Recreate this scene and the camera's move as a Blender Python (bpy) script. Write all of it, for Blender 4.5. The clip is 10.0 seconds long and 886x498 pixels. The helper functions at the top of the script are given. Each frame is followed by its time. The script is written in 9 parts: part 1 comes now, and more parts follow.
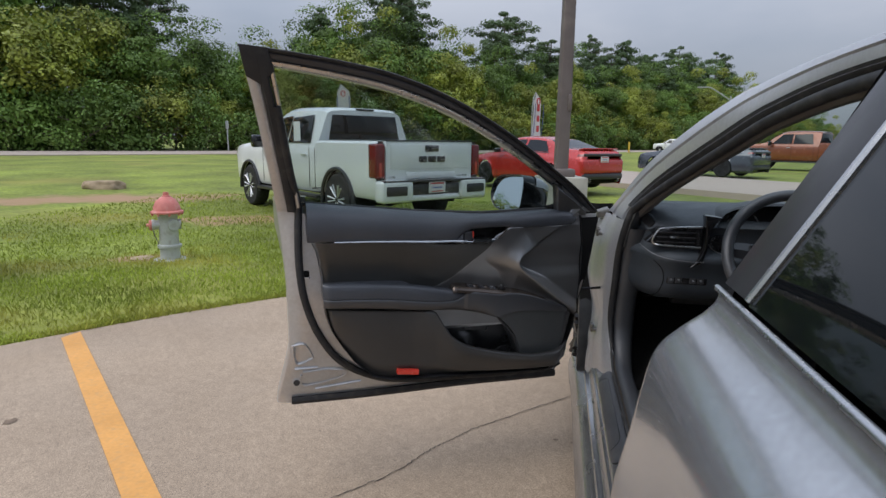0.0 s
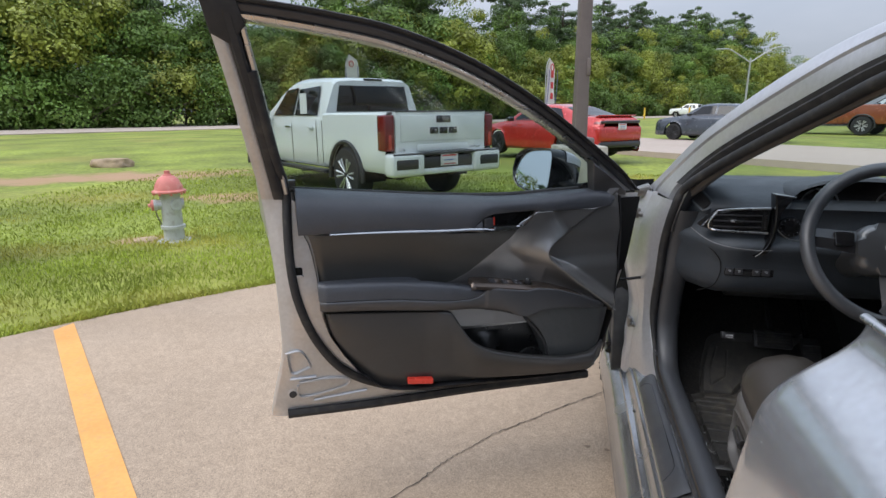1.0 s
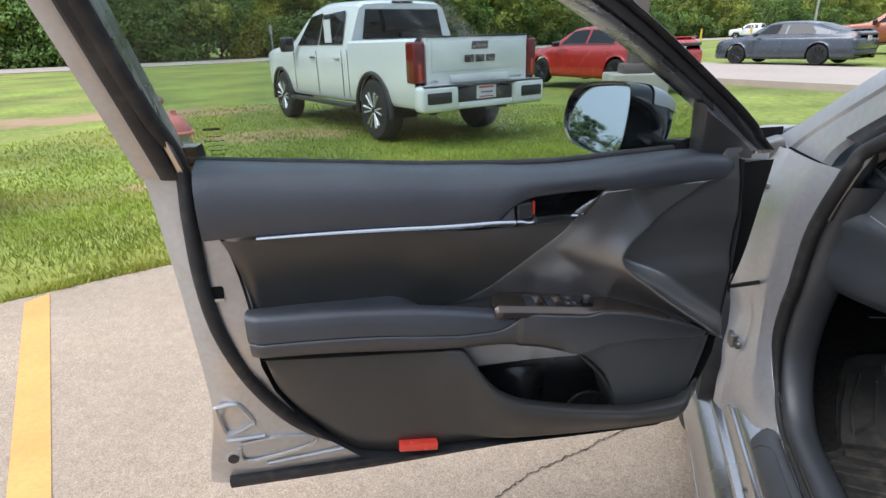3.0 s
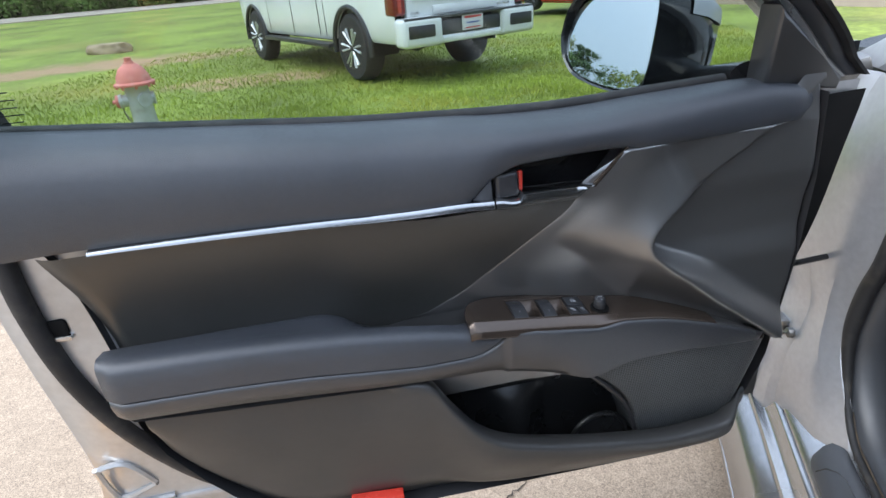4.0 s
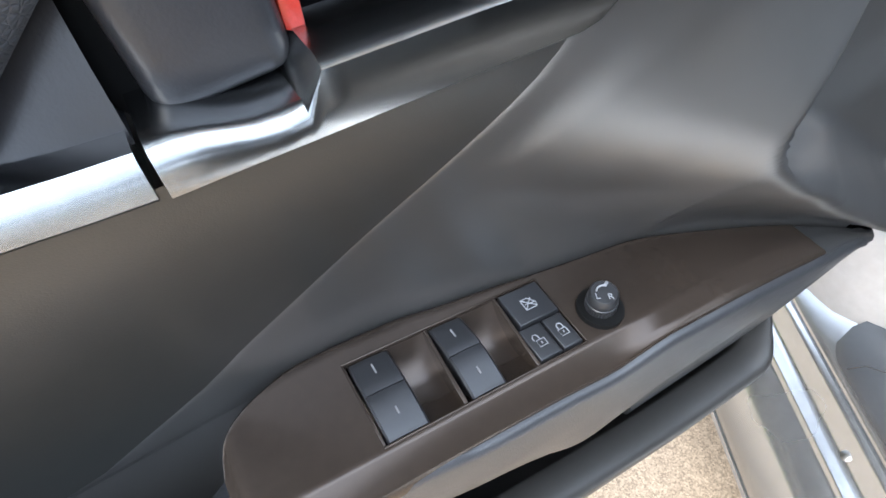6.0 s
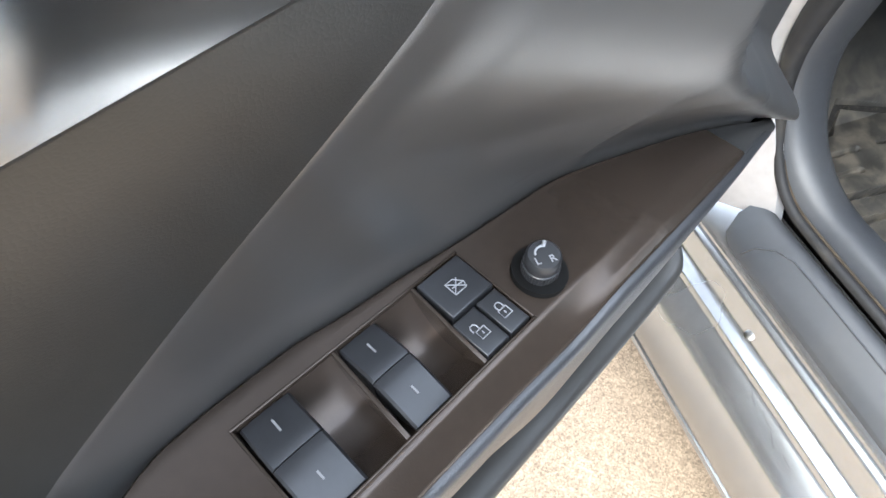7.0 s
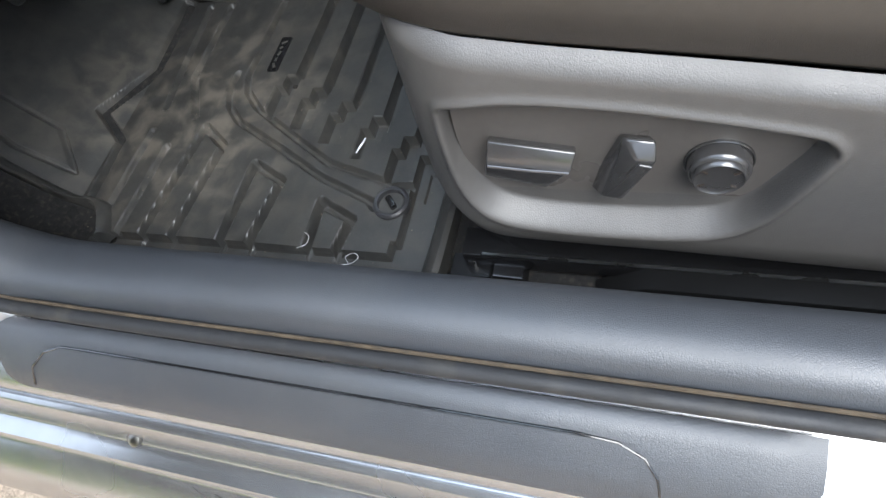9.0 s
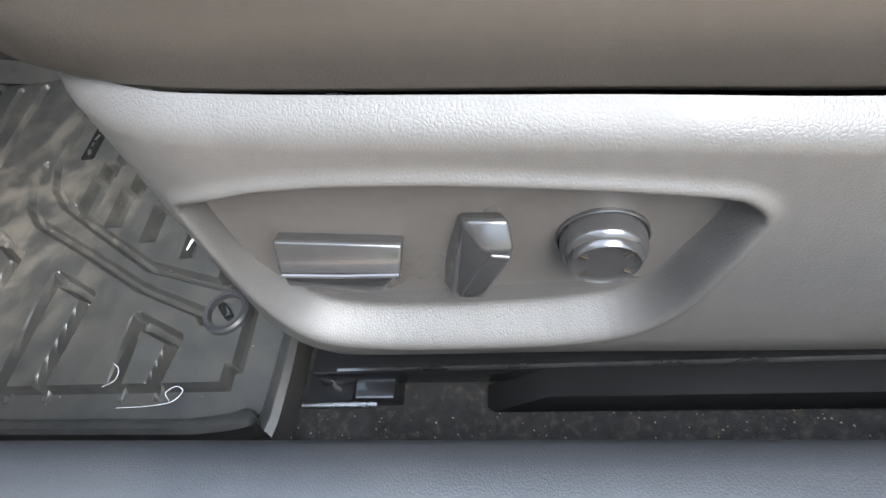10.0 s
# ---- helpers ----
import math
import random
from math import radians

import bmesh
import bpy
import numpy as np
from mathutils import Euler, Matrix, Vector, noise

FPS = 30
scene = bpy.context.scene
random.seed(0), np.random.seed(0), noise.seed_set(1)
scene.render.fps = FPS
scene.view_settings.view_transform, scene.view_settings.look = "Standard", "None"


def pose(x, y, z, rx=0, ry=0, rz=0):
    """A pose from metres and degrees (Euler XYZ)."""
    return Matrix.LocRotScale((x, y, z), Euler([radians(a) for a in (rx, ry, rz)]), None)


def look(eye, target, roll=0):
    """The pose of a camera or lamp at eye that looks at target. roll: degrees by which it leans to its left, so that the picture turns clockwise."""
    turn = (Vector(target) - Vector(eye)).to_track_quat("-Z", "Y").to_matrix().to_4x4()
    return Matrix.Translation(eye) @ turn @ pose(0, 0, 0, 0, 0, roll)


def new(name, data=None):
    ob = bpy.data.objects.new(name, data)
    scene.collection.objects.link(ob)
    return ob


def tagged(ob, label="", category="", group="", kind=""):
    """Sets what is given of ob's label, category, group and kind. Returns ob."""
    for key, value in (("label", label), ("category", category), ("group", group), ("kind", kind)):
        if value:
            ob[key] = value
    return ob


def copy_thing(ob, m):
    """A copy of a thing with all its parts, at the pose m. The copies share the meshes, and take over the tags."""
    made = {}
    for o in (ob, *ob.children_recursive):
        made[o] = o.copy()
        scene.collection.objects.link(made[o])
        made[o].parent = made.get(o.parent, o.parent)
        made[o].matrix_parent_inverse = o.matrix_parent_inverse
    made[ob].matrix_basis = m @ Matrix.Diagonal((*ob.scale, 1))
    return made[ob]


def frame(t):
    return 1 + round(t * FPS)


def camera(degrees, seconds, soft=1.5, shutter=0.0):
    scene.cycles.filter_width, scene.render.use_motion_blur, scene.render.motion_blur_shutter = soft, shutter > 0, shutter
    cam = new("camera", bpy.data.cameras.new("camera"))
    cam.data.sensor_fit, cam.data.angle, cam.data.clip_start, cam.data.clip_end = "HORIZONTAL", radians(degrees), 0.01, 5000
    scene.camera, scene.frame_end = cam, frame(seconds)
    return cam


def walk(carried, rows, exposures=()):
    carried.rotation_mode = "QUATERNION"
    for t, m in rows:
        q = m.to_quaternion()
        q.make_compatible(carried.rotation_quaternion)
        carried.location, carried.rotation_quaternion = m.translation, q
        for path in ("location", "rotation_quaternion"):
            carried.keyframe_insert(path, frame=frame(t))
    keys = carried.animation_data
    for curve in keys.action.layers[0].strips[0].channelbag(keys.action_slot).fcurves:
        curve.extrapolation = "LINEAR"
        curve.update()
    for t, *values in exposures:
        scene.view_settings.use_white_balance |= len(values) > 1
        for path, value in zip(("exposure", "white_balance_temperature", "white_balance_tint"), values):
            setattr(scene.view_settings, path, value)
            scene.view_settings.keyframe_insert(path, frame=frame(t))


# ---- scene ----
cam = camera(76.5, 10.0)
PATH = [
    (0, look((-0.165, -2.1912, 1.219), (-0.5551, -0.2664, 0.844), 0.7)),
    (0.5, look((-0.2068, -2.048, 1.225), (-0.6212, -0.1384, 0.8), 0.1)),
    (1, look((-0.2302, -1.911, 1.218), (-0.6609, -0.0172, 0.743), -0.5)),
    (1.5, look((-0.231, -1.7458, 1.209), (-0.7085, 0.1218, 0.676), -0.9)),
    (2, look((-0.2331, -1.5958, 1.207), (-0.7623, 0.2434, 0.626), -1.1)),
    (2.5, look((-0.2623, -1.444, 1.196), (-0.8145, 0.374, 0.573), -1.3)),
    (2.7, look((-0.2835, -1.3769, 1.194), (-0.8402, 0.4309, 0.543), -1.4)),
    (3.8, look((-0.3481, -1.0245, 1.154), (-0.8862, 0.706, 0.308), -3.9)),
    (4, look((-0.3465, -0.9534, 1.137), (-0.8776, 0.7565, 0.246), -4.5)),
    (4.5, look((-0.3434, -0.786, 1.103), (-0.843, 0.8502, 0.068), -5.7)),
    (5, look((-0.3533, -0.6604, 1.062), (-0.7528, 0.9126, -0.106), -6.3)),
    (5.2, look((-0.3618, -0.6067, 1.04), (-0.7046, 0.9298, -0.193), -6.5)),
    (6.3, look((-0.4169, -0.4161, 0.936), (-0.3488, 0.7734, -0.67), -5.5)),
    (6.5, look((-0.4153, -0.406, 0.929), (-0.2847, 0.7304, -0.712), -4.8)),
    (7, look((-0.411, -0.3928, 0.917), (-0.097, 0.6562, -0.756), -2.7)),
    (7.5, look((-0.3772, -0.3862, 0.897), (0.1515, 0.5447, -0.792), -4.3)),
    (8, look((-0.2575, -0.4616, 0.886), (0.3522, 0.386, -0.821), -15.9)),
    (8.5, look((-0.1297, -0.5617, 0.822), (0.6142, 0.2012, -0.871), -25.2)),
    (9, look((-0.0229, -0.6178, 0.725), (0.8769, -0.0197, -0.958), -24.8)),
    (9.5, look((0.0443, -0.6426, 0.649), (1.0561, -0.1905, -1.016), -21.7)),
    (10, look((0.0686, -0.6485, 0.633), (1.1771, -0.2719, -0.988), -19.2)),
]
EXPO = [(0.0, -0.14, 6180, 12), (0.5, 0.24, 6260, 13), (1.0, 0.32, 6230, 12), (2.0, 0.48, 6130, 11), (2.7, 0.58, 6080, 11), (4.0, 0.95, 5870, 9), (4.5, 1.5, 5850, 8), (5.0, 1.95, 5720, 6), (6.5, 1.98, 6120, 8), (7.0, 2.08, 6120, 7), (7.5, 2.02, 6050, 7), (8.0, 1.82, 5900, 8), (8.5, 1.55, 6040, 7), (9.0, 1.7, 6000, 8), (9.5, 2.15, 6050, 8), (10.0, 2.45, 6080, 8)]
walk(cam, PATH, EXPO)

# ---- sky, sun, exposure ----
world = bpy.data.worlds.new("sky")
scene.world = world
world.use_nodes = True
wn, wl = world.node_tree.nodes, world.node_tree.links
wn.clear()
w_out = wn.new("ShaderNodeOutputWorld")
w_bg = wn.new("ShaderNodeBackground")
w_sky = wn.new("ShaderNodeTexSky")
w_sky.sky_type, w_sky.sun_disc = "NISHITA", False
w_sky.sun_elevation, w_sky.sun_rotation = radians(52), radians(230)
w_sky.air_density, w_sky.dust_density = 1.2, 2.5
w_co = wn.new("ShaderNodeTexCoord")
w_map = wn.new("ShaderNodeMapping")
w_map.inputs["Scale"].default_value = (1, 1, 2.6)
w_noise = wn.new("ShaderNodeTexNoise")
w_noise.inputs["Scale"].default_value, w_noise.inputs["Detail"].default_value = 1.7, 6
w_ramp = wn.new("ShaderNodeMapRange")
w_ramp.inputs[1].default_value, w_ramp.inputs[2].default_value = 0.36, 0.68
w_ramp.inputs[3].default_value, w_ramp.inputs[4].default_value = 0.62, 1.0
w_cloud = wn.new("ShaderNodeMix")
w_cloud.data_type = "RGBA"
w_cloud.inputs[6].default_value = (3.2, 3.75, 4.8, 1)
w_cloud.inputs[7].default_value = (6.6, 6.9, 7.4, 1)
w_mix = wn.new("ShaderNodeMix")
w_mix.data_type = "RGBA"
wl.new(w_co.outputs["Generated"], w_map.inputs["Vector"])
wl.new(w_map.outputs[0], w_noise.inputs["Vector"])
wl.new(w_noise.outputs["Fac"], w_ramp.inputs[0])
wl.new(w_noise.outputs["Fac"], w_cloud.inputs[0])
wl.new(w_ramp.outputs[0], w_mix.inputs[0])
wl.new(w_sky.outputs[0], w_mix.inputs[6])
wl.new(w_cloud.outputs[2], w_mix.inputs[7])
# an overcast sky is three times as bright overhead as at the horizon
w_sep = wn.new("ShaderNodeSeparateXYZ")
w_up = wn.new("ShaderNodeMapRange")
w_up.inputs[1].default_value, w_up.inputs[2].default_value = 0.0, 1.0
w_up.inputs[3].default_value, w_up.inputs[4].default_value = 0.062, 0.26
wl.new(w_co.outputs["Generated"], w_sep.inputs[0])
wl.new(w_sep.outputs[2], w_up.inputs[0])
wl.new(w_up.outputs[0], w_bg.inputs["Strength"])
wl.new(w_mix.outputs[2], w_bg.inputs["Color"])
wl.new(w_bg.outputs[0], w_out.inputs["Surface"])

sun_data = bpy.data.lights.new("sun", "SUN")
sun_data.energy, sun_data.angle, sun_data.color = 1.5, radians(42), (1.0, 0.95, 0.87)
sun = new("sun", sun_data)
sun.matrix_world = look((-9, -7.5, 15), (0, 0, 0))


# ---- materials ----
def mat(name, col, rough=0.5, metal=0.0, var=0.12, vscale=5.0, grain=0.0, gscale=300.0, cells=False, coat=0.0,
        spec=0.5, dirt=None, dscale=3.0, damount=0.5, island=0.0, fine=0.06, anis=(1, 1, 1)):
    m = bpy.data.materials.new(name)
    m.use_nodes = True
    nt, nd, ln = m.node_tree, m.node_tree.nodes, m.node_tree.links
    b = nd["Principled BSDF"]
    b.inputs["Metallic"].default_value = metal
    b.inputs["Coat Weight"].default_value = coat
    b.inputs["Coat Roughness"].default_value = 0.05
    b.inputs["Specular IOR Level"].default_value = spec
    geo = nd.new("ShaderNodeNewGeometry")
    mp = nd.new("ShaderNodeMapping")
    mp.inputs["Scale"].default_value = anis
    ln.new(geo.outputs["Position"], mp.inputs["Vector"])
    pos = mp.outputs[0]

    def noise_tex(scale, detail=3.0):
        n = nd.new("ShaderNodeTexNoise")
        n.inputs["Scale"].default_value, n.inputs["Detail"].default_value = scale, detail
        ln.new(pos, n.inputs["Vector"])
        return n.outputs["Fac"]

    def mixc(fac, a, c, blend="MIX"):
        x = nd.new("ShaderNodeMix")
        x.data_type, x.blend_type = "RGBA", blend
        for src, sock in ((fac, x.inputs[0]), (a, x.inputs[6]), (c, x.inputs[7])):
            if isinstance(src, (int, float)):
                sock.default_value = src
            elif isinstance(src, tuple):
                sock.default_value = (*src, 1)
            else:
                ln.new(src, sock)
        return x.outputs[2]

    def span(src, lo, hi, a, c):
        r = nd.new("ShaderNodeMapRange")
        ln.new(src, r.inputs[0])
        for i, v in enumerate((lo, hi, a, c)):
            r.inputs[i + 1].default_value = v
        return r.outputs[0]

    dark = tuple(max(0.0, c * (1 - var)) for c in col)
    light = tuple(min(1.0, c * (1 + var)) for c in col)
    c = mixc(span(noise_tex(vscale, 4), 0.3, 0.7, 0, 1), dark, light)
    if fine:
        f = span(noise_tex(vscale * 22, 2), 0.25, 0.75, 1 - fine, 1 + fine)
        vm = nd.new("ShaderNodeVectorMath")
        vm.operation = "SCALE"
        ln.new(c, vm.inputs[0])
        ln.new(f, vm.inputs["Scale"])
        c = vm.outputs[0]
    if island:
        f = span(geo.outputs["Random Per Island"], 0, 1, 1 - island, 1 + island)
        vm = nd.new("ShaderNodeVectorMath")
        vm.operation = "SCALE"
        ln.new(c, vm.inputs[0])
        ln.new(f, vm.inputs["Scale"])
        c = vm.outputs[0]
    if dirt:
        c = mixc(span(noise_tex(dscale, 8), 0.52, 0.72, 0, damount), c, dirt)
    ln.new(c, b.inputs["Base Color"])
    ln.new(span(noise_tex(vscale * 2.3, 3), 0.3, 0.7, max(0.02, rough * 0.85), min(1, rough * 1.15)), b.inputs["Roughness"])
    if grain:
        bp = nd.new("ShaderNodeBump")
        bp.inputs["Strength"].default_value, bp.inputs["Distance"].default_value = grain, 0.0012 if gscale > 60 else 0.012
        if cells:
            v = nd.new("ShaderNodeTexVoronoi")
            v.feature = "DISTANCE_TO_EDGE"
            v.inputs["Scale"].default_value = gscale
            ln.new(pos, v.inputs["Vector"])
            inv = span(v.outputs["Distance"], 0.0, 0.22, 0, 1)
            ln.new(inv, bp.inputs["Height"])
        else:
            ln.new(noise_tex(gscale, 3), bp.inputs["Height"])
        ln.new(bp.outputs[0], b.inputs["Normal"])
    return m


def glass(name, tint, gloss=1.0):
    m = bpy.data.materials.new(name)
    m.use_nodes = True
    nd, ln = m.node_tree.nodes, m.node_tree.links
    nd.remove(nd["Principled BSDF"])
    tr, gl, mx, fr, pw, ad = (nd.new("ShaderNode" + k) for k in ("BsdfTransparent", "BsdfGlossy", "MixShader", "LayerWeight", "Math", "Math"))
    tr.inputs["Color"].default_value = (*tint, 1)
    gl.inputs["Roughness"].default_value = 0.01
    pw.operation, pw.inputs[1].default_value = "POWER", 4.0
    ad.operation, ad.inputs[1].default_value, ad.inputs[2].default_value = "MULTIPLY_ADD", 0.6 * gloss, 0.035 * gloss
    ln.new(fr.outputs["Facing"], pw.inputs[0])
    ln.new(pw.outputs[0], ad.inputs[0])
    ln.new(ad.outputs[0], mx.inputs[0])
    ln.new(tr.outputs[0], mx.inputs[1])
    ln.new(gl.outputs[0], mx.inputs[2])
    ln.new(mx.outputs[0], nd["Material Output"].inputs["Surface"])
    return m


M = {}
M["silver"] = mat("silver_paint", (0.50, 0.51, 0.53), 0.38, 0.55, 0.05, 4, 0.03, 900, coat=0.25, dirt=(0.40, 0.38, 0.35), dscale=9, damount=0.12)
M["silver_gloss"] = mat("silver_paint_polished", (0.50, 0.515, 0.535), 0.20, 0.75, 0.04, 4, 0.02, 900, coat=0.5, dirt=(0.40, 0.38, 0.35), dscale=9, damount=0.1)
M["silver_sill"] = mat("silver_sill_paint", (0.38, 0.385, 0.39), 0.25, 0.85, 0.03, 3, dirt=(0.36, 0.33, 0.28), dscale=30, damount=0.12)
M["switch"] = mat("polished_black_switch", (0.040, 0.038, 0.037), 0.15, 0, 0.08, 8, spec=1.0)
M["door_metal"] = mat("silver_paint_inner", (0.51, 0.51, 0.51), 0.36, 0.65, 0.05, 4, 0.03, 900, coat=0.4, dirt=(0.36, 0.31, 0.25), dscale=14, damount=0.3)
M["pad"] = mat("soft_black_vinyl", (0.042, 0.047, 0.057), 0.42, 0, 0.14, 6, 0.24, 620, cells=True, spec=0.75, dirt=(0.06, 0.06, 0.06), dscale=6, damount=0.25)
M["trim"] = mat("black_moulded_plastic", (0.038, 0.0385, 0.040), 0.32, 0, 0.15, 5, 0.06, 1100, cells=True, spec=1.0, dirt=(0.055, 0.052, 0.048), dscale=7, damount=0.3)
M["insert"] = mat("dark_textured_insert", (0.029, 0.030, 0.0285), 0.37, 0, 0.15, 5, 0.04, 1100, cells=True, spec=0.8, dirt=(0.046, 0.045, 0.042), dscale=9, damount=0.35)
M["pillar"] = mat("grey_pillar_cloth", (0.13, 0.12, 0.11), 0.85, 0, 0.08, 9, 0.3, 900)
M["hard"] = mat("grained_hard_plastic", (0.037, 0.040, 0.046), 0.46, 0, 0.15, 6, 0.16, 740, cells=True, spec=0.95, dirt=(0.07, 0.068, 0.065), dscale=8, damount=0.25)
M["trim"].node_tree.nodes["Principled BSDF"].inputs["IOR"].default_value = 1.75
# front panel's own trim copy, base raised in place of light reflected there
M["front"] = mat("lit_black_moulding", (0.054, 0.0535, 0.053), 0.34, 0, 0.10, 4, 0.03, 1300, cells=True, spec=1.0, dirt=(0.042, 0.040, 0.038), dscale=6, damount=0.25)
M["front"].node_tree.nodes["Principled BSDF"].inputs["IOR"].default_value = 2.1
M["lower"] = mat("dull_black_moulding", (0.036, 0.0355, 0.035), 0.42, 0, 0.15, 5, 0.08, 1000, cells=True, spec=0.7, dirt=(0.042, 0.040, 0.037), dscale=7, damount=0.3)
M["smooth"] = mat("satin_black_plastic", (0.034, 0.034, 0.037), 0.33, 0, 0.1, 8, 0.08, 1200, spec=0.5)
M["rail"] = mat("grained_black_rail", (0.040, 0.042, 0.047), 0.36, 0, 0.14, 6, 0.16, 620, cells=True, spec=0.9, dirt=(0.06, 0.06, 0.06), dscale=6, damount=0.2)
# pocket's inside, at a third of the lower panel's base colour
M["pocket"] = mat("darker_pocket_plastic", (0.012, 0.0125, 0.013), 0.30, 0, 0.15, 9, 0.05, 1200, spec=0.6)
M["gloss"] = mat("gloss_black_plastic", (0.012, 0.012, 0.013), 0.12, 0, 0.1, 8, coat=0.5)
M["bronze"] = mat("dark_bronze_satin_trim", (0.080, 0.062, 0.050), 0.22, 0.60, 0.08, 8, 0.05, 1500, spec=0.7)
M["chrome"] = mat("satin_chrome", (0.43, 0.44, 0.445), 0.21, 1.0, 0.04, 9)
M["bright"] = mat("brushed_bright_trim", (0.55, 0.55, 0.55), 0.28, 1.0, 0.05, 9)
M["rubber"] = mat("black_weather_rubber", (0.018, 0.018, 0.019), 0.62, 0, 0.2, 12, 0.2, 500, dirt=(0.09, 0.08, 0.065), dscale=30, damount=0.35)
M["red"] = mat("red_reflector", (0.62, 0.05, 0.03), 0.25, 0, 0.12, 40, 0.2, 900, coat=0.4)
M["white"] = mat("white_print", (0.75, 0.76, 0.78), 0.5, 0, 0.04, 30)
M["carpet"] = mat("black_carpet", (0.016, 0.0155, 0.015), 0.95, 0, 0.35, 60, 0.9, 900, dirt=(0.11, 0.09, 0.07), dscale=190, damount=0.4)
M["mat"] = mat("black_rubber_mat", (0.037, 0.037, 0.0355), 0.42, 0, 0.22, 40, 0.12, 600, dirt=(0.055, 0.051, 0.045), dscale=18, damount=0.6, fine=0.25, spec=0.9)
# brown dust trodden into the mat where the heels rest, in smears
nt = M["mat"].node_tree
nd, ln = nt.nodes, nt.links
geo = nd.new("ShaderNodeNewGeometry")
far = nd.new("ShaderNodeVectorMath")
far.operation, far.inputs[1].default_value = "DISTANCE", (0.395, -0.085, 0.275)
ln.new(geo.outputs["Position"], far.inputs[0])
near = nd.new("ShaderNodeMapRange")
near.interpolation_type = "SMOOTHSTEP"
for i, v in enumerate((0.04, 0.25, 0.72, 0.14)):
    near.inputs[i + 1].default_value = v
ln.new(far.outputs["Value"], near.inputs[0])
smear = nd.new("ShaderNodeTexNoise")
smear.inputs["Scale"].default_value, smear.inputs["Detail"].default_value, smear.inputs["Distortion"].default_value = 34.0, 10.0, 0.35
ln.new(geo.outputs["Position"], smear.inputs["Vector"])
cut = nd.new("ShaderNodeMapRange")
for i, v in enumerate((0.44, 0.64, 0.08, 1.0)):
    cut.inputs[i + 1].default_value = v
ln.new(smear.outputs["Fac"], cut.inputs[0])
dust = nd.new("ShaderNodeMath")
dust.operation = "MULTIPLY"
ln.new(near.outputs[0], dust.inputs[0])
ln.new(cut.outputs[0], dust.inputs[1])
mixed = nd.new("ShaderNodeMix")
mixed.data_type, mixed.inputs[7].default_value = "RGBA", (0.165, 0.147, 0.120, 1)
ln.new(dust.outputs[0], mixed.inputs[0])
ln.new(nd["Principled BSDF"].inputs["Base Color"].links[0].from_socket, mixed.inputs[6])
ln.new(mixed.outputs[2], nd["Principled BSDF"].inputs["Base Color"])
M["leather"] = mat("black_leatherette", (0.042, 0.036, 0.030), 0.40, 0, 0.12, 7, 0.10, 700, cells=True, spec=0.55)
M["dash"] = mat("dark_dash_vinyl", (0.040, 0.048, 0.058), 0.5, 0, 0.1, 6, 0.3, 500, cells=True, spec=0.5)
M["headliner"] = mat("grey_headliner", (0.32, 0.31, 0.29), 0.9, 0, 0.06, 9, 0.3, 800)
# near-black for undersides and joints, and for shade in gaps and wells
M["dark"] = mat("near_black_fill", (0.008, 0.008, 0.008), 0.7, 0, 0.2, 6, spec=0.15)
M["steel"] = mat("black_coated_steel", (0.02, 0.02, 0.021), 0.22, 0.4, 0.1, 10, coat=0.3)
M["zinc"] = mat("zinc_steel", (0.30, 0.29, 0.27), 0.35, 1.0, 0.2, 30, dirt=(0.2, 0.15, 0.1), dscale=40, damount=0.4)
M["dustgap"] = mat("dusty_brown_seam", (0.065, 0.048, 0.030), 0.9, 0, 0.4, 60)
M["window"] = glass("tinted_side_glass", (0.76, 0.81, 0.80), 0.6)
M["windscreen"] = glass("windscreen_glass", (0.82, 0.88, 0.86), 0.8)
M["privacy"] = mat("dark_privacy_glass", (0.006, 0.007, 0.008), 0.03, 0, 0.05, 4, coat=0.0, spec=0.45)
M["mirror"] = mat("mirror_silver", (0.86, 0.89, 0.90), 0.01, 1.0, 0.0, 4, fine=0)
M["concrete"] = mat("beige_concrete", (0.392, 0.300, 0.212), 0.88, 0, 0.10, 0.9, 0.55, 240, dirt=(0.20, 0.165, 0.13), dscale=60, damount=0.16, fine=0.08)
# exposed sand in the concrete: pale and dark grains of a few millimetres
nt = M["concrete"].node_tree
nd, ln = nt.nodes, nt.links
bsdf = nd["Principled BSDF"]
under = bsdf.inputs["Base Color"].links[0].from_socket
geo = nd.new("ShaderNodeNewGeometry")
for size, lo, hi in ((400.0, 0.64, 1.34), (150.0, 0.92, 1.07)):
    vor = nd.new("ShaderNodeTexVoronoi")
    vor.inputs["Scale"].default_value = size
    ln.new(geo.outputs["Position"], vor.inputs["Vector"])
    sep = nd.new("ShaderNodeSeparateColor")
    ln.new(vor.outputs["Color"], sep.inputs[0])
    rng = nd.new("ShaderNodeMapRange")
    rng.inputs[3].default_value, rng.inputs[4].default_value = lo, hi
    ln.new(sep.outputs[0], rng.inputs[0])
    scl = nd.new("ShaderNodeVectorMath")
    scl.operation = "SCALE"
    ln.new(under, scl.inputs[0])
    ln.new(rng.outputs[0], scl.inputs["Scale"])
    under = scl.outputs[0]
ln.new(under, bsdf.inputs["Base Color"])
M["grass_soil"] = mat("lawn_soil", (0.195, 0.235, 0.035), 0.95, 0, 0.40, 0.45, 0.6, 40, dirt=(0.36, 0.31, 0.075), dscale=0.28, damount=0.6, fine=0.35)
M["blade"] = mat("grass_blade", (0.275, 0.335, 0.037), 0.7, 0, 0.36, 0.7, island=0.32, dirt=(0.54, 0.45, 0.09), dscale=0.55, damount=0.8)
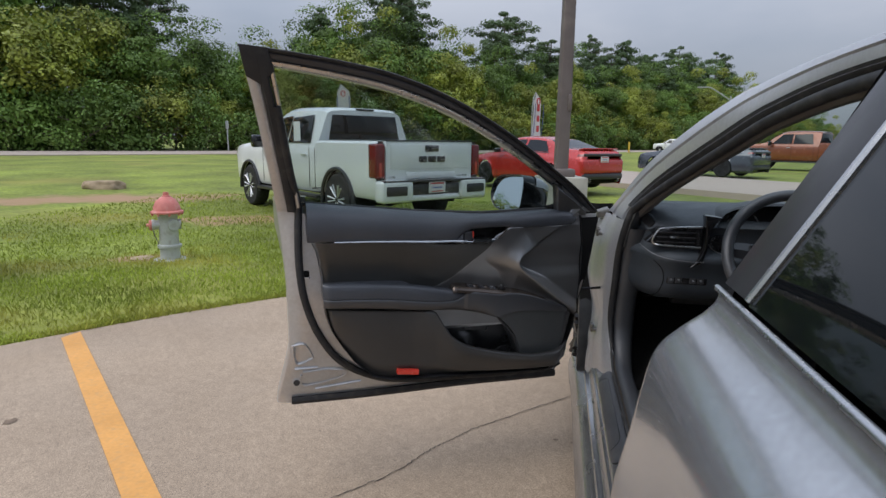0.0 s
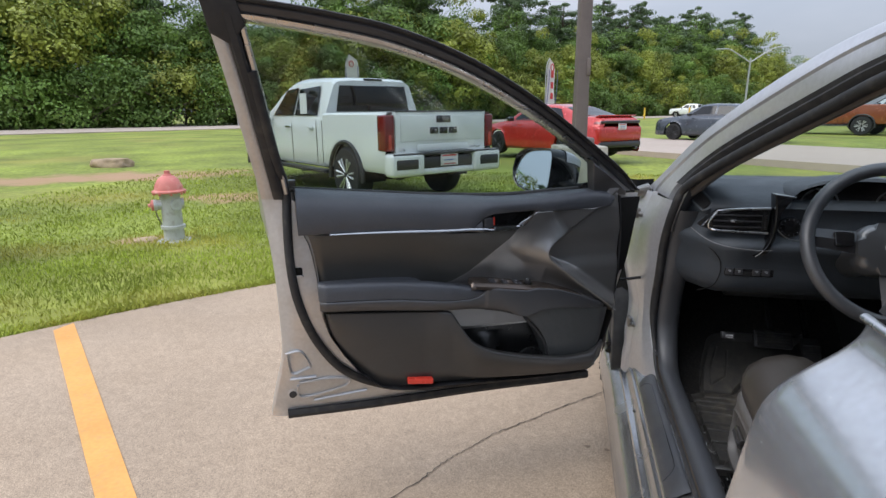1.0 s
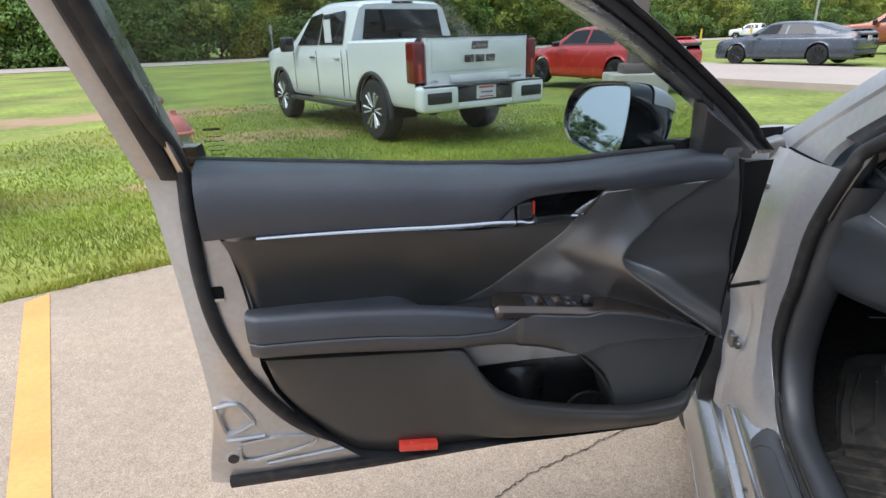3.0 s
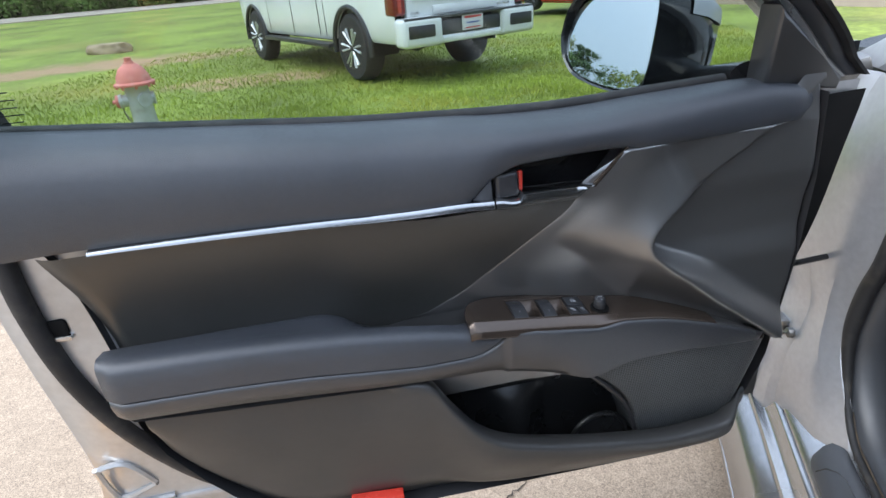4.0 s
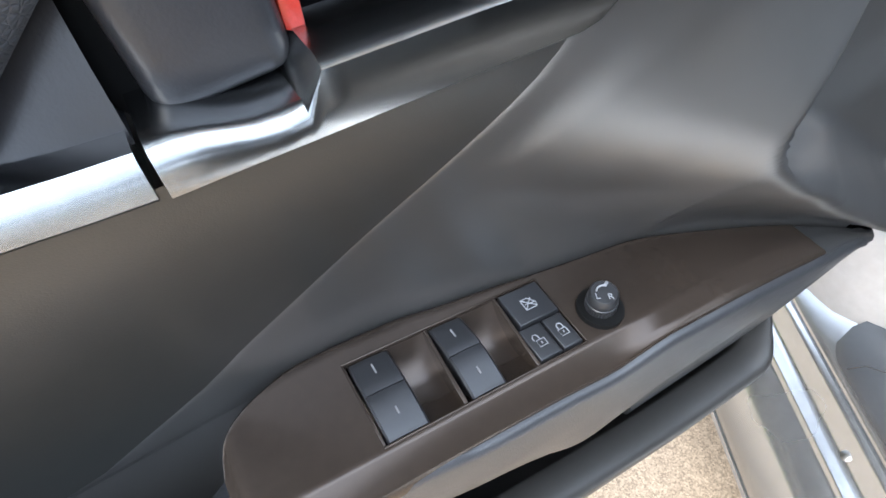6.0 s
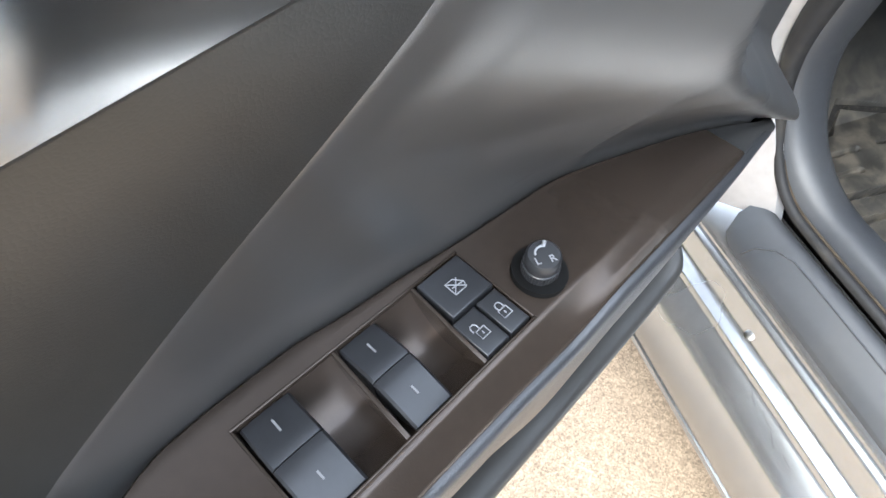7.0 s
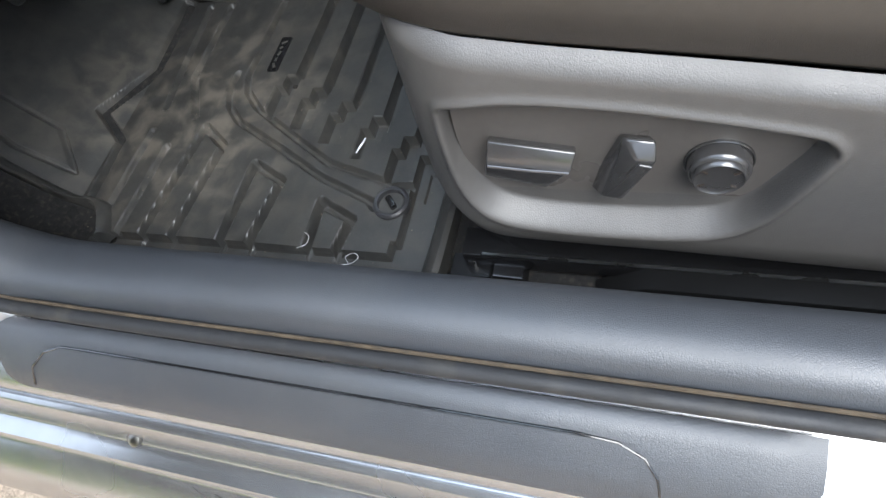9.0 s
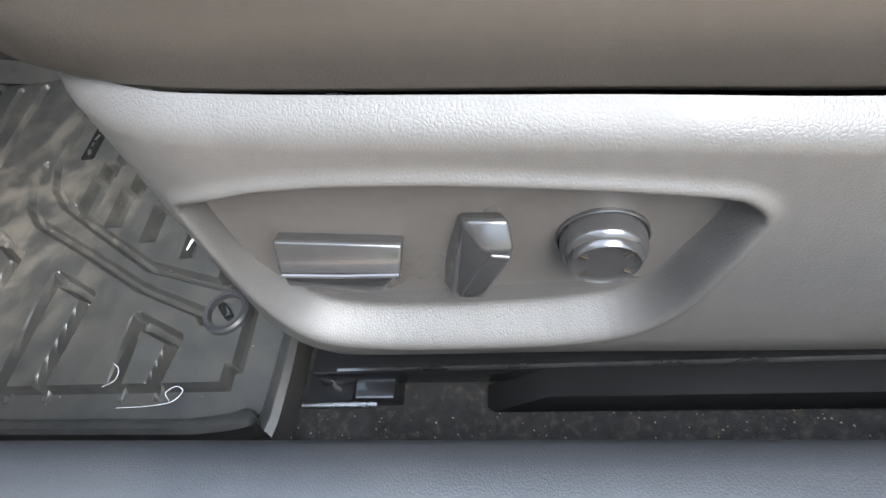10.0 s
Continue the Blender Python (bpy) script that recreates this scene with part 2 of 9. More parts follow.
M["stripe"] = mat("orange_line_paint", (0.72, 0.36, 0.10), 0.75, 0, 0.10, 3, 0.4, 200, dirt=(0.45, 0.30, 0.16), dscale=40, damount=0.3)
M["road"] = mat("pale_road_concrete", (0.42, 0.35, 0.29), 0.9, 0, 0.08, 0.2, dirt=(0.30, 0.24, 0.2), dscale=0.4, damount=0.4)
M["bark"] = mat("bark", (0.11, 0.085, 0.065), 0.95, 0, 0.35, 3, 0.8, 30, anis=(1, 1, 0.2))
M["leaf_a"] = mat("broad_leaf_green", (0.118, 0.200, 0.030), 0.6, 0, 0.50, 0.20, island=0.20)
M["leaf_b"] = mat("yellow_green_leaf", (0.235, 0.270, 0.032), 0.6, 0, 0.40, 0.20, island=0.20)
M["leaf_c"] = mat("dark_pine_leaf", (0.078, 0.125, 0.046), 0.65, 0, 0.35, 0.22, island=0.20)
M["white_paint"] = mat("white_truck_paint", (0.79, 0.80, 0.80), 0.22, 0, 0.03, 3, coat=0.8)
M["red_paint"] = mat("red_car_paint", (0.48, 0.028, 0.022), 0.25, 0.2, 0.05, 3, coat=0.8)
M["grey_paint"] = mat("slate_grey_car_paint", (0.06, 0.07, 0.085), 0.25, 0.4, 0.05, 3, coat=0.8)
M["brown_paint"] = mat("terracotta_truck_paint", (0.27, 0.075, 0.03), 0.25, 0.2, 0.05, 3, coat=0.8)
M["blue_paint"] = mat("dusty_blue_truck_paint", (0.14, 0.19, 0.22), 0.25, 0.2, 0.05, 3, coat=0.8)
M["tyre"] = mat("tyre_rubber", (0.017, 0.017, 0.017), 0.8, 0, 0.25, 12, 0.4, 90)
M["rim"] = mat("machined_alloy", (0.72, 0.72, 0.72), 0.38, 0.7, 0.05, 8)
M["rim_dark"] = mat("dark_alloy", (0.02, 0.02, 0.022), 0.35, 0.5, 0.1, 8)
M["tail"] = mat("red_lamp_lens", (0.17, 0.009, 0.010), 0.12, 0, 0.2, 20, coat=0.6)
M["plate"] = mat("number_plate", (0.70, 0.70, 0.72), 0.4, 0, 0.06, 20)
M["plate_red"] = mat("red_plate_print", (0.55, 0.05, 0.05), 0.4, 0, 0.06, 20)
M["plate_blue"] = mat("blue_plate_print", (0.06, 0.10, 0.35), 0.4, 0, 0.06, 20)
M["pole"] = mat("weathered_pole_metal", (0.15, 0.125, 0.115), 0.55, 0.3, 0.12, 3, dirt=(0.26, 0.22, 0.19), dscale=4, damount=0.4)
M["plinth"] = mat("old_concrete_plinth", (0.42, 0.40, 0.34), 0.9, 0, 0.15, 4, 0.4, 60, dirt=(0.2, 0.19, 0.15), dscale=5, damount=0.5)
M["hyd_grey"] = mat("silver_hydrant_paint", (0.50, 0.52, 0.50), 0.45, 0.3, 0.1, 9, 0.25, 60, dirt=(0.25, 0.22, 0.18), dscale=18, damount=0.5)
M["hyd_red"] = mat("faded_red_hydrant_paint", (0.62, 0.20, 0.165), 0.6, 0, 0.12, 9, 0.25, 60, dirt=(0.72, 0.42, 0.36), dscale=14, damount=0.6)
M["rock"] = mat("brown_rock", (0.36, 0.27, 0.17), 0.9, 0, 0.35, 3, 0.8, 20)
M["sign"] = mat("galvanised_post", (0.42, 0.43, 0.43), 0.5, 0.6, 0.1, 6)
M["banner"] = mat("white_flag_cloth", (0.72, 0.70, 0.70), 0.8, 0, 0.06, 6)
M["banner_red"] = mat("red_flag_print", (0.55, 0.06, 0.06), 0.8, 0, 0.06, 6)
M["banner_blue"] = mat("blue_flag_print", (0.08, 0.10, 0.28), 0.8, 0, 0.06, 6)
M["yellow"] = mat("yellow_marker_paint", (0.65, 0.42, 0.05), 0.6, 0, 0.08, 9)
M["crack"] = mat("dark_crack_fill", (0.075, 0.06, 0.045), 0.95, 0, 0.3, 30)
M["wet"] = mat("water_drop", (0.5, 0.5, 0.5), 0.05, 0.2, 0, 4, coat=1.0, fine=0)


# ---- mesh helpers ----
def thing(name, at=(0, 0, 0), label="", category="", group="", kind="", rz=0.0):
    ob = new(name)
    ob.matrix_world = pose(*at, 0, 0, rz)
    return tagged(ob, label, category, group, kind)


def world_of(ob):
    return world_of(ob.parent) @ ob.matrix_basis if ob.parent else ob.matrix_basis.copy()


def finish(bm, sharp=38.0, recalc=True):
    if recalc:
        bmesh.ops.recalc_face_normals(bm, faces=bm.faces[:])
    lim = radians(sharp)
    for f in bm.faces:
        f.smooth = True
    for e in bm.edges:
        e.smooth = not (len(e.link_faces) == 2 and e.calc_face_angle(0) > lim)


def part(name, bm, material, parent=None, label="", local=False, sharp=38.0, recalc=True):
    """Links a bmesh as one mesh object under parent. Its points are in world metres, or in the parent's own if local."""
    if parent is not None and not local:
        bm.transform(world_of(parent).inverted())
    finish(bm, sharp, recalc)
    me = bpy.data.meshes.new(name)
    bm.to_mesh(me)
    bm.free()
    me.materials.append(material)
    ob = new(name, me)
    if parent is not None:
        ob.parent = parent
    return tagged(ob, label)


def single(name, bm, material, label, category, group="", kind="", sharp=38.0):
    ob = part(name, bm, material, None, label, sharp=sharp)
    return tagged(ob, label, category, group, kind)


def grid(bm, rows, close=False):
    """A sheet through rows of points."""
    vs = [[bm.verts.new(p) for p in r] for r in rows]
    for a, b in zip(vs, vs[1:]):
        n = len(a)
        for i in range(n if close else n - 1):
            j = (i + 1) % n
            try:
                bm.faces.new((a[i], a[j], b[j], b[i]))
            except ValueError:
                pass
    return vs


def cap(bm, ring):
    try:
        bm.faces.new(ring)
    except ValueError:
        pass


def tube(bm, pts, r, n=10, ends=True, flat=1.0):
    """A round bar along points; r a number or one per point."""
    pts = [Vector(p) for p in pts]
    rs = r if isinstance(r, (list, tuple)) else [r] * len(pts)
    rows, side = [], None
    for i, p in enumerate(pts):
        d = (pts[min(i + 1, len(pts) - 1)] - pts[max(i - 1, 0)]).normalized()
        if side is None:
            side = d.cross(Vector((0, 0, 1)))
            if side.length < 1e-3:
                side = d.cross(Vector((0, 1, 0)))
        side = (side - d * side.dot(d)).normalized()
        up = side.cross(d)
        rows.append([p + side * rs[i] * math.cos(2 * math.pi * k / n) + up * rs[i] * flat * math.sin(2 * math.pi * k / n) for k in range(n)])
    vs = grid(bm, rows, close=True)
    if ends:
        cap(bm, vs[0][::-1])
        cap(bm, vs[-1])
    return vs


def box(bm, c, s, m=None, bevel=0.0, seg=2):
    """A box with its centre c and sides s, bevelled, under the turn m."""
    mm = Matrix.Translation(c) @ (m or Matrix.Identity(4)) @ Matrix.Diagonal((*s, 1))
    r = bmesh.ops.create_cube(bm, size=1, matrix=mm)
    if bevel:
        es = list({e for v in r["verts"] for e in v.link_edges})
        bmesh.ops.bevel(bm, geom=es, offset=bevel, segments=seg, profile=0.5, affect="EDGES", clamp_overlap=True)
    return bm


def prism(bm, outline, place, n0, n1, bevel=0.0, seg=2):
    """A plate: an outline in two coordinates a, b, thick from n0 to n1; place(a, n, b) gives the point."""
    lo = [bm.verts.new(place(a, n0, b)) for a, b in outline]
    hi = [bm.verts.new(place(a, n1, b)) for a, b in outline]
    k = len(outline)
    top = bm.faces.new(hi)
    bm.faces.new(lo[::-1])
    for i in range(k):
        bm.faces.new((lo[i], lo[(i + 1) % k], hi[(i + 1) % k], hi[i]))
    if bevel:
        bmesh.ops.bevel(bm, geom=list(top.edges), offset=bevel, segments=seg, profile=0.5, affect="EDGES", clamp_overlap=True)
    return bm


def curve(knots):
    """A smooth function through (t, v) knots, flat outside them (cubic with limited slopes)."""
    ts = np.array([k[0] for k in knots], float)
    vs = np.array([k[1] for k in knots], float)
    d = np.diff(vs) / np.diff(ts)
    m = np.concatenate([[d[0]], [0 if a * b <= 0 else 2 * a * b / (a + b) for a, b in zip(d, d[1:])], [d[-1]]])

    def at(t):
        if t <= ts[0]:
            return float(vs[0])
        if t >= ts[-1]:
            return float(vs[-1])
        i = int(np.searchsorted(ts, t)) - 1
        h = ts[i + 1] - ts[i]
        s = (t - ts[i]) / h
        return float((2 * s**3 - 3 * s**2 + 1) * vs[i] + (s**3 - 2 * s**2 + s) * h * m[i]
                     + (-2 * s**3 + 3 * s**2) * vs[i + 1] + (s**3 - s**2) * h * m[i + 1])
    return at


def smooth_line(pts, k=6):
    """Points along a smooth line through pts."""
    pts = [Vector(p) for p in pts]
    out = []
    for i in range(len(pts) - 1):
        p0, p1, p2, p3 = pts[max(i - 1, 0)], pts[i], pts[i + 1], pts[min(i + 2, len(pts) - 1)]
        for j in range(k):
            s = j / k
            out.append(0.5 * ((2 * p1) + (p2 - p0) * s + (2 * p0 - 5 * p1 + 4 * p2 - p3) * s * s + (3 * p1 - p0 - 3 * p2 + p3) * s**3))
    return out + [pts[-1]]


def step(x, a, b):
    s = min(1.0, max(0.0, (x - a) / (b - a)))
    return s * s * (3 - 2 * s)


def lin(a, b, k):
    return [a + (b - a) * i / (k - 1) for i in range(k)]


def rounded(w, h, r, k=4):
    """A rounded rectangle's outline about the origin."""
    out = []
    for cx, cy, a0 in ((w / 2 - r, h / 2 - r, 0), (-w / 2 + r, h / 2 - r, 90), (-w / 2 + r, -h / 2 + r, 180), (w / 2 - r, -h / 2 + r, 270)):
        for i in range(k + 1):
            a = radians(a0 + 90 * i / k)
            out.append((cx + r * math.cos(a), cy + r * math.sin(a)))
    return out


def lathe(bm, prof, at, axis=(0, 0, 1), n=24):
    """A turned form: (radius, height) pairs round an axis."""
    m = Matrix.Translation(at) @ Vector((0, 0, 1)).rotation_difference(Vector(axis)).to_matrix().to_4x4()
    rows = [[m @ Vector((r * math.cos(2 * math.pi * k / n), r * math.sin(2 * math.pi * k / n), h)) for k in range(n)] for r, h in prof]
    vs = grid(bm, rows, close=True)
    cap(bm, vs[0][::-1])
    cap(bm, vs[-1])
    return vs


def text_mesh(body, size, depth, m):
    """Lettering as a bmesh, lying in m's xy plane."""
    cu = bpy.data.curves.new("lettering", "FONT")
    cu.body, cu.size, cu.extrude, cu.align_x, cu.align_y = body, size, depth, "CENTER", "CENTER"
    ob = bpy.data.objects.new("lettering", cu)
    me = bpy.data.meshes.new_from_object(ob)
    bm = bmesh.new()
    bm.from_mesh(me)
    bm.transform(m)
    bpy.data.objects.remove(ob)
    bpy.data.curves.remove(cu)
    bpy.data.meshes.remove(me)
    return bm

# ---- ground ----
EDGE = [(-60, -72), (-9.0, -7.2), (-5.2, -2.2), (-3.36, 0.38), (-2.95, 0.95), (-2.25, 1.75), (-1.2, 2.7), (0.6, 3.9), (4.0, 5.4), (12, 7.4), (70, 20)]


def past_edge(x, y):
    """Metres by which a place lies out on the lawn, beyond the slab's edge."""
    best, sign = 1e9, 1
    for (ax, ay), (bx, by) in zip(EDGE, EDGE[1:]):
        dx, dy = bx - ax, by - ay
        s = min(1, max(0, ((x - ax) * dx + (y - ay) * dy) / (dx * dx + dy * dy)))
        d = math.hypot(x - ax - s * dx, y - ay - s * dy)
        if d < best:
            best, sign = d, (1 if dx * (y - ay) - dy * (x - ax) > 0 else -1)
    return best * sign


def ground_z(x, y):
    s = past_edge(x, y)
    if s <= 0:
        return -0.06
    z = -0.015 - 0.145 * step(s, 0.2, 4.0)
    z += 0.025 * noise.noise(Vector((x * 0.25, y * 0.25, 0))) * step(s, 1, 6)
    far = math.hypot(x, y)
    return z + 0.16 * step(far, 15, 26)


bm = bmesh.new()
xs = [-3000, -900, -300, -120, -70, -45, -30, -22, -17] + lin(-14, 8, 56) + [10, 13, 17, 22, 30, 45, 70, 120, 300, 900, 3000]
ys = [-3000, -900, -300, -100, -40, -15, -6, -3] + lin(-1, 16, 44) + [18, 21, 25, 30, 36, 45, 60, 80, 120, 300, 900, 3000]
grid(bm, [[(x, y, ground_z(x, y)) for x in xs] for y in ys])
ground = single("ground", bm, M["grass_soil"], "mown yellow-green lawn with worn patches", "ground", kind="structure")

# concrete parking slab, a sheet 0.18 m thick that ends along a gentle curve
bm = bmesh.new()
rim = [(p.x, p.y) for p in smooth_line([(*e, 0) for e in EDGE[1:-1]], 5)]
outline = [(-60, -72)] + rim + [(70, 20), (70, -90), (-60, -90)]
lo = [bm.verts.new((x, y, -0.18)) for x, y in outline]
hi = [bm.verts.new((x, y, 0)) for x, y in outline]
bm.faces.new(hi)
for i in range(len(outline)):
    j = (i + 1) % len(outline)
    bm.faces.new((lo[i], lo[j], hi[j], hi[i]))
slab = single("pavement", bm, M["concrete"], "beige broom-finished concrete parking slab", "pavement", kind="structure")

# orange stall line
a, b = Vector((-3.10, 0.625, 0)), Vector((-1.52, -0.69, 0))
d = (b - a).normalized()
s = Vector((d.y, -d.x, 0)) * 0.054
end = a + d * 6.5
bm = bmesh.new()
skew = (0.045, -0.02)
for z in (0.0,):
    bm.faces.new([bm.verts.new(p + Vector((0, 0, 0.004))) for p in (a - s - d * skew[0], a + s - d * skew[1], end + s, end - s)])
r = bmesh.ops.extrude_face_region(bm, geom=bm.faces[:])
bmesh.ops.translate(bm, verts=[v for v in r["geom"] if isinstance(v, bmesh.types.BMVert)], vec=(0, 0, -0.003))
single("stall_line", bm, M["stripe"], "orange painted parking stall line on the concrete", "parking line", kind="structure")


# hairline cracks and stains in the slab
def crack(pts, width, seed):
    rnd = random.Random(seed)
    line = smooth_line([(x, y, 0.0035) for x, y in pts], 14)
    bm = bmesh.new()
    rows = []
    for i, p in enumerate(line):
        d = line[min(i + 1, len(line) - 1)] - line[max(i - 1, 0)]
        n = Vector((-d.y, d.x, 0)).normalized()
        j = n * rnd.uniform(-0.006, 0.006)
        w = width * rnd.uniform(0.45, 1.3)
        rows.append([p + j - n * w, p + j + n * w])
    grid(bm, rows)
    return single("crack", bm, M["crack"], "dark jagged hairline crack in the concrete", "crack", kind="structure")


crack([(0.10, 0.62), (-0.10, 0.41), (-0.24, 0.277), (-0.344, 0.16), (-0.466, 0.04), (-0.542, -0.07), (-0.614, -0.167), (-0.71, -0.347), (-0.875, -0.548), (-1.25, -0.95)], 0.0022, 3)


def blot(x, y, rx, ry, seed):
    rnd = random.Random(seed)
    bm = bmesh.new()
    ring = []
    for k in range(14):
        a = 2 * math.pi * k / 14
        q = rnd.uniform(0.6, 1.15)
        ring.append(bm.verts.new((x + rx * q * math.cos(a), y + ry * q * math.sin(a), 0.0032)))
    bm.faces.new(ring)
    return single("stain", bm, M["stain"], "small brown stain on the concrete", "stain", kind="structure")


M["stain"] = mat("brown_stain", (0.20, 0.145, 0.10), 0.9, 0, 0.3, 40, 0.3, 300)
for x, y, rx, ry, sd in ((-0.124, 0.016, 0.013, 0.010, 1), (-0.053, 0.008, 0.012, 0.009, 2), (-2.45, -0.35, 0.03, 0.03, 3)):
    blot(x, y, rx, ry, sd)


# pale driveway beyond the lawn and the far road, each a strip with its own thickness
def strip(name, pts, width, z, material, label, category):
    bm = bmesh.new()
    rows = []
    for i, p in enumerate(pts):
        d = Vector(pts[min(i + 1, len(pts) - 1)]) - Vector(pts[max(i - 1, 0)])
        n = Vector((-d.y, d.x)).normalized() * width / 2
        c = Vector(p)
        rows.append([(*(c - n), z - 0.25), (*(c - n), z), (*(c + n), z), (*(c + n), z - 0.25)])
    grid(bm, rows)
    return single(name, bm, material, label, category, kind="structure")


strip("driveway", [(-9.0, 35.5), (1.9, 20.9), (4.7, 17.6), (7.2, 15.0), (24, -3)], 6.2, 0.012, M["road"], "pale concrete driveway crossing the lawn", "driveway")
strip("road", [(-140, -112), (-39.5, 33.0), (3.5, 89.0), (30, 121), (120, 215)], 13.0, 0.05, M["road"], "pale concrete road along the woods", "road")

# bare earth worn through the lawn, ragged patches in its soil
nt = M["grass_soil"].node_tree
nd, ln = nt.nodes, nt.links
bsdf = nd["Principled BSDF"]
under = bsdf.inputs["Base Color"].links[0].from_socket
geo = nd.new("ShaderNodeNewGeometry")
rag = nd.new("ShaderNodeTexNoise")
rag.inputs["Scale"].default_value, rag.inputs["Detail"].default_value = 1.6, 8
ln.new(geo.outputs["Position"], rag.inputs["Vector"])
for cx, cy, rx, ry, turn in ((-11.2, 8.3, 4.6, 1.15, 0.72), (-9.4, 9.1, 2.6, 0.9, 0.5), (-5.4, 6.7, 1.7, 0.75, 0.4), (-4.75, 3.3, 0.55, 0.28, 0.3)):
    mp = nd.new("ShaderNodeMapping")
    mp.vector_type = "TEXTURE"
    mp.inputs["Location"].default_value = (cx, cy, 0)
    mp.inputs["Rotation"].default_value = (0, 0, turn)
    mp.inputs["Scale"].default_value = (rx, ry, 1000)
    ln.new(geo.outputs["Position"], mp.inputs["Vector"])
    lg = nd.new("ShaderNodeVectorMath")
    lg.operation = "LENGTH"
    ln.new(mp.outputs[0], lg.inputs[0])
    ad = nd.new("ShaderNodeMath")
    ad.operation = "MULTIPLY_ADD"
    ad.inputs[1].default_value = 1.9
    ln.new(rag.outputs["Fac"], ad.inputs[0])
    ln.new(lg.outputs["Value"], ad.inputs[2])
    rng = nd.new("ShaderNodeMapRange")
    rng.inputs[1].default_value, rng.inputs[2].default_value = 1.35, 1.95
    rng.inputs[3].default_value, rng.inputs[4].default_value = 0.9, 0.0
    ln.new(ad.outputs[0], rng.inputs[0])
    mx = nd.new("ShaderNodeMix")
    mx.data_type = "RGBA"
    mx.inputs[7].default_value = (0.39, 0.245, 0.14, 1)
    ln.new(rng.outputs[0], mx.inputs[0])
    ln.new(under, mx.inputs[6])
    under = mx.outputs[2]
ln.new(under, bsdf.inputs["Base Color"])


# grass blades, thick near the slab and thinner further out
def lawn_blades():
    rnd = random.Random(11)
    verts, faces = [], []

    def blade(x, y, h, w):
        z = ground_z(x, y)
        a = rnd.uniform(0, 6.283)
        lean = rnd.uniform(0.1, 0.9) * h
        dx, dy = math.cos(a) * w / 2, math.sin(a) * w / 2
        b = rnd.uniform(0, 6.283)
        lx, ly = math.cos(b) * lean, math.sin(b) * lean
        i = len(verts)
        verts.extend(((x - dx, y - dy, z - 0.005), (x + dx, y + dy, z - 0.005), (x + dx * 0.7 + lx * 0.4, y + dy * 0.7 + ly * 0.4, z + h * 0.6),
                      (x + lx, y + ly, z + h)))
        faces.extend(((i, i + 1, i + 2), (i, i + 2, i + 3)))

    made = 0
    while made < 110000:
        x, y = rnd.uniform(-9.5, 1.8), rnd.uniform(-2.5, 11)
        s = past_edge(x, y)
        if s < 0.0 or rnd.random() > 1.25 * math.exp(-s / 2.6) + 0.07:
            continue
        tuft = noise.noise(Vector((x * 1.3, y * 1.3, 4.0)))
        h = (0.020 + 0.018 * rnd.random()) * (1.25 + 0.8 * tuft)
        if s < 0.12:
            h *= 1.15
        blade(x, y, max(0.010, h), 0.0045 + 0.0035 * rnd.random() + 0.0012 * s)
        made += 1
    for _ in range(7000):
        t = rnd.random()
        e = rim[min(int(t * (len(rim) - 1)), len(rim) - 2)]
        f = rim[min(int(t * (len(rim) - 1)), len(rim) - 2) + 1]
        q = rnd.random()
        x, y = e[0] + (f[0] - e[0]) * q, e[1] + (f[1] - e[1]) * q
        if -6 < x < 2:
            n = Vector((-(f[1] - e[1]), f[0] - e[0])).normalized()
            k = rnd.uniform(-0.012, 0.07)
            blade(x + n.x * k, y + n.y * k, rnd.uniform(0.03, 0.06), 0.006)
    me = bpy.data.meshes.new("grass")
    me.from_pydata(verts, [], faces)
    me.materials.append(M["blade"])
    return tagged(new("grass", me), "short mown grass with yellowed tips", "grass", kind="stuff")


lawn_blades()

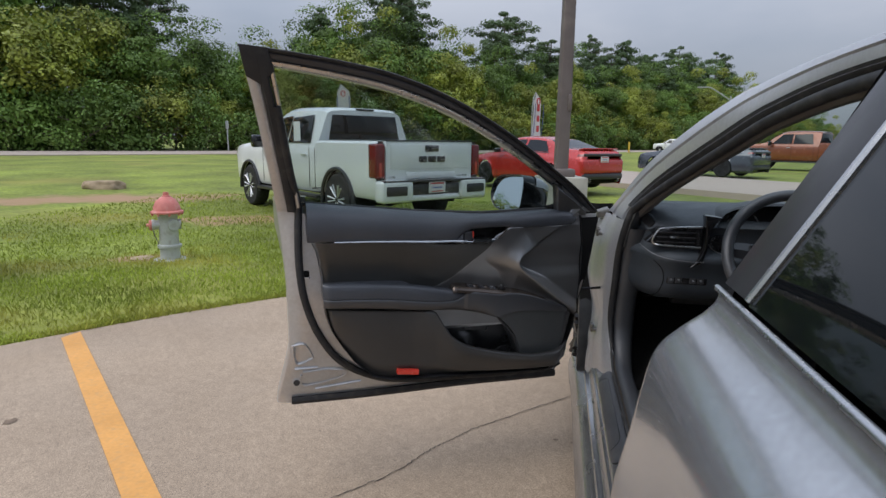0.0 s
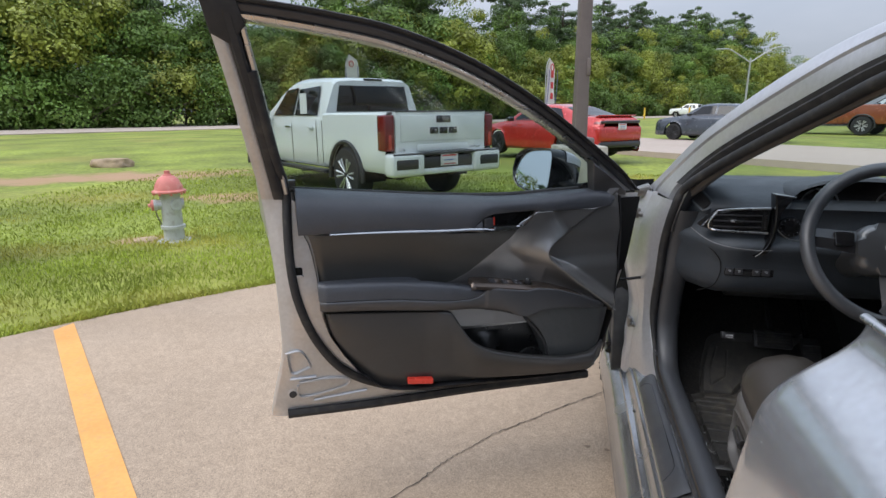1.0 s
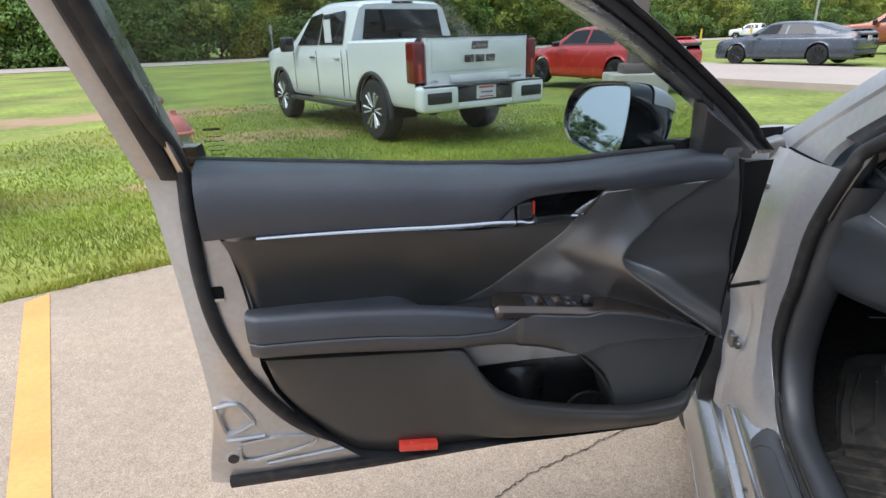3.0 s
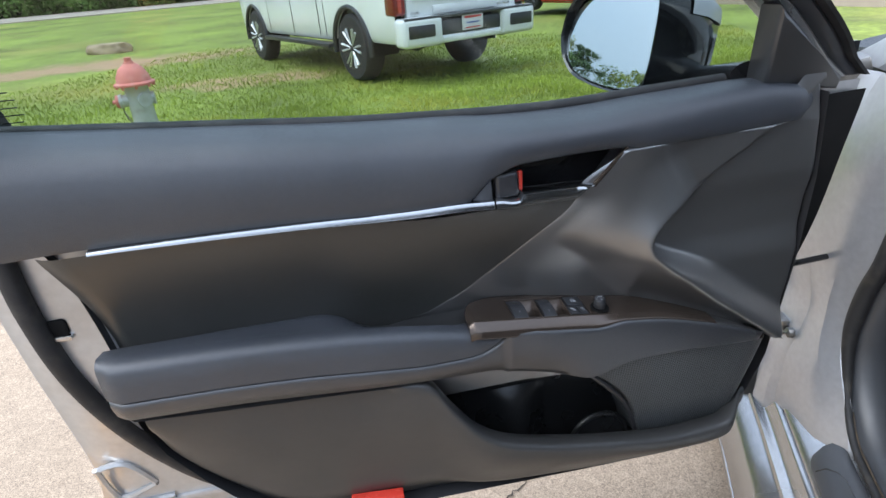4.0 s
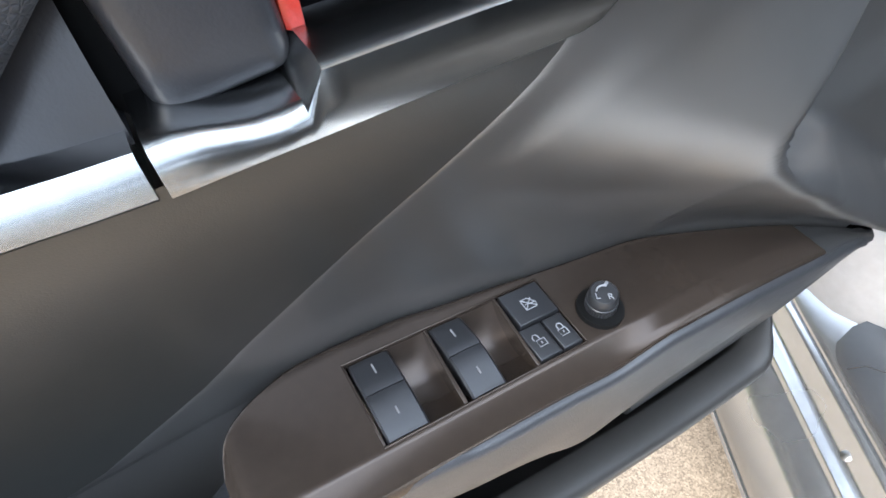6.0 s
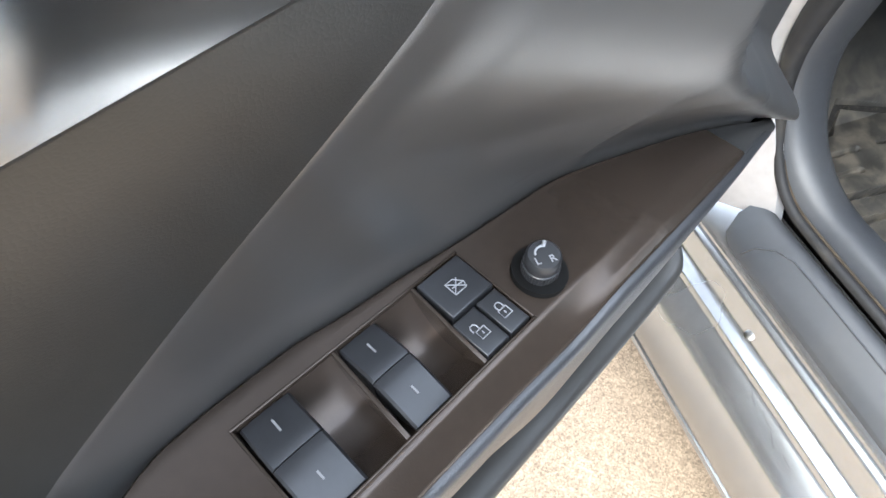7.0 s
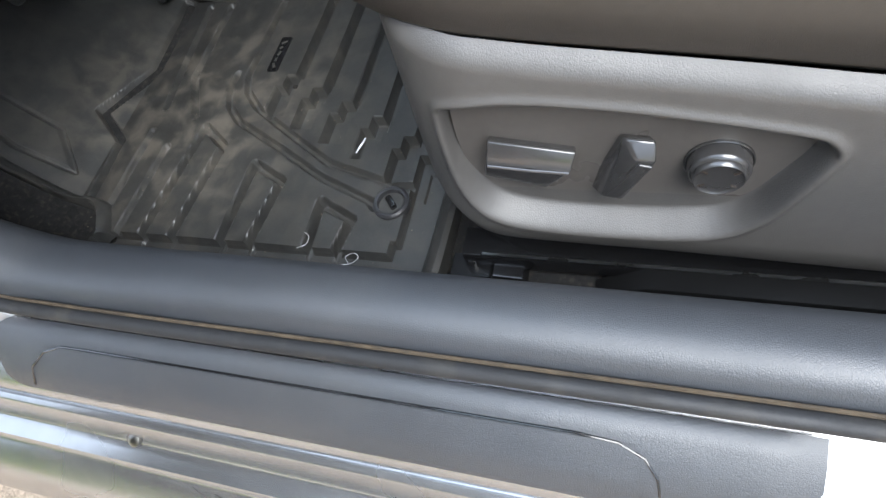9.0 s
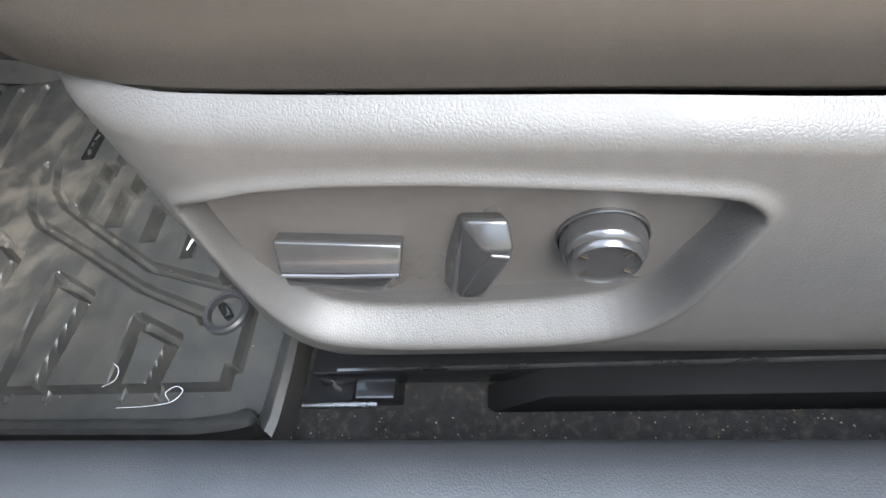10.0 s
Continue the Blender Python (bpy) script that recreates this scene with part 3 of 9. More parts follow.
# ---- woods along the road ----
def make_tree(name, seed, height, spread, leafmat, pine=False, leaves=3000, leaf=0.42):
    rnd = random.Random(seed)
    root = thing(name)
    bm = bmesh.new()
    top = height * (0.93 if pine else 0.72)
    pts, x, y = [], 0, 0
    for i in range(9):
        pts.append((x, y, top * i / 8))
        x, y = x + rnd.uniform(-0.15, 0.15), y + rnd.uniform(-0.15, 0.15)
    tube(bm, pts, [0.26 * height / 15 * (1 - 0.86 * i / 8) for i in range(9)], 8)
    tips = []
    for k in range(24 if pine else 19):
        f = rnd.uniform(0.50 if pine else 0.10, 0.98)
        z = top * f
        b = pts[min(8, int(f * 8))]
        a = rnd.uniform(0, 6.283)
        reach = spread * rnd.uniform(0.55, 1.05) * (0.42 + 0.75 * math.sin(math.pi * min(1.0, 1.75 * (1 - f))) if pine else math.sin(math.pi * min(0.97, 0.28 + 0.66 * f)))
        up = rnd.uniform(-0.05, 0.2) * reach if pine else rnd.uniform(0.2, 0.9) * reach
        mid = (b[0] + math.cos(a) * reach * 0.5, b[1] + math.sin(a) * reach * 0.5, z + up * 0.6)
        tip = (b[0] + math.cos(a) * reach, b[1] + math.sin(a) * reach, min(height * 0.97, z + up))
        tube(bm, [(b[0], b[1], z), mid, tip], [0.07, 0.045, 0.015], 5)
        tips += [(mid, 0.8), (tip, 1.0)]
    tips.append(((pts[-1][0], pts[-1][1], height * 0.93), 0.9))
    part("trunk", bm, M["bark"], root, "rough brown trunk and limbs", local=True)
    clumps = []
    for c, q in tips:
        o = Vector((rnd.gauss(0, 1), rnd.gauss(0, 1), rnd.gauss(0, 0.6))) * (0.4 if pine else 0.7) * spread / 4.2
        clumps.append((Vector(c) + o, rnd.uniform(0.6, 1.2) * (1.05 if pine else 1.60) * spread / 4.2))
    verts, faces = [], []
    for i in range(leaves):
        c, r = clumps[rnd.randrange(len(clumps))]
        d = Vector((rnd.gauss(0, 1), rnd.gauss(0, 1), rnd.gauss(0.45, 0.9))).normalized()
        p = c + Vector((d.x, d.y, d.z * (0.5 if pine else 0.72))) * r * (1.2 * rnd.random() ** 0.5 if pine else 0.62 + 0.30 * rnd.random() + 0.28 * rnd.random() ** 3)
        if p.z < 0.1:
            continue
        nrm = (d + Vector((rnd.gauss(0, 0.24), rnd.gauss(0, 0.24), 0.20 + rnd.gauss(0, 0.24)))).normalized()
        u = nrm.orthogonal().normalized()
        u.rotate(Matrix.Rotation(rnd.uniform(0, 6.28), 3, nrm))
        v = nrm.cross(u)
        s = leaf * rnd.uniform(0.45, 1.15)
        k = len(verts)
        verts += [p - u * s * 0.5, p + v * s * 0.32 + nrm * s * 0.08, p + u * s * 0.5, p - v * s * 0.32 + nrm * s * 0.08]
        faces.append((k, k + 1, k + 2, k + 3))
    me = bpy.data.meshes.new("crown")
    me.from_pydata([tuple(v) for v in verts], [], faces)
    me.materials.append(leafmat)
    crown = new("crown", me)
    crown.parent = root
    return root


TREES = [
    (make_tree("broadleaf_tree", 1, 15.5, 4.6, M["leaf_a"], leaves=9000, leaf=0.36), "tall broadleaf tree with a dense green crown"),
    (make_tree("broadleaf_tree", 2, 13.5, 4.4, M["leaf_b"], leaves=8600, leaf=0.36), "broadleaf tree with a yellow-green crown"),
    (make_tree("pine_tree", 3, 18.0, 3.6, M["leaf_c"], True, leaves=7600, leaf=0.34), "tall dark pine with a ragged open crown"),
    (make_tree("broadleaf_tree", 4, 16.5, 5.0, M["leaf_a"], leaves=9400, leaf=0.38), "wide broadleaf tree with a deep green crown"),
    (make_tree("shrub_tree", 5, 6.0, 3.2, M["leaf_a"], leaves=3400, leaf=0.34), "low leafy understorey tree at the wood's edge"),
    (make_tree("shrub_tree", 6, 7.5, 3.4, M["leaf_b"], leaves=3600, leaf=0.34), "low yellow-green tree at the wood's edge"),
]
rnd = random.Random(21)
along, across = Vector((0.609, 0.793)), Vector((-0.793, 0.609))
crown_line = curve([(-60, 18.5), (0, 18.0), (14, 17.5), (20, 14.6), (30, 14.0), (35, 17.5), (48, 20.5), (55, 18.0), (58, 14.8), (63, 16.5), (68, 17.0), (78, 17.5), (95, 17.5), (112, 18.0), (140, 20.5), (160, 20.0), (175, 18.0), (200, 15.0), (240, 13.0)])
start = Vector((-39.5, 33.0))
used = set()
for row, off, gap, kinds in ((0, 8.6, 3.2, (4, 4, 5, 4)), (4, 10.4, 3.4, (4, 5, 4, 4)), (1, 12.4, 5.0, (0, 1, 3, 1, 1)), (5, 15.0, 5.6, (0, 3, 1)), (2, 17.0, 5.2, (3, 2, 0, 3, 0)), (3, 23.5, 6.0, (0, 3, 2))):
    s = -52.0
    while s < (235 if row in (1, 2) else 172):
        p = start + along * s + across * (off + rnd.uniform(-1.2, 1.2))
        k = kinds[rnd.randrange(len(kinds))]
        rnd.random()
        sc = rnd.uniform(0.90, 1.06) * 1.09 * crown_line(s) / (15.8, 14.0, 17.5, 16.8, 15.5, 15.5)[k] * (1.0 if k == 2 else 0.95)
        if row in (1, 5):
            sc *= 0.86
        if row in (0, 4):
            sc *= 0.95
        src, lab = TREES[k]
        m = pose(p.x, p.y, -0.9 if row in (0, 4) else 0.0, 0, 0, rnd.uniform(0, 360)) @ Matrix.Diagonal((sc, sc, sc * rnd.uniform(0.93, 1.08), 1))
        if k in used:
            ob = copy_thing(src, m)
        else:
            ob = src
            used.add(k)
        ob.matrix_basis = m
        tagged(ob, lab, "tree", "trees along the road")
        s += gap * rnd.uniform(0.75, 1.25) * (1.4 if s > 150 else 1.0)
# tall pines that stand clear of the woods
for s, h, wide in ((9.8, 21.5, 1.1), (37.0, 19.0, 1.0), (51.0, 23.0, 1.25), (74.0, 24.0, 1.45), (70.5, 19.5, 1.1), (86.0, 20.6, 1.3), (99.0, 23.2, 0.85), (112.0, 23.6, 1.0), (107.5, 21.6, 0.9), (126.0, 22.2, 1.1), (136.0, 25.0, 1.15), (143.0, 23.4, 1.0), (157.0, 26.0, 1.1), (165.0, 22.6, 1.2)):
    p = start + along * s + across * (20.0 + rnd.uniform(-0.8, 0.8))
    src, lab = TREES[2]
    m = pose(p.x, p.y, 0.0, 0, 0, rnd.uniform(0, 360)) @ Matrix.Diagonal((wide, wide, h / 18.0, 1))
    tagged(copy_thing(src, m), lab, "tree", "trees along the road")
# the same woods go on behind the place, where the door mirror looks
for i in range(15):
    a = radians(205 + 9.5 * i)
    src, lab = TREES[(0, 3, 2, 1)[i % 4]]
    m = pose(84 * math.cos(a) + rnd.uniform(-4, 4), 84 * math.sin(a) + rnd.uniform(-4, 4), 0, 0, 0, rnd.uniform(0, 360))
    tagged(copy_thing(src, m), lab, "tree", "trees behind the car park")

# ---- the silver sedan: its open front door ----
# u runs from the hinge to the latch, n from the skin into the cabin, w up
TURN = radians(62.3)
DO, DU, DN = Vector((0.02, -0.07, 0)), Vector((-math.sin(TURN), -math.cos(TURN), 0)), Vector((math.cos(TURN), -math.sin(TURN), 0))


def D(u, n, w):
    return DO + DU * u + DN * n + Vector((0, 0, w))


car = thing("car", (0.86, -1.0, 0), "silver sedan parked with its driver's door open", "car")

belt = curve([(0.13, 0.974), (0.22, 0.984), (0.33, 0.981), (0.47, 0.976), (0.66, 0.983), (0.88, 1.001), (1.075, 1.018)])
pad_low = curve([(0.10, 0.938), (0.28, 0.931), (0.385, 0.930), (0.40, 0.936), (0.453, 0.937), (0.53, 0.934), (0.565, 0.922), (0.602, 0.894), (0.66, 0.893), (0.79, 0.902), (0.91, 0.906), (1.0, 0.908), (1.08, 0.906)])
chrome_w = curve([(0.44, 0.892), (0.563, 0.892), (0.605, 0.8946), (0.66, 0.8955), (0.79, 0.9015), (0.91, 0.905), (0.993, 0.906), (1.05, 0.906)])
arm_top = curve([(0.15, 0.626), (0.19, 0.641), (0.235, 0.658), (0.312, 0.676), (0.39, 0.687), (0.478, 0.705), (0.559, 0.721), (0.60, 0.727), (0.66, 0.739), (0.764, 0.755), (0.889, 0.766), (1.03, 0.772)])
arm_low = curve([(0.16, 0.620), (0.184, 0.624), (0.251, 0.632), (0.3175, 0.640), (0.377, 0.640), (0.41, 0.631), (0.4377, 0.6235), (0.48, 0.634), (0.515, 0.6445), (0.553, 0.651), (0.592, 0.657), (0.659, 0.660), (0.713, 0.664), (0.911, 0.683), (1.03, 0.690)])
arm_seam = curve([(0.556, 0.7185), (0.561, 0.7130), (0.568, 0.7060), (0.589, 0.6960), (0.612, 0.6925), (0.652, 0.6925), (0.72, 0.6990), (0.8174, 0.7110), (0.92, 0.7180), (1.03, 0.7220)])
lip_w = curve([(0.14, 0.498), (0.16, 0.490), (0.187, 0.479), (0.22, 0.469), (0.285, 0.466), (0.39, 0.481), (0.47, 0.499), (0.548, 0.523), (0.575, 0.537), (0.60, 0.556), (0.63, 0.597), (0.664, 0.648), (0.70, 0.655), (0.911, 0.673), (1.03, 0.684)])
low_edge = curve([(0.127, 0.50), (0.149, 0.423), (0.2, 0.397), (0.392, 0.401), (0.669, 0.414), (0.8, 0.417), (0.863, 0.432), (0.932, 0.494), (0.995, 0.586), (1.024, 0.69)])
rear_u = curve([(0.69, 1.024), (0.74, 1.027), (0.892, 1.052), (0.906, 1.072), (1.03, 1.074)])
hinge_u = curve([(0.40, 0.165), (0.423, 0.149), (0.56, 0.124), (0.62, 0.117), (0.73, 0.108), (0.85, 0.106), (0.94, 0.115), (1.0, 0.117)])
sheet_n = curve([(0.30, -0.11), (0.33, -0.104), (0.40, -0.08), (0.60, -0.045), (0.80, -0.022), (1.0, -0.022), (1.06, -0.020), (1.2, 0.065), (1.41, 0.20), (1.5, 0.25)])

# painted inner shell, two sheets and the folded edge between them
bm = bmesh.new()
back_u = curve([(0.325, 1.184), (0.36, 1.176), (0.57, 1.136), (0.75, 1.138), (0.895, 1.149), (1.0, 1.160), (1.05, 1.168)])
fore_u = curve([(0.31, 0.13), (0.42, 0.11), (0.56, 0.10), (0.73, 0.07), (0.85, 0.05), (1.0, 0.03), (1.05, 0.03)])
rows = []
for w in lin(0.318, 1.045, 34):
    a, b, ns = fore_u(w), back_u(w), sheet_n(w)
    squash = 0.650 / 0.727
    full = w
    w = 0.318 + (full - 0.318) * squash
    drop = 0.10 * step(full, 0.75, 1.045)
    r = [D(a, ns - 0.10, w - drop), D(a, ns - 0.03, w - drop * 0.3), D(a, ns - 0.01, w), D(a + 0.01, ns, w)]
    for q in lin(0.05, 1, 26):
        u = a + (b - a) * q
        n = ns
        d = b - u
        if d < 0.03:
            n -= 0.012 * (1 - d / 0.03) ** 2
        if 0.03 < d < 0.30 and 0.36 < w < 0.60:
            n -= 0.005 * step(d, 0.03, 0.05)
        w = 0.318 + (full - 0.318) * (squash + (1 - squash) * step(u, 1.07, 1.10))
        r.append(D(u, n, w))
    w = full
    r += [D(b + 0.004, ns - 0.02, w), D(b + 0.006, ns - 0.05, w), D(b + 0.004, ns - 0.10, w - drop)]
    rows.append(r)
vs = grid(bm, rows, close=True)
cap(bm, vs[0][::-1])
grid(bm, [[D(1.072 + (back_u(1.045) - 1.072) * k, sheet_n(1.045) + n, 1.0445 + dw) for k in lin(0, 1, 4)] for n, dw in ((-0.002, 0), (-0.05, -0.002), (-0.098, -0.09))])
door = part("front_door", bm, M["door_metal"], car, "open silver door with painted inner sheet", sharp=50)

# dark sheet across the door's top, coloured for the shade inside the slot
bm = bmesh.new()
grid(bm, [[D(u, sheet_n(0.95) + n, w) for u in lin(0.035, 1.09, 12)] for n, w in ((-0.001, 0.955), (-0.10, 0.930))])
part("slot_dark_sheet", bm, M["dark"], door, "dark sheet for the shaded slot that the glass slides into")

# pressed stiffening ribs low on the painted sheet
for pts in ([(1.13, 0.545), (1.12, 0.475), (1.065, 0.492)], [(1.125, 0.455), (1.05, 0.455)], [(1.105, 0.43), (1.095, 0.385), (0.975, 0.405), (0.955, 0.432), (1.02, 0.445), (1.10, 0.44)], [(1.06, 0.368), (0.90, 0.382)],
            [(1.125, 0.545), (1.09, 0.545), (1.065, 0.495)]):
    bm = bmesh.new()
    tube(bm, smooth_line([D(u, sheet_n(w) + 0.000, w) for u, w in pts], 5), 0.0045, 6)
    part("pressed_rib", bm, M["door_metal"], door)
# holes, latch mouth, plugs
for u, w, r, nm in ((1.121, 0.402, 0.011, "plug"), (1.138, 1.058, 0.010, "plug")):
    bm = bmesh.new()
    lathe(bm, [(r * 1.5, -0.002), (r * 1.5, 0.0015), (r * 1.1, 0.0025)], D(u, sheet_n(w), w), DN, 18)
    p = part(nm, bm, M["door_metal"], door)
    bm = bmesh.new()
    lathe(bm, [(r, 0.0), (r, 0.0035), (r * 0.6, 0.0045)], D(u, sheet_n(w), w), DN, 18)
    part("rubber_cap", bm, M["rubber"], door)
bm = bmesh.new()
prism(bm, [(1.087 + a, 0.795 + b) for a, b in rounded(0.036, 0.022, 0.005)], lambda a, n, b: D(a, n, b), sheet_n(0.79) - 0.01, sheet_n(0.79) + 0.004, 0.002)
part("latch_mouth", bm, M["dark"], door, "dark latch opening")
bm = bmesh.new()
prism(bm, [(1.087 + a, 0.782 + b) for a, b in rounded(0.040, 0.006, 0.002)], lambda a, n, b: D(a, n, b), sheet_n(0.79), sheet_n(0.79) + 0.006, 0.001)
part("latch_lip", bm, M["bright"], door, "bright metal latch lip")

# upper soft pad
bm = bmesh.new()
rows = []
for u in lin(0.133, 1.074, 90):
    wb, wl = belt(u), pad_low(u)
    k = step(u, 0.128, 0.160)
    wm = 0.5 * (wb + wl)
    h = (wb - wl) * (0.35 + 0.65 * k)
    wb, wl = wm + h / 2, wm - h / 2
    out = (0.020 + 0.022 * step(u, 0.15, 0.5)) * (0.25 + 0.75 * k)
    prof = [(-0.030, 1.02), (-0.022, 1.06), (-0.008, 1.05), (out * 0.35, 0.99), (out * 0.72, 0.88), (out * 0.93, 0.70), (out, 0.48), (out * 0.98, 0.26), (out * 0.90, 0.08), (out * 0.80, 0.0), (out * 0.45, -0.01), (-0.02, 0.0)]
    rows.append([D(u, n, wl + (wb - wl) * q) for n, q in prof])
vs = grid(bm, rows)
cap(bm, vs[0])
cap(bm, vs[-1])
part("upper_pad", bm, M["pad"], door, "black grained soft pad", sharp=50)

# thin chrome line and the wider bright lever base
bm = bmesh.new()
rows = []
for u in lin(0.5665, 0.993, 40):
    w, t = chrome_w(u), 0.0020 + 0.0027 * (0.993 - u) / 0.43
    rows.append([D(u, 0.030, w + t), D(u, 0.0398, w + t), D(u, 0.0410, w + t * 0.75), D(u, 0.0425, w - t * 0.1), D(u, 0.0431, w - t * 0.8), D(u, 0.0424, w - t), D(u, 0.028, w - t)])
vs = grid(bm, rows)
cap(bm, vs[0])
cap(bm, vs[-1])
part("chrome_strip", bm, M["chrome"], door, "slim satin chrome strip")
bm = bmesh.new()
rows = []
for u in lin(0.445, 0.5645, 26):
    lo = 0.8855 + 0.013 * step(0.468 - u, 0, 0.022)
    hi = 0.8975 - 0.0035 * step(0.5645 - u, 0.004, 0.022) + 0.0075 * step(0.536 - u, 0, 0.004) - 0.002 * step(0.5 - u, 0, 0.06)
    rows.append([D(u, 0.020, hi), D(u, 0.0385, hi), D(u, 0.0412, hi - 0.0018), D(u, 0.0426, (lo + hi) / 2), D(u, 0.0424, lo + 0.0012), D(u, 0.0412, lo), D(u, 0.028, lo - 0.0005)])
vs = grid(bm, rows)
cap(bm, vs[0])
cap(bm, vs[-1])
part("lever_base", bm, M["chrome"], door, "bright chrome lever surround")
bm = bmesh.new()
tube(bm, [D(0.443, 0.036, 0.897), D(0.42, 0.033, 0.918), D(0.397, 0.029, 0.938)], [0.0028, 0.0028, 0.002], 8)
part("cup_edge", bm, M["bronze"], door)
bm = bmesh.new()
prism(bm, [(0.44, 0.878), (0.605, 0.884), (0.60, 0.900), (0.565, 0.926), (0.53, 0.939), (0.45, 0.941), (0.39, 0.941)], lambda a, n, b: D(a, n, b), -0.045, -0.004)
part("handle_cup", bm, M["gloss"], door, "dark recess behind the release lever")
bm = bmesh.new()
rows = []
for u in lin(0.566, 0.600, 8):
    q = (u - 0.566) / 0.034
    hi = 0.921 - 0.025 * q
    rows.append([D(u, 0.000, hi), D(u, 0.024, hi), D(u, 0.030, 0.5 * (hi + 0.894)), D(u, 0.033, 0.894), D(u, 0.01, 0.893)])
grid(bm, rows)
part("cup_cheek", bm, M["smooth"], door)
bm = bmesh.new()
rot = Matrix((DU, DN, Vector((0, 0, 1)))).transposed().to_4x4()
box(bm, D(0.547, 0.006, 0.9095), (0.029, 0.050, 0.031), rot @ Matrix.Rotation(radians(4), 4, "Y"), 0.0055, 4)
part("release_lever", bm, M["smooth"], door, "satin black inner release lever")
# solid near-black block whose colour gives the shade of the lever's gap
bm = bmesh.new()
prism(bm, [(0.547 + a, 0.910 + b) for a, b in rounded(0.041, 0.040, 0.007)], lambda a, n, b: D(a, n, b), -0.010, 0.0215, 0.002)
part("lever_gap_fill", bm, M["dark"], door, "dark block for the shaded gap round the lever")
bm = bmesh.new()
box(bm, D(0.5300, 0.014, 0.9125), (0.0045, 0.026, 0.023), rot, 0.001, 2)
part("lock_flag", bm, M["red"], door, "red unlocked marker")

seam = curve([(0.585, 0.716), (0.70, 0.716), (0.7255, 0.713), (0.7290, 0.680), (0.7350, 0.646), (0.745, 0.622), (0.757, 0.598), (0.775, 0.575), (0.79, 0.556), (0.807, 0.537), (0.825, 0.518), (0.845, 0.496), (0.868, 0.473), (0.887, 0.4605), (0.903, 0.447), (0.937, 0.397), (0.95, 0.395)])


def insert_n(w):
    """How far the hollowed insert stands out at a height."""
    return 0.034 - 0.046 * math.sin(min(1.0, max(0.0, (0.884 - w) / 0.157)) * math.pi / 2) ** 1.3


# middle insert, hollowed, down to the back of the armrest
arm_back = curve([(0.60, 0.72), (0.716, 0.737), (0.79, 0.764), (0.895, 0.765), (1.0, 0.763), (1.04, 0.760)])
bm = bmesh.new()
rows = []
for q in lin(0, 1, 22):
    r = []
    for k in lin(0, 1, 60):
        w_ref = 0.884 + (0.7272 - 0.884) * q
        u0 = seam(w_ref)
        u1 = rear_u(w_ref) - 0.001
        u = u0 + (u1 - u0) * k
        wt, wb = chrome_w(u) - 0.004, arm_back(u) - 0.012
        w = w_ref + (wt + (wb - wt) * q - w_ref) * step(u, 0.62, 0.74)
        n = insert_n(w_ref)
        n -= 0.010 * step(k, 0.97, 1.0)
        r.append(D(u, n, w))
    rows.append(r)
grid(bm, rows)
part("insert_panel", bm, M["insert"], door, "black hollowed middle panel")

# front panel with the raised wedge over the switches
SB = [(0.605, 0.020), (0.602, 0.010), (0.597, 0.004), (0.589, -0.002), (0.578, -0.007), (0.563, -0.0115), (0.54, -0.0128), (0.517, -0.0128), (0.492, -0.0100), (0.466, -0.0080), (0.436, -0.0048), (0.405, -0.0022), (0.383, -0.0006), (0.372, 0.0010), (0.355, 0.0055), (0.331, 0.0118), (0.305, 0.0178), (0.283, 0.0225), (0.262, 0.0275), (0.235, 0.034), (0.20, 0.044)]
sb = curve(SB[::-1])
plate_back = curve([(0.15, 0.046), (0.20, 0.042), (0.235, 0.032)] + [(u, n - 0.0015) for u, n in SB[18:5:-1]] + [(0.62, -0.015), (0.72, -0.020)])


# the switch plate's surface
def S(u, n, h=0.0):
    """A place on the switch plate, h above it."""
    return D(u, n, 0.719 + 0.144 * (u - 0.439) - 0.05 * (n - 0.037) - 0.5 * max(0, 0.36 - u) ** 1.5 + h)


CREST = [(p.x, p.y, p.z) for p in smooth_line([(0.288, 0.869, 0.0175), (0.300, 0.861, 0.023), (0.311, 0.8545, 0.030), (0.326, 0.8475, 0.038), (0.342, 0.840, 0.045), (0.355, 0.8295, 0.050), (0.3615, 0.820, 0.052), (0.3645, 0.809, 0.053), (0.357, 0.792, 0.054), (0.331, 0.765, 0.055), (0.307, 0.746, 0.055), (0.272, 0.716, 0.055), (0.23, 0.6845, 0.057), (0.20, 0.662, 0.060), (0.165, 0.637, 0.062), (0.148, 0.625, 0.056), (0.128, 0.610, 0.024)], 5)]
crest_low = curve([(0.12, 0.603), (0.148, 0.625), (0.165, 0.637), (0.20, 0.662), (0.23, 0.6845), (0.272, 0.716), (0.307, 0.746), (0.331, 0.765), (0.357, 0.792), (0.366, 0.809)])


def near_crest(u, w):
    """Distance to the wedge's crest, the crest's height there, and whether the place lies on its hinge side."""
    best, height, inner = 9.0, 0.0, False
    for (au, aw, an), (bu, bw, bn) in zip(CREST, CREST[1:]):
        du, dw = bu - au, bw - aw
        s = min(1.0, max(0.0, ((u - au) * du + (w - aw) * dw) / (du * du + dw * dw)))
        d = math.hypot(u - au - s * du, w - aw - s * dw)
        if d < best:
            best, height = d, an + (bn - an) * s
            inner = du * (w - aw) - dw * (u - au) < 0
    return best, height, inner


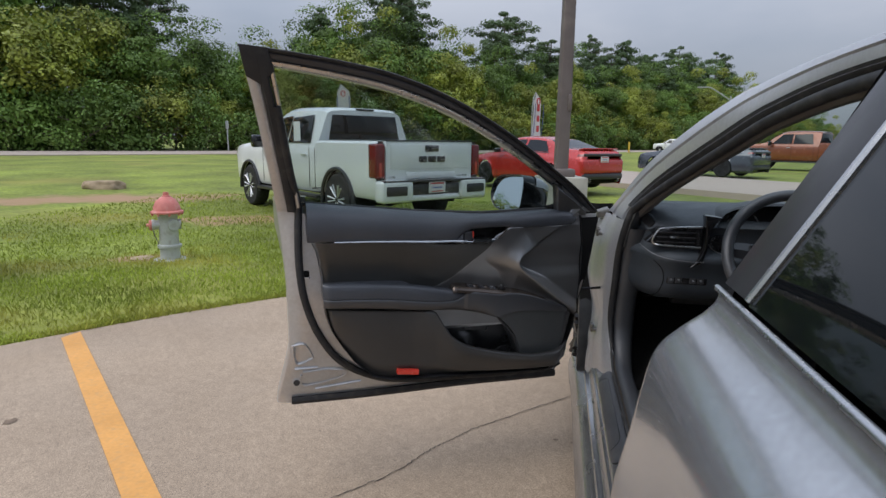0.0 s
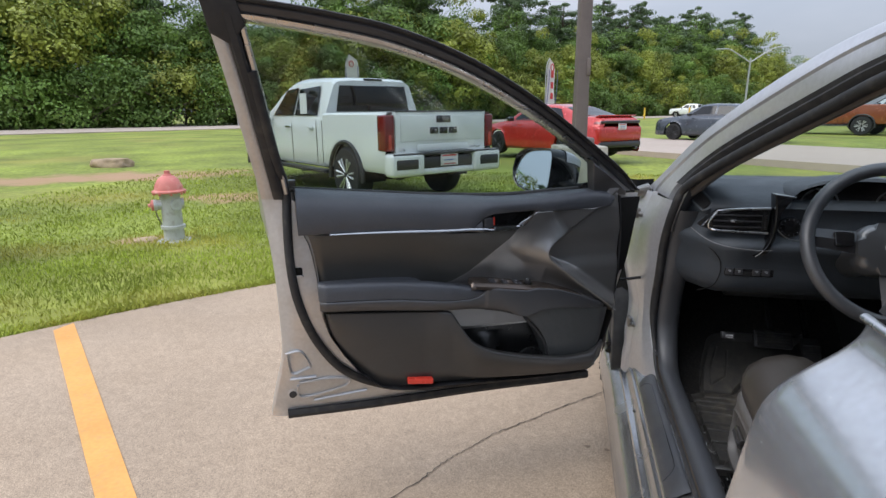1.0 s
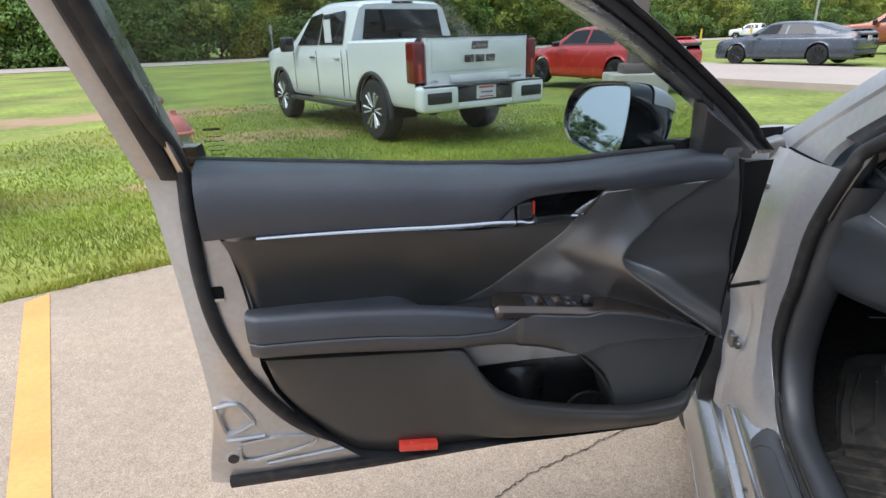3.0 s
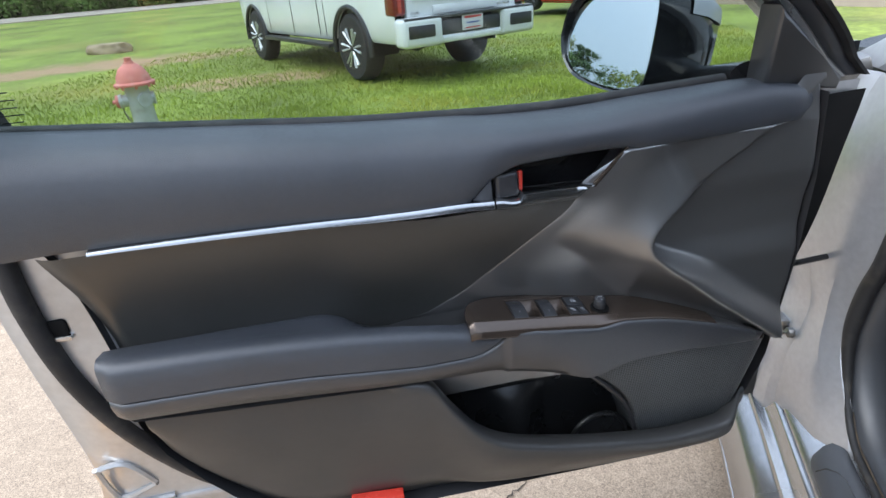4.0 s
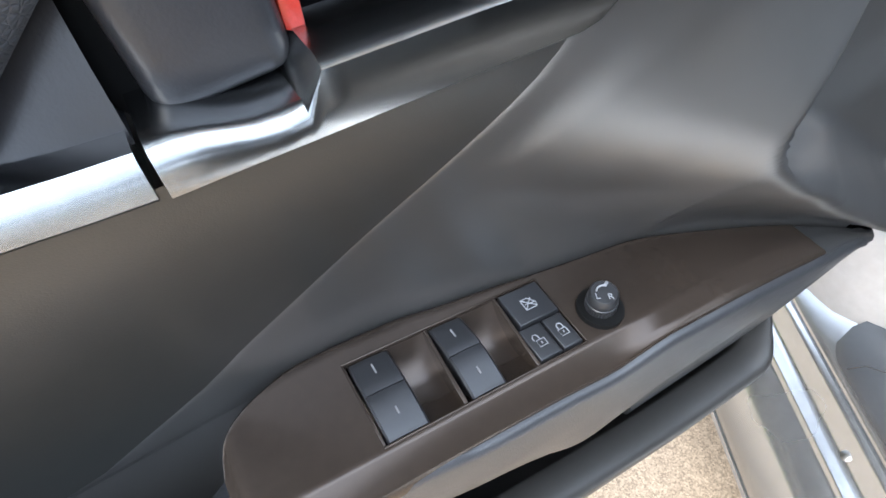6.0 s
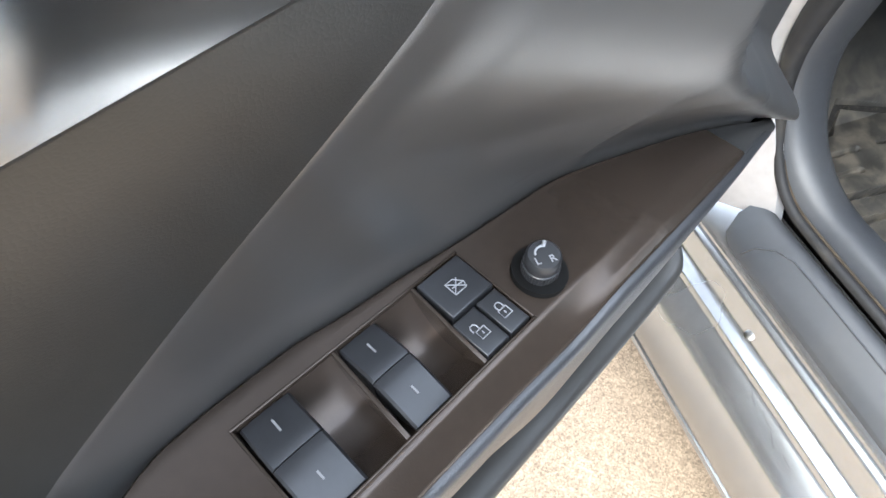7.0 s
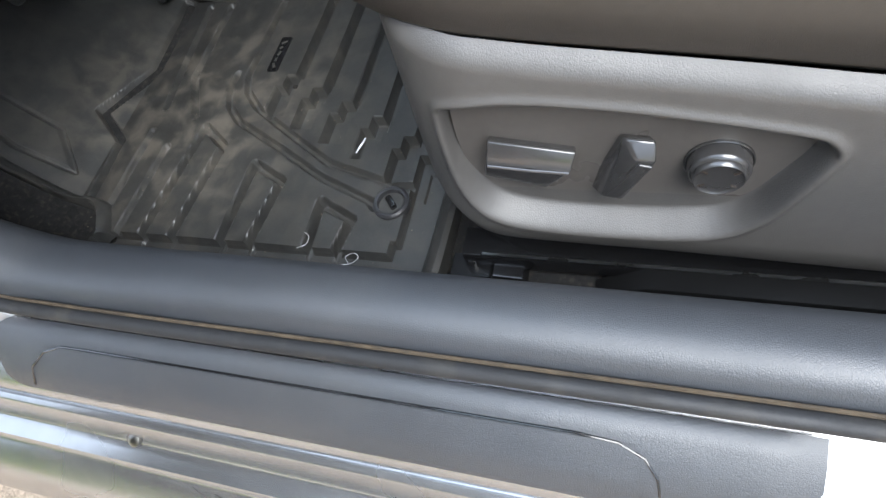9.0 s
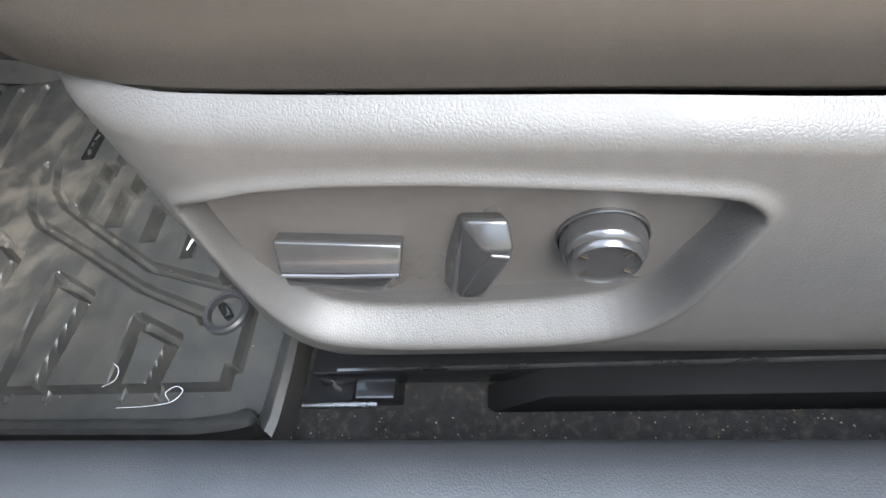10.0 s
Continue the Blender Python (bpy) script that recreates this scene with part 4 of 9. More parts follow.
def wedge(u, w):
    """How far the front panel stands out."""
    d, high, inner = near_crest(u, w)
    if inner:
        wide = 0.010 + 0.034 * step(0.80 - w, 0.0, 0.06)
        flat = 0.004 + 0.009 * step(0.79 - w, 0.0, 0.05) + 0.0060 * step(w, 0.815, 0.872)
        soft = 0.0018 * (1 - min(1, d / 0.006)) ** 2
        return flat + (high - flat) * (1 - step(d, 0.0, wide)) - soft
    plate_w = 0.721 + 0.144 * (u - 0.439) - 0.5 * max(0.0, 0.36 - u) ** 1.5
    base = plate_back(u) + (0.0195 - plate_back(u)) * step(w, 0.72, 0.90)
    base += (insert_n(w) - base) * step(u, seam(w) - 0.13, seam(w))
    below = step(0.80 - w, -0.035, 0.03)
    gap = max(0.010, crest_low(min(u, 0.366)) - plate_w) if u < 0.37 else 0.10
    wide = 0.085 + (min(0.065, gap * 0.50) - 0.085) * below
    soft = 0.0018 * (1 - min(1, d / 0.006)) ** 2
    if u < 0.20 and w < crest_low(u):
        base = min(base, high - 0.004) - 0.05 * step(crest_low(u) - w, 0.004, 0.022)
    near = 1 - step(u, seam(w) - 0.06, seam(w) - 0.005)
    return base + (high - base) * max(0.0, 1 - d / (1.45 * wide)) ** 1.5 * near - soft * near


bm = bmesh.new()
rows = []
for w in lin(0.990, 0.936, 14) + lin(0.932, 0.765, 72) + lin(0.7635, 0.716, 52) + lin(0.714, 0.585, 54):
    u0, u1 = hinge_u(w) + 0.002, seam(w)
    r = []
    for k in lin(0, 1, 130) + [1.008, 1.02]:
        u = u0 + (u1 - u0) * k
        n = wedge(min(u, u1), w) - 0.25 * max(0.0, u - u1 + 0.0015)
        if 0.19 < u < 0.42:
            over = w - S(u, sb(u)).z + DO.z
            n = min(n, sb(u) - 0.0012 + 1.7 * max(0.0, over))
        n -= 0.05 * (1 - step(u - u0, -0.012, 0.008)) ** 2
        high = max(0.0, w - 0.932)
        n -= 0.22 * high
        r.append(D(u, n, min(w, 0.932) + high * (1 - 0.85 * step(u, 0.150, 0.185))))
    rows.append(r)
grid(bm, rows)
part("front_panel", bm, M["front"], door, "black front panel with a raised wedge", sharp=80)


plate_front = curve([(0.19, 0.050), (0.23, 0.0527), (0.29, 0.056), (0.353, 0.057), (0.425, 0.0560), (0.472, 0.0545), (0.53, 0.054), (0.59, 0.0545), (0.604, 0.051)])


def fall(u):
    """How far the plate's front edge drops below its face."""
    return 0.0085 * step(u, 0.395, 0.44)


# armrest pad behind; the rail in front runs on below it as a strip
bm = bmesh.new()
rows = []
for u in lin(0.5565, 0.64, 24) + lin(0.648, 1.032, 52):
    wt, wl, wk = arm_top(u), arm_seam(u) + 0.0008, arm_back(u)
    end_q = 1 - step(u, 1.012, 1.036)
    cup = step(u, 0.600, 0.635) * (1 - step(u, 0.690, 0.760))
    nose = 1 - step(u, 0.556, 0.600)
    wk = min(wk, wt + 0.004) if u < 0.72 else wk
    wk = wk - 0.030 * (1 - step(u, 0.68, 0.76))
    o = 0.0495 - 0.012 * (1 - end_q) - 0.002 * nose
    crown = wt - 0.003 * nose
    edge = max(crown - 0.010, wl + 0.3 * (crown - wl))
    rows.append([D(u, -0.030, wk - 0.012 - 0.04 * cup), D(u, -0.012, wk - 0.006 - 0.034 * cup), D(u, 0.004 + 0.004 * cup, (wk + wt) / 2 + 0.002 - 0.018 * cup), D(u, 0.018 + 0.003 * cup, crown - 0.001 - 0.010 * cup),
                 D(u, 0.026 + 0.002 * cup, crown + 0.001), D(u, o * 0.76, crown), D(u, o * 0.92, crown - 0.0035), D(u, o, edge), D(u, o * 1.01, 0.5 * (edge + wl)), D(u, o, wl + 0.001), D(u, o - 0.004, wl), D(u, o - 0.012, wl + 0.001)])
vs = grid(bm, rows)
cap(bm, vs[-1])
cap(bm, vs[0])
part("armrest", bm, M["pad"], door, "padded black armrest", sharp=55)
bm = bmesh.new()
rows = []
for u in lin(0.170, 0.5560, 60) + lin(0.560, 1.030, 60):
    wl = arm_low(u)
    pf = plate_front(min(0.60, max(0.19, u)))
    if u < 0.5561:
        wt = S(u, pf).z - 0.0015 - fall(u) * 1.15
        wt += (arm_seam(0.556) + 0.002 - wt) * step(u, 0.51, 0.556)
        o = pf + 0.004 - 0.004 * step(u, 0.50, 0.556)
        back = [D(u, pf - 0.012, wt - 0.010), D(u, pf - 0.003, wt - 0.001)]
    else:
        wt = arm_seam(u)
        o = 0.0500 - 0.012 * step(u, 1.012, 1.036)
        back = [D(u, o - 0.016, wt - 0.002), D(u, o - 0.006, wt - 0.0004)]
    o = 0.030 + (o - 0.030) * step(u, 0.150, 0.185)
    wl = min(wl, wt - 0.010)
    keel = 0.008 * step(u, 0.44, 0.50)
    rows.append(back + [D(u, o - 0.0025, wt - 0.0002), D(u, o - 0.0003, wt - 0.002), D(u, o + 0.0003, wt - 0.006), D(u, o - 0.001, wt + (wl - wt) * 0.45), D(u, o - 0.003 - keel * 0.4, wt + (wl - wt) * 0.85), D(u, o - 0.005 - keel, wl + 0.001), D(u, o - 0.010 - keel, wl), D(u, 0.0, wl + 0.002)])
vs = grid(bm, rows)
cap(bm, vs[0])
cap(bm, vs[-1])
part("pull_rail", bm, M["rail"], door, "smooth black pull rail", sharp=50)

# lower panel with a map pocket
bm = bmesh.new()
rows = []
for u in lin(0.150, 1.022, 110):
    wl, wt = low_edge(u), lip_w(u)
    wt = max(wt, wl + 0.012)
    pocket = 1 - step(u, 0.655, 0.69)
    bulge = 0.014 + 0.042 * step(u, 0.148, 0.205) - 0.016 * step(u, 0.56, 0.68) - 0.010 * step(u, 0.66, 0.75)
    end_q = 1 - step(u, 1.005, 1.024)
    r = []
    for k in lin(0, 1, 26):
        w = wl + (wt - wl) * k
        n = -0.02 + (bulge + 0.02) * step(k, -0.12, 0.22) * (0.55 + 0.45 * step(k, 0.0, 0.9))
        n = -0.02 + (n + 0.02) * (0.3 + 0.7 * end_q)
        r.append(D(u, n, w))
    if pocket > 0.02:
        deep = bulge - 0.034 * min(1.0, bulge / 0.05)
        r += [D(u, bulge - 0.002, wt + 0.004), D(u, bulge - 0.007, wt + 0.0065), D(u, (bulge + deep) / 2, wt + 0.006), D(u, deep + 0.004, wt + 0.003), D(u, deep, wt - 0.003), D(u, deep - 0.003, wt - 0.022), D(u, min(deep - 0.005, -0.020), max(wt - 0.075, wl + 0.004))]
    else:
        r += [D(u, 0.036, wt + 0.002), D(u, 0.032, wt + 0.003), D(u, 0.026, wt + 0.005), D(u, 0.02, wt + 0.006), D(u, 0.01, wt + 0.007), D(u, 0.0, wt + 0.008), D(u, -0.02, wt + 0.008)]
    rows.append(r)
grid(bm, rows)
part("lower_panel", bm, M["lower"], door, "black lower panel with a map pocket", sharp=50)
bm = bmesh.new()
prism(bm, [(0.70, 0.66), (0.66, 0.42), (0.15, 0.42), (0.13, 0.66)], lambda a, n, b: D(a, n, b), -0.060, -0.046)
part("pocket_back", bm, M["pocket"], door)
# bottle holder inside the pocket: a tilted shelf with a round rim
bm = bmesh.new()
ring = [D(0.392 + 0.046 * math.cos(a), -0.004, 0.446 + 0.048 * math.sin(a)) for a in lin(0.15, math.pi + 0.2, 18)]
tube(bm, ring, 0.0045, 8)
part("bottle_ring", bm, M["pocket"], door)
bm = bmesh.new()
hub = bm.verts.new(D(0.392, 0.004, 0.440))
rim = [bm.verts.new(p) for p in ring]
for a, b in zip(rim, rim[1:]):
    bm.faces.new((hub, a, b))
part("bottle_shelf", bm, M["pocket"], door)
# bulge shaped to catch a highlight streak, in place of a concave corner
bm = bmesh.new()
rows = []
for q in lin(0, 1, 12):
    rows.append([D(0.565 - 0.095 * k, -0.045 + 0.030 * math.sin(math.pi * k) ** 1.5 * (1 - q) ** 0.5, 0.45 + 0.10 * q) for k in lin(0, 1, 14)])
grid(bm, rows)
part("streak_bulge", bm, M["pocket"], door)

# speaker grille: perforated sheet that bulges below the rail
M["grille"] = mat("perforated_grille_plastic", (0.078, 0.084, 0.086), 0.42, 0, 0.1, 6, spec=0.55)
nt = M["grille"].node_tree
nd, ln = nt.nodes, nt.links
geo = nd.new("ShaderNodeNewGeometry")
mp = nd.new("ShaderNodeMapping")
mp.inputs["Rotation"].default_value = (0, 0, radians(62.3 - 90))
sep = nd.new("ShaderNodeSeparateXYZ")
com = nd.new("ShaderNodeCombineXYZ")
vor = nd.new("ShaderNodeTexVoronoi")
vor.voronoi_dimensions = "2D"
vor.inputs["Randomness"].default_value = 0.0
vor.inputs["Scale"].default_value = 270.0
rng = nd.new("ShaderNodeMapRange")
rng.inputs[1].default_value, rng.inputs[2].default_value = 0.30, 0.40
rng.inputs[3].default_value, rng.inputs[4].default_value = 0.40, 1.0
scl = nd.new("ShaderNodeVectorMath")
scl.operation = "SCALE"
bsdf = nd["Principled BSDF"]
under = bsdf.inputs["Base Color"].links[0].from_socket
ln.new(geo.outputs["Position"], mp.inputs["Vector"])
ln.new(mp.outputs[0], sep.inputs[0])
ln.new(sep.outputs[0], com.inputs[0])
ln.new(sep.outputs[2], com.inputs[1])
ln.new(com.outputs[0], vor.inputs["Vector"])
ln.new(vor.outputs["Distance"], rng.inputs[0])
ln.new(under, scl.inputs[0])
ln.new(rng.outputs[0], scl.inputs["Scale"])
ln.new(scl.outputs[0], bsdf.inputs["Base Color"])
half = nd.new("ShaderNodeMath")
half.operation, half.inputs[1].default_value = "MULTIPLY", 0.55
ln.new(rng.outputs[0], half.inputs[0])
ln.new(half.outputs[0], bsdf.inputs["Specular IOR Level"])
bp = nd.new("ShaderNodeBump")
bp.inputs["Strength"].default_value, bp.inputs["Distance"].default_value = 0.8, 0.001
ln.new(rng.outputs[0], bp.inputs["Height"])
ln.new(bp.outputs[0], bsdf.inputs["Normal"])
grille_edge = curve([(0.440, 0.326), (0.465, 0.335), (0.494, 0.346), (0.538, 0.368), (0.575, 0.396), (0.600, 0.418), (0.623, 0.4377), (0.64, 0.452)])
bm = bmesh.new()
rows = []
for q in lin(0, 1, 24):
    w = 0.445 + (0.622 - 0.445) * q
    a, b = hinge_u(w) + 0.030, grille_edge(w)
    top = 0.008 + 0.036 * q ** 0.9
    r = []
    for k in lin(0, 1, 30):
        u = a + (b - a) * k
        r.append(D(u, -0.02 + (top + 0.02 + 0.006 * step(0.42 - u, 0.0, 0.08)) * step(k, -0.22, 0.14), 0.445 + (arm_low(u) + 0.002 - 0.445) * q))
    v = 0.445 + (arm_low(b) + 0.002 - 0.445) * q
    r += [D(b + 0.004, top - 0.004, v), D(b + 0.008, top - 0.030, v), D(b + 0.008, -0.046, v)]
    rows.append(r)
grid(bm, rows)
part("speaker_grille", bm, M["grille"], door, "finely perforated black speaker grille")
bm = bmesh.new()
tube(bm, smooth_line([D(grille_edge(w) + 0.002, 0.006 + 0.036 * max(0.0, (w - 0.445) / 0.177) ** 0.9 - 0.002, w) for w in lin(0.618, 0.450, 12)], 3), 0.0038, 8)
part("grille_rim", bm, M["smooth"], door)

# red reflector
bm = bmesh.new()
prism(bm, [(0.752 + a * math.cos(0.12) - b * math.sin(0.12), 0.441 + a * math.sin(0.12) + b * math.cos(0.12)) for a, b in rounded(0.077, 0.017, 0.003)], lambda a, n, b: D(a, n, b), 0.006, 0.022, 0.002)
part("reflector", bm, M["red"], door, "red oblong reflector")

# black strip added over the hinge end of the painted sheet
bm = bmesh.new()
grid(bm, [[D(fore_u(w) - 0.004 + (hinge_u(w) + 0.012 - fore_u(w)) * k, sheet_n(w) + 0.004 + 0.012 * k * k, w) for k in lin(0, 1, 5)] for w in lin(0.56, 0.955, 20)])
part("hinge_strip", bm, M["dark"], door, "black strip at the hinge end")

# sail trim in the window's front corner
bm = bmesh.new()
prism(bm, [(0.088, 0.962), (0.206, 0.982), (0.237, 1.076), (0.142, 1.010), (0.092, 0.980)], lambda a, n, b: D(a, n + (b - 1.0) * 0.45, b), -0.022, 0.012, 0.005, 3)
part("sail_trim", bm, M["trim"], door)


# window frame bands, leaning in towards the top
def lean(w):
    return -0.022 + max(0, w - 1.0) * 0.55


FR_OUT = [(0.036, 0.975), (0.105, 1.036), (0.226, 1.115), (0.436, 1.241), (0.640, 1.339), (0.823, 1.399), (0.980, 1.427), (1.128, 1.444), (1.236, 1.452)]
FR_IN = [(0.085, 0.976), (0.142, 1.012), (0.233, 1.075), (0.425, 1.190), (0.640, 1.292), (0.829, 1.353), (0.984, 1.382), (1.130, 1.402), (1.172, 1.405)]


def band(name, a, b, k0, k1, n0, n1, material, label, parent=door):
    """A strip of the window frame between two shares of the way from line a to line b."""
    la = smooth_line([(u, w, 0) for u, w in a], 6)
    lb = smooth_line([(u, w, 0) for u, w in b], 6)
    bm = bmesh.new()
    rows = []
    for p, q in zip(la, lb):
        x, y = p.lerp(q, k0), p.lerp(q, k1)
        m = x.lerp(y, 0.5)
        rows.append([D(x.x, lean(x.y) + n0, x.y), D(x.x, lean(x.y) + n1 * 0.7, x.y), D(x.x * 0.75 + y.x * 0.25, lean(x.y) + n1, x.y * 0.75 + y.y * 0.25),
                     D(x.x * 0.25 + y.x * 0.75, lean(m.y) + n1, x.y * 0.25 + y.y * 0.75), D(y.x, lean(y.y) + n1 * 0.7, y.y), D(y.x, lean(y.y) + n0, y.y)])
    vs = grid(bm, rows, close=True)
    cap(bm, vs[0][::-1])
    cap(bm, vs[-1])
    return part(name, bm, material, parent, label)


band("frame_skin", FR_OUT, FR_IN, -0.02, 0.20, -0.05, 0.012, M["rubber"], "black outer seal of the window frame")
band("frame_rail", FR_OUT, FR_IN, 0.20, 0.66, -0.05, 0.006, M["smooth"], "black window frame rail")
band("frame_bead", FR_OUT, FR_IN, 0.66, 0.98, -0.04, 0.010, M["bright"], "satin metal bead round the glass")
R_OUT = [(1.236, 1.452), (1.207, 1.304), (1.174, 1.095), (1.160, 1.00)]
R_IN = [(1.150, 1.395), (1.126, 1.25), (1.098, 1.07), (1.088, 0.995)]
band("rear_post", R_OUT, R_IN, 0.0, 0.42, -0.06, 0.004, M["door_metal"], "painted rear window post")
band("rear_seal", R_OUT, R_IN, 0.42, 0.78, -0.05, 0.014, M["rubber"], "black rubber post seal")
band("rear_bead", R_OUT, R_IN, 0.80, 0.99, -0.05, 0.010, M["bright"], "satin metal bead beside the glass")
bm = bmesh.new()
prism(bm, [(1.236, 1.453), (1.165, 1.448), (1.150, 1.395), (1.185, 1.36), (1.222, 1.38)], lambda a, n, b: D(a, lean(b) + n, b), -0.06, 0.016, 0.004)
part("corner_cap", bm, M["rubber"], door)

# glass
bm = bmesh.new()
pts = [(u, w) for u, w in ((p.x, p.y) for p in smooth_line([(u, w, 0) for u, w in FR_IN[1:-1]], 4))]
outline = [(0.165, 0.95)] + pts + [(1.15, 1.395), (1.126, 1.25), (1.098, 1.07), (1.08, 0.95)]
prism(bm, outline, lambda a, n, b: D(a, lean(b) - 0.022 + n, b), -0.002, 0.002)
win = part("window_glass", bm, M["window"], door, "lightly tinted clear side window")
win.visible_shadow = False
# maker's print in the corner of the glass, as unreadable bars
for i, (wd, hh) in enumerate(((0.026, 0.0034), (0.026, 0.0012), (0.030, 0.0012), (0.025, 0.0012), (0.029, 0.0012), (0.020, 0.0012))):
    bm = bmesh.new()
    w = 1.073 - 0.0078 * i - (0.004 if i else 0)
    prism(bm, [(1.04 + a, w + b) for a, b in rounded(wd, hh, hh * 0.4, 2)], lambda a, n, b: D(a, lean(b) - 0.018 + n, b), -0.0005, 0.0)
    part("glass_print", bm, M["smooth"], door)
# belt seal
bm = bmesh.new()
tube(bm, [D(u, -0.030, belt(u) + 0.003) for u in lin(0.24, 1.09, 40)], 0.0075, 10)
part("belt_seal", bm, M["rubber"], door, "black seal along the window sill")

# rubber seal round the trim and along the bottom
bm = bmesh.new()
seal = [(1.150, 1.31), (1.118, 1.12), (1.098, 1.02), (1.100, 0.93), (1.100, 0.817), (1.086, 0.705), (1.044, 0.581), (0.971, 0.472), (0.863, 0.403), (0.74, 0.372), (0.50, 0.358), (0.20, 0.352), (0.125, 0.38)]
tube(bm, smooth_line([D(u, (lean(w) if w > 1.04 else sheet_n(w)) + 0.006, w) for u, w in seal], 8), 0.0125, 10, flat=1.0)
part("door_seal", bm, M["rubber"], door, "black rubber door seal")
bm = bmesh.new()
rows = []
for u in lin(0.135, 1.140, 40):
    w = 0.338 - 0.002 * math.sin(u * 9)
    rows.append([D(u, sheet_n(0.34) - 0.01, w + 0.004), D(u, sheet_n(0.34) + 0.012, w + 0.003), D(u, sheet_n(0.34) + 0.016, w - 0.010), D(u, sheet_n(0.34) + 0.010, w - 0.022), D(u, sheet_n(0.34) - 0.02, w - 0.024)])
vs = grid(bm, rows)
cap(bm, vs[0])
cap(bm, vs[-1])
part("bottom_seal", bm, M["rubber"], door, "black rubber strip along the bottom edge")
# trim edge return between seal and panels
bm = bmesh.new()
edge = [(rear_u(w), w) for w in lin(1.02, 0.70, 14)] + [(1.022, 0.66), (1.005, 0.605), (0.97, 0.545), (0.932, 0.492), (0.863, 0.431), (0.80, 0.415), (0.669, 0.412), (0.392, 0.399), (0.23, 0.394), (0.185, 0.415), (0.155, 0.47), (0.124, 0.56), (0.108, 0.73), (0.106, 0.85), (0.115, 0.94), (0.117, 0.965)]
rows = [[D(u, -0.024 if u > 0.9 and 0.70 < w < 0.905 else 0.012, w), D(u + 0.002 * (1 if u > 0.5 else -1), -0.01, w - (0.002 if w < 0.45 else 0)), D(u + 0.003 * (1 if u > 0.5 else -1), sheet_n(w) - 0.004, w - (0.003 if w < 0.45 else 0))] for u, w in edge]
grid(bm, rows)
part("trim_return", bm, M["smooth"], door)


U0, U1, N0, N1 = 0.4405, 0.5450, -0.0008, 0.0403   # the sunk bay of the keys
bm = bmesh.new()
cols = lin(0.258, U0, 26) + lin(U0 + 0.006, U1 - 0.006, 14) + lin(U1, 0.585, 10) + lin(0.588, 0.605, 8)


def plate_rows(cols, tip=0.0):
    rows = []
    for u in cols:
        a, b = sb(u), plate_front(u)
        b = max(b, a + 0.010)
        lo = max(N0, a + 0.003)
        hi = max(N1, lo + 0.002)
        ridge = min(max(0.0428, hi + 0.0006), b - 0.003)
        hi = min(hi, ridge - 0.0004)
        f, drop = fall(u), 0.006 * step(u, 0.594, 0.606) ** 2 + tip
        r = [S(u, a - 0.001, -0.010 - drop), S(u, a - 0.0004, -0.0012 - drop), S(u, a + 0.0012, 0.0003 - drop), S(u, (a + lo) / 2 + 0.0004, -drop)]
        r += [S(u, lo + (hi - lo) * k, -drop) for k in lin(0, 1, 6)]
        r += [S(u, ridge, 0.0004 - drop), S(u, ridge + 0.0012, -0.0004 * f / 0.0085 - drop), S(u, ridge + 0.6 * (b - ridge), -0.55 * f - drop), S(u, b - 0.0012, -0.95 * f - drop), S(u, b, -f - 0.001 - drop), S(u, b + 0.0006, -f - 0.010 - drop)]
        rows.append(r)
    return rows


# the plate leaves the bay open: its faces over the bay are taken away
vs = grid(bm, plate_rows(cols))
cap(bm, vs[0])
cap(bm, vs[-1])
gone = [f for f in bm.faces if len(f.verts) == 4 and all(U0 - 0.0005 < (v.co - DO).dot(DU) < U1 + 0.0005 and N0 - 0.0005 < (v.co - DO).dot(DN) < N1 + 0.0005 for v in f.verts)]
bmesh.ops.delete(bm, geom=gone, context="FACES")
plate = part("switch_plate", bm, M["bronze"], door, "dark bronze satin switch plate", sharp=55)
bm = bmesh.new()
vs = grid(bm, plate_rows(lin(0.190, 0.2572, 14), 0.0008))
cap(bm, vs[0])
cap(bm, vs[-1])
part("plate_tip", bm, M["trim"], door, "black tip ahead of the switch plate", sharp=55)
# rails that close the bay, level with the plate
def slabbar(name, outline, h0, h1, material, bevel=0.0012, label=""):
    bm = bmesh.new()
    prism(bm, outline, lambda a, n, b: S(a, b, n), h0, h1, bevel, 2)
    return part(name, bm, material, door, label)


slabbar("bay_edge", [(U0 - 0.0012, N0 - 0.0012), (U1 + 0.0012, N0 - 0.0012), (U1 + 0.0012, N0), (U0 - 0.0012, N0)], -0.018, 0.0006, M["bronze"], 0.0005)
slabbar("bay_edge", [(U0 - 0.0012, N1), (U1 + 0.0012, N1), (U1 + 0.0012, N1 + 0.0012), (U0 - 0.0012, N1 + 0.0012)], -0.018, 0.0006, M["bronze"], 0.0005)
slabbar("bay_edge", [(U0 - 0.0012, N0), (U0, N0), (U0, N1), (U0 - 0.0012, N1)], -0.018, 0.0006, M["bronze"], 0.0005)
slabbar("bay_edge", [(U1, N0), (U1 + 0.0012, N0), (U1 + 0.0012, N1), (U1, N1)], -0.018, 0.0006, M["bronze"], 0.0005)
slabbar("bay_bar", [(0.5038, N0), (0.5058, N0), (0.5082, N1), (0.5060, N1)], -0.018, 0.0006, M["bronze"], 0.0006)
slabbar("bay_bar", [(0.4646, N0), (0.4666, N0), (0.4692, N1), (0.4670, N1)], -0.018, 0.0006, M["bronze"], 0.0006)
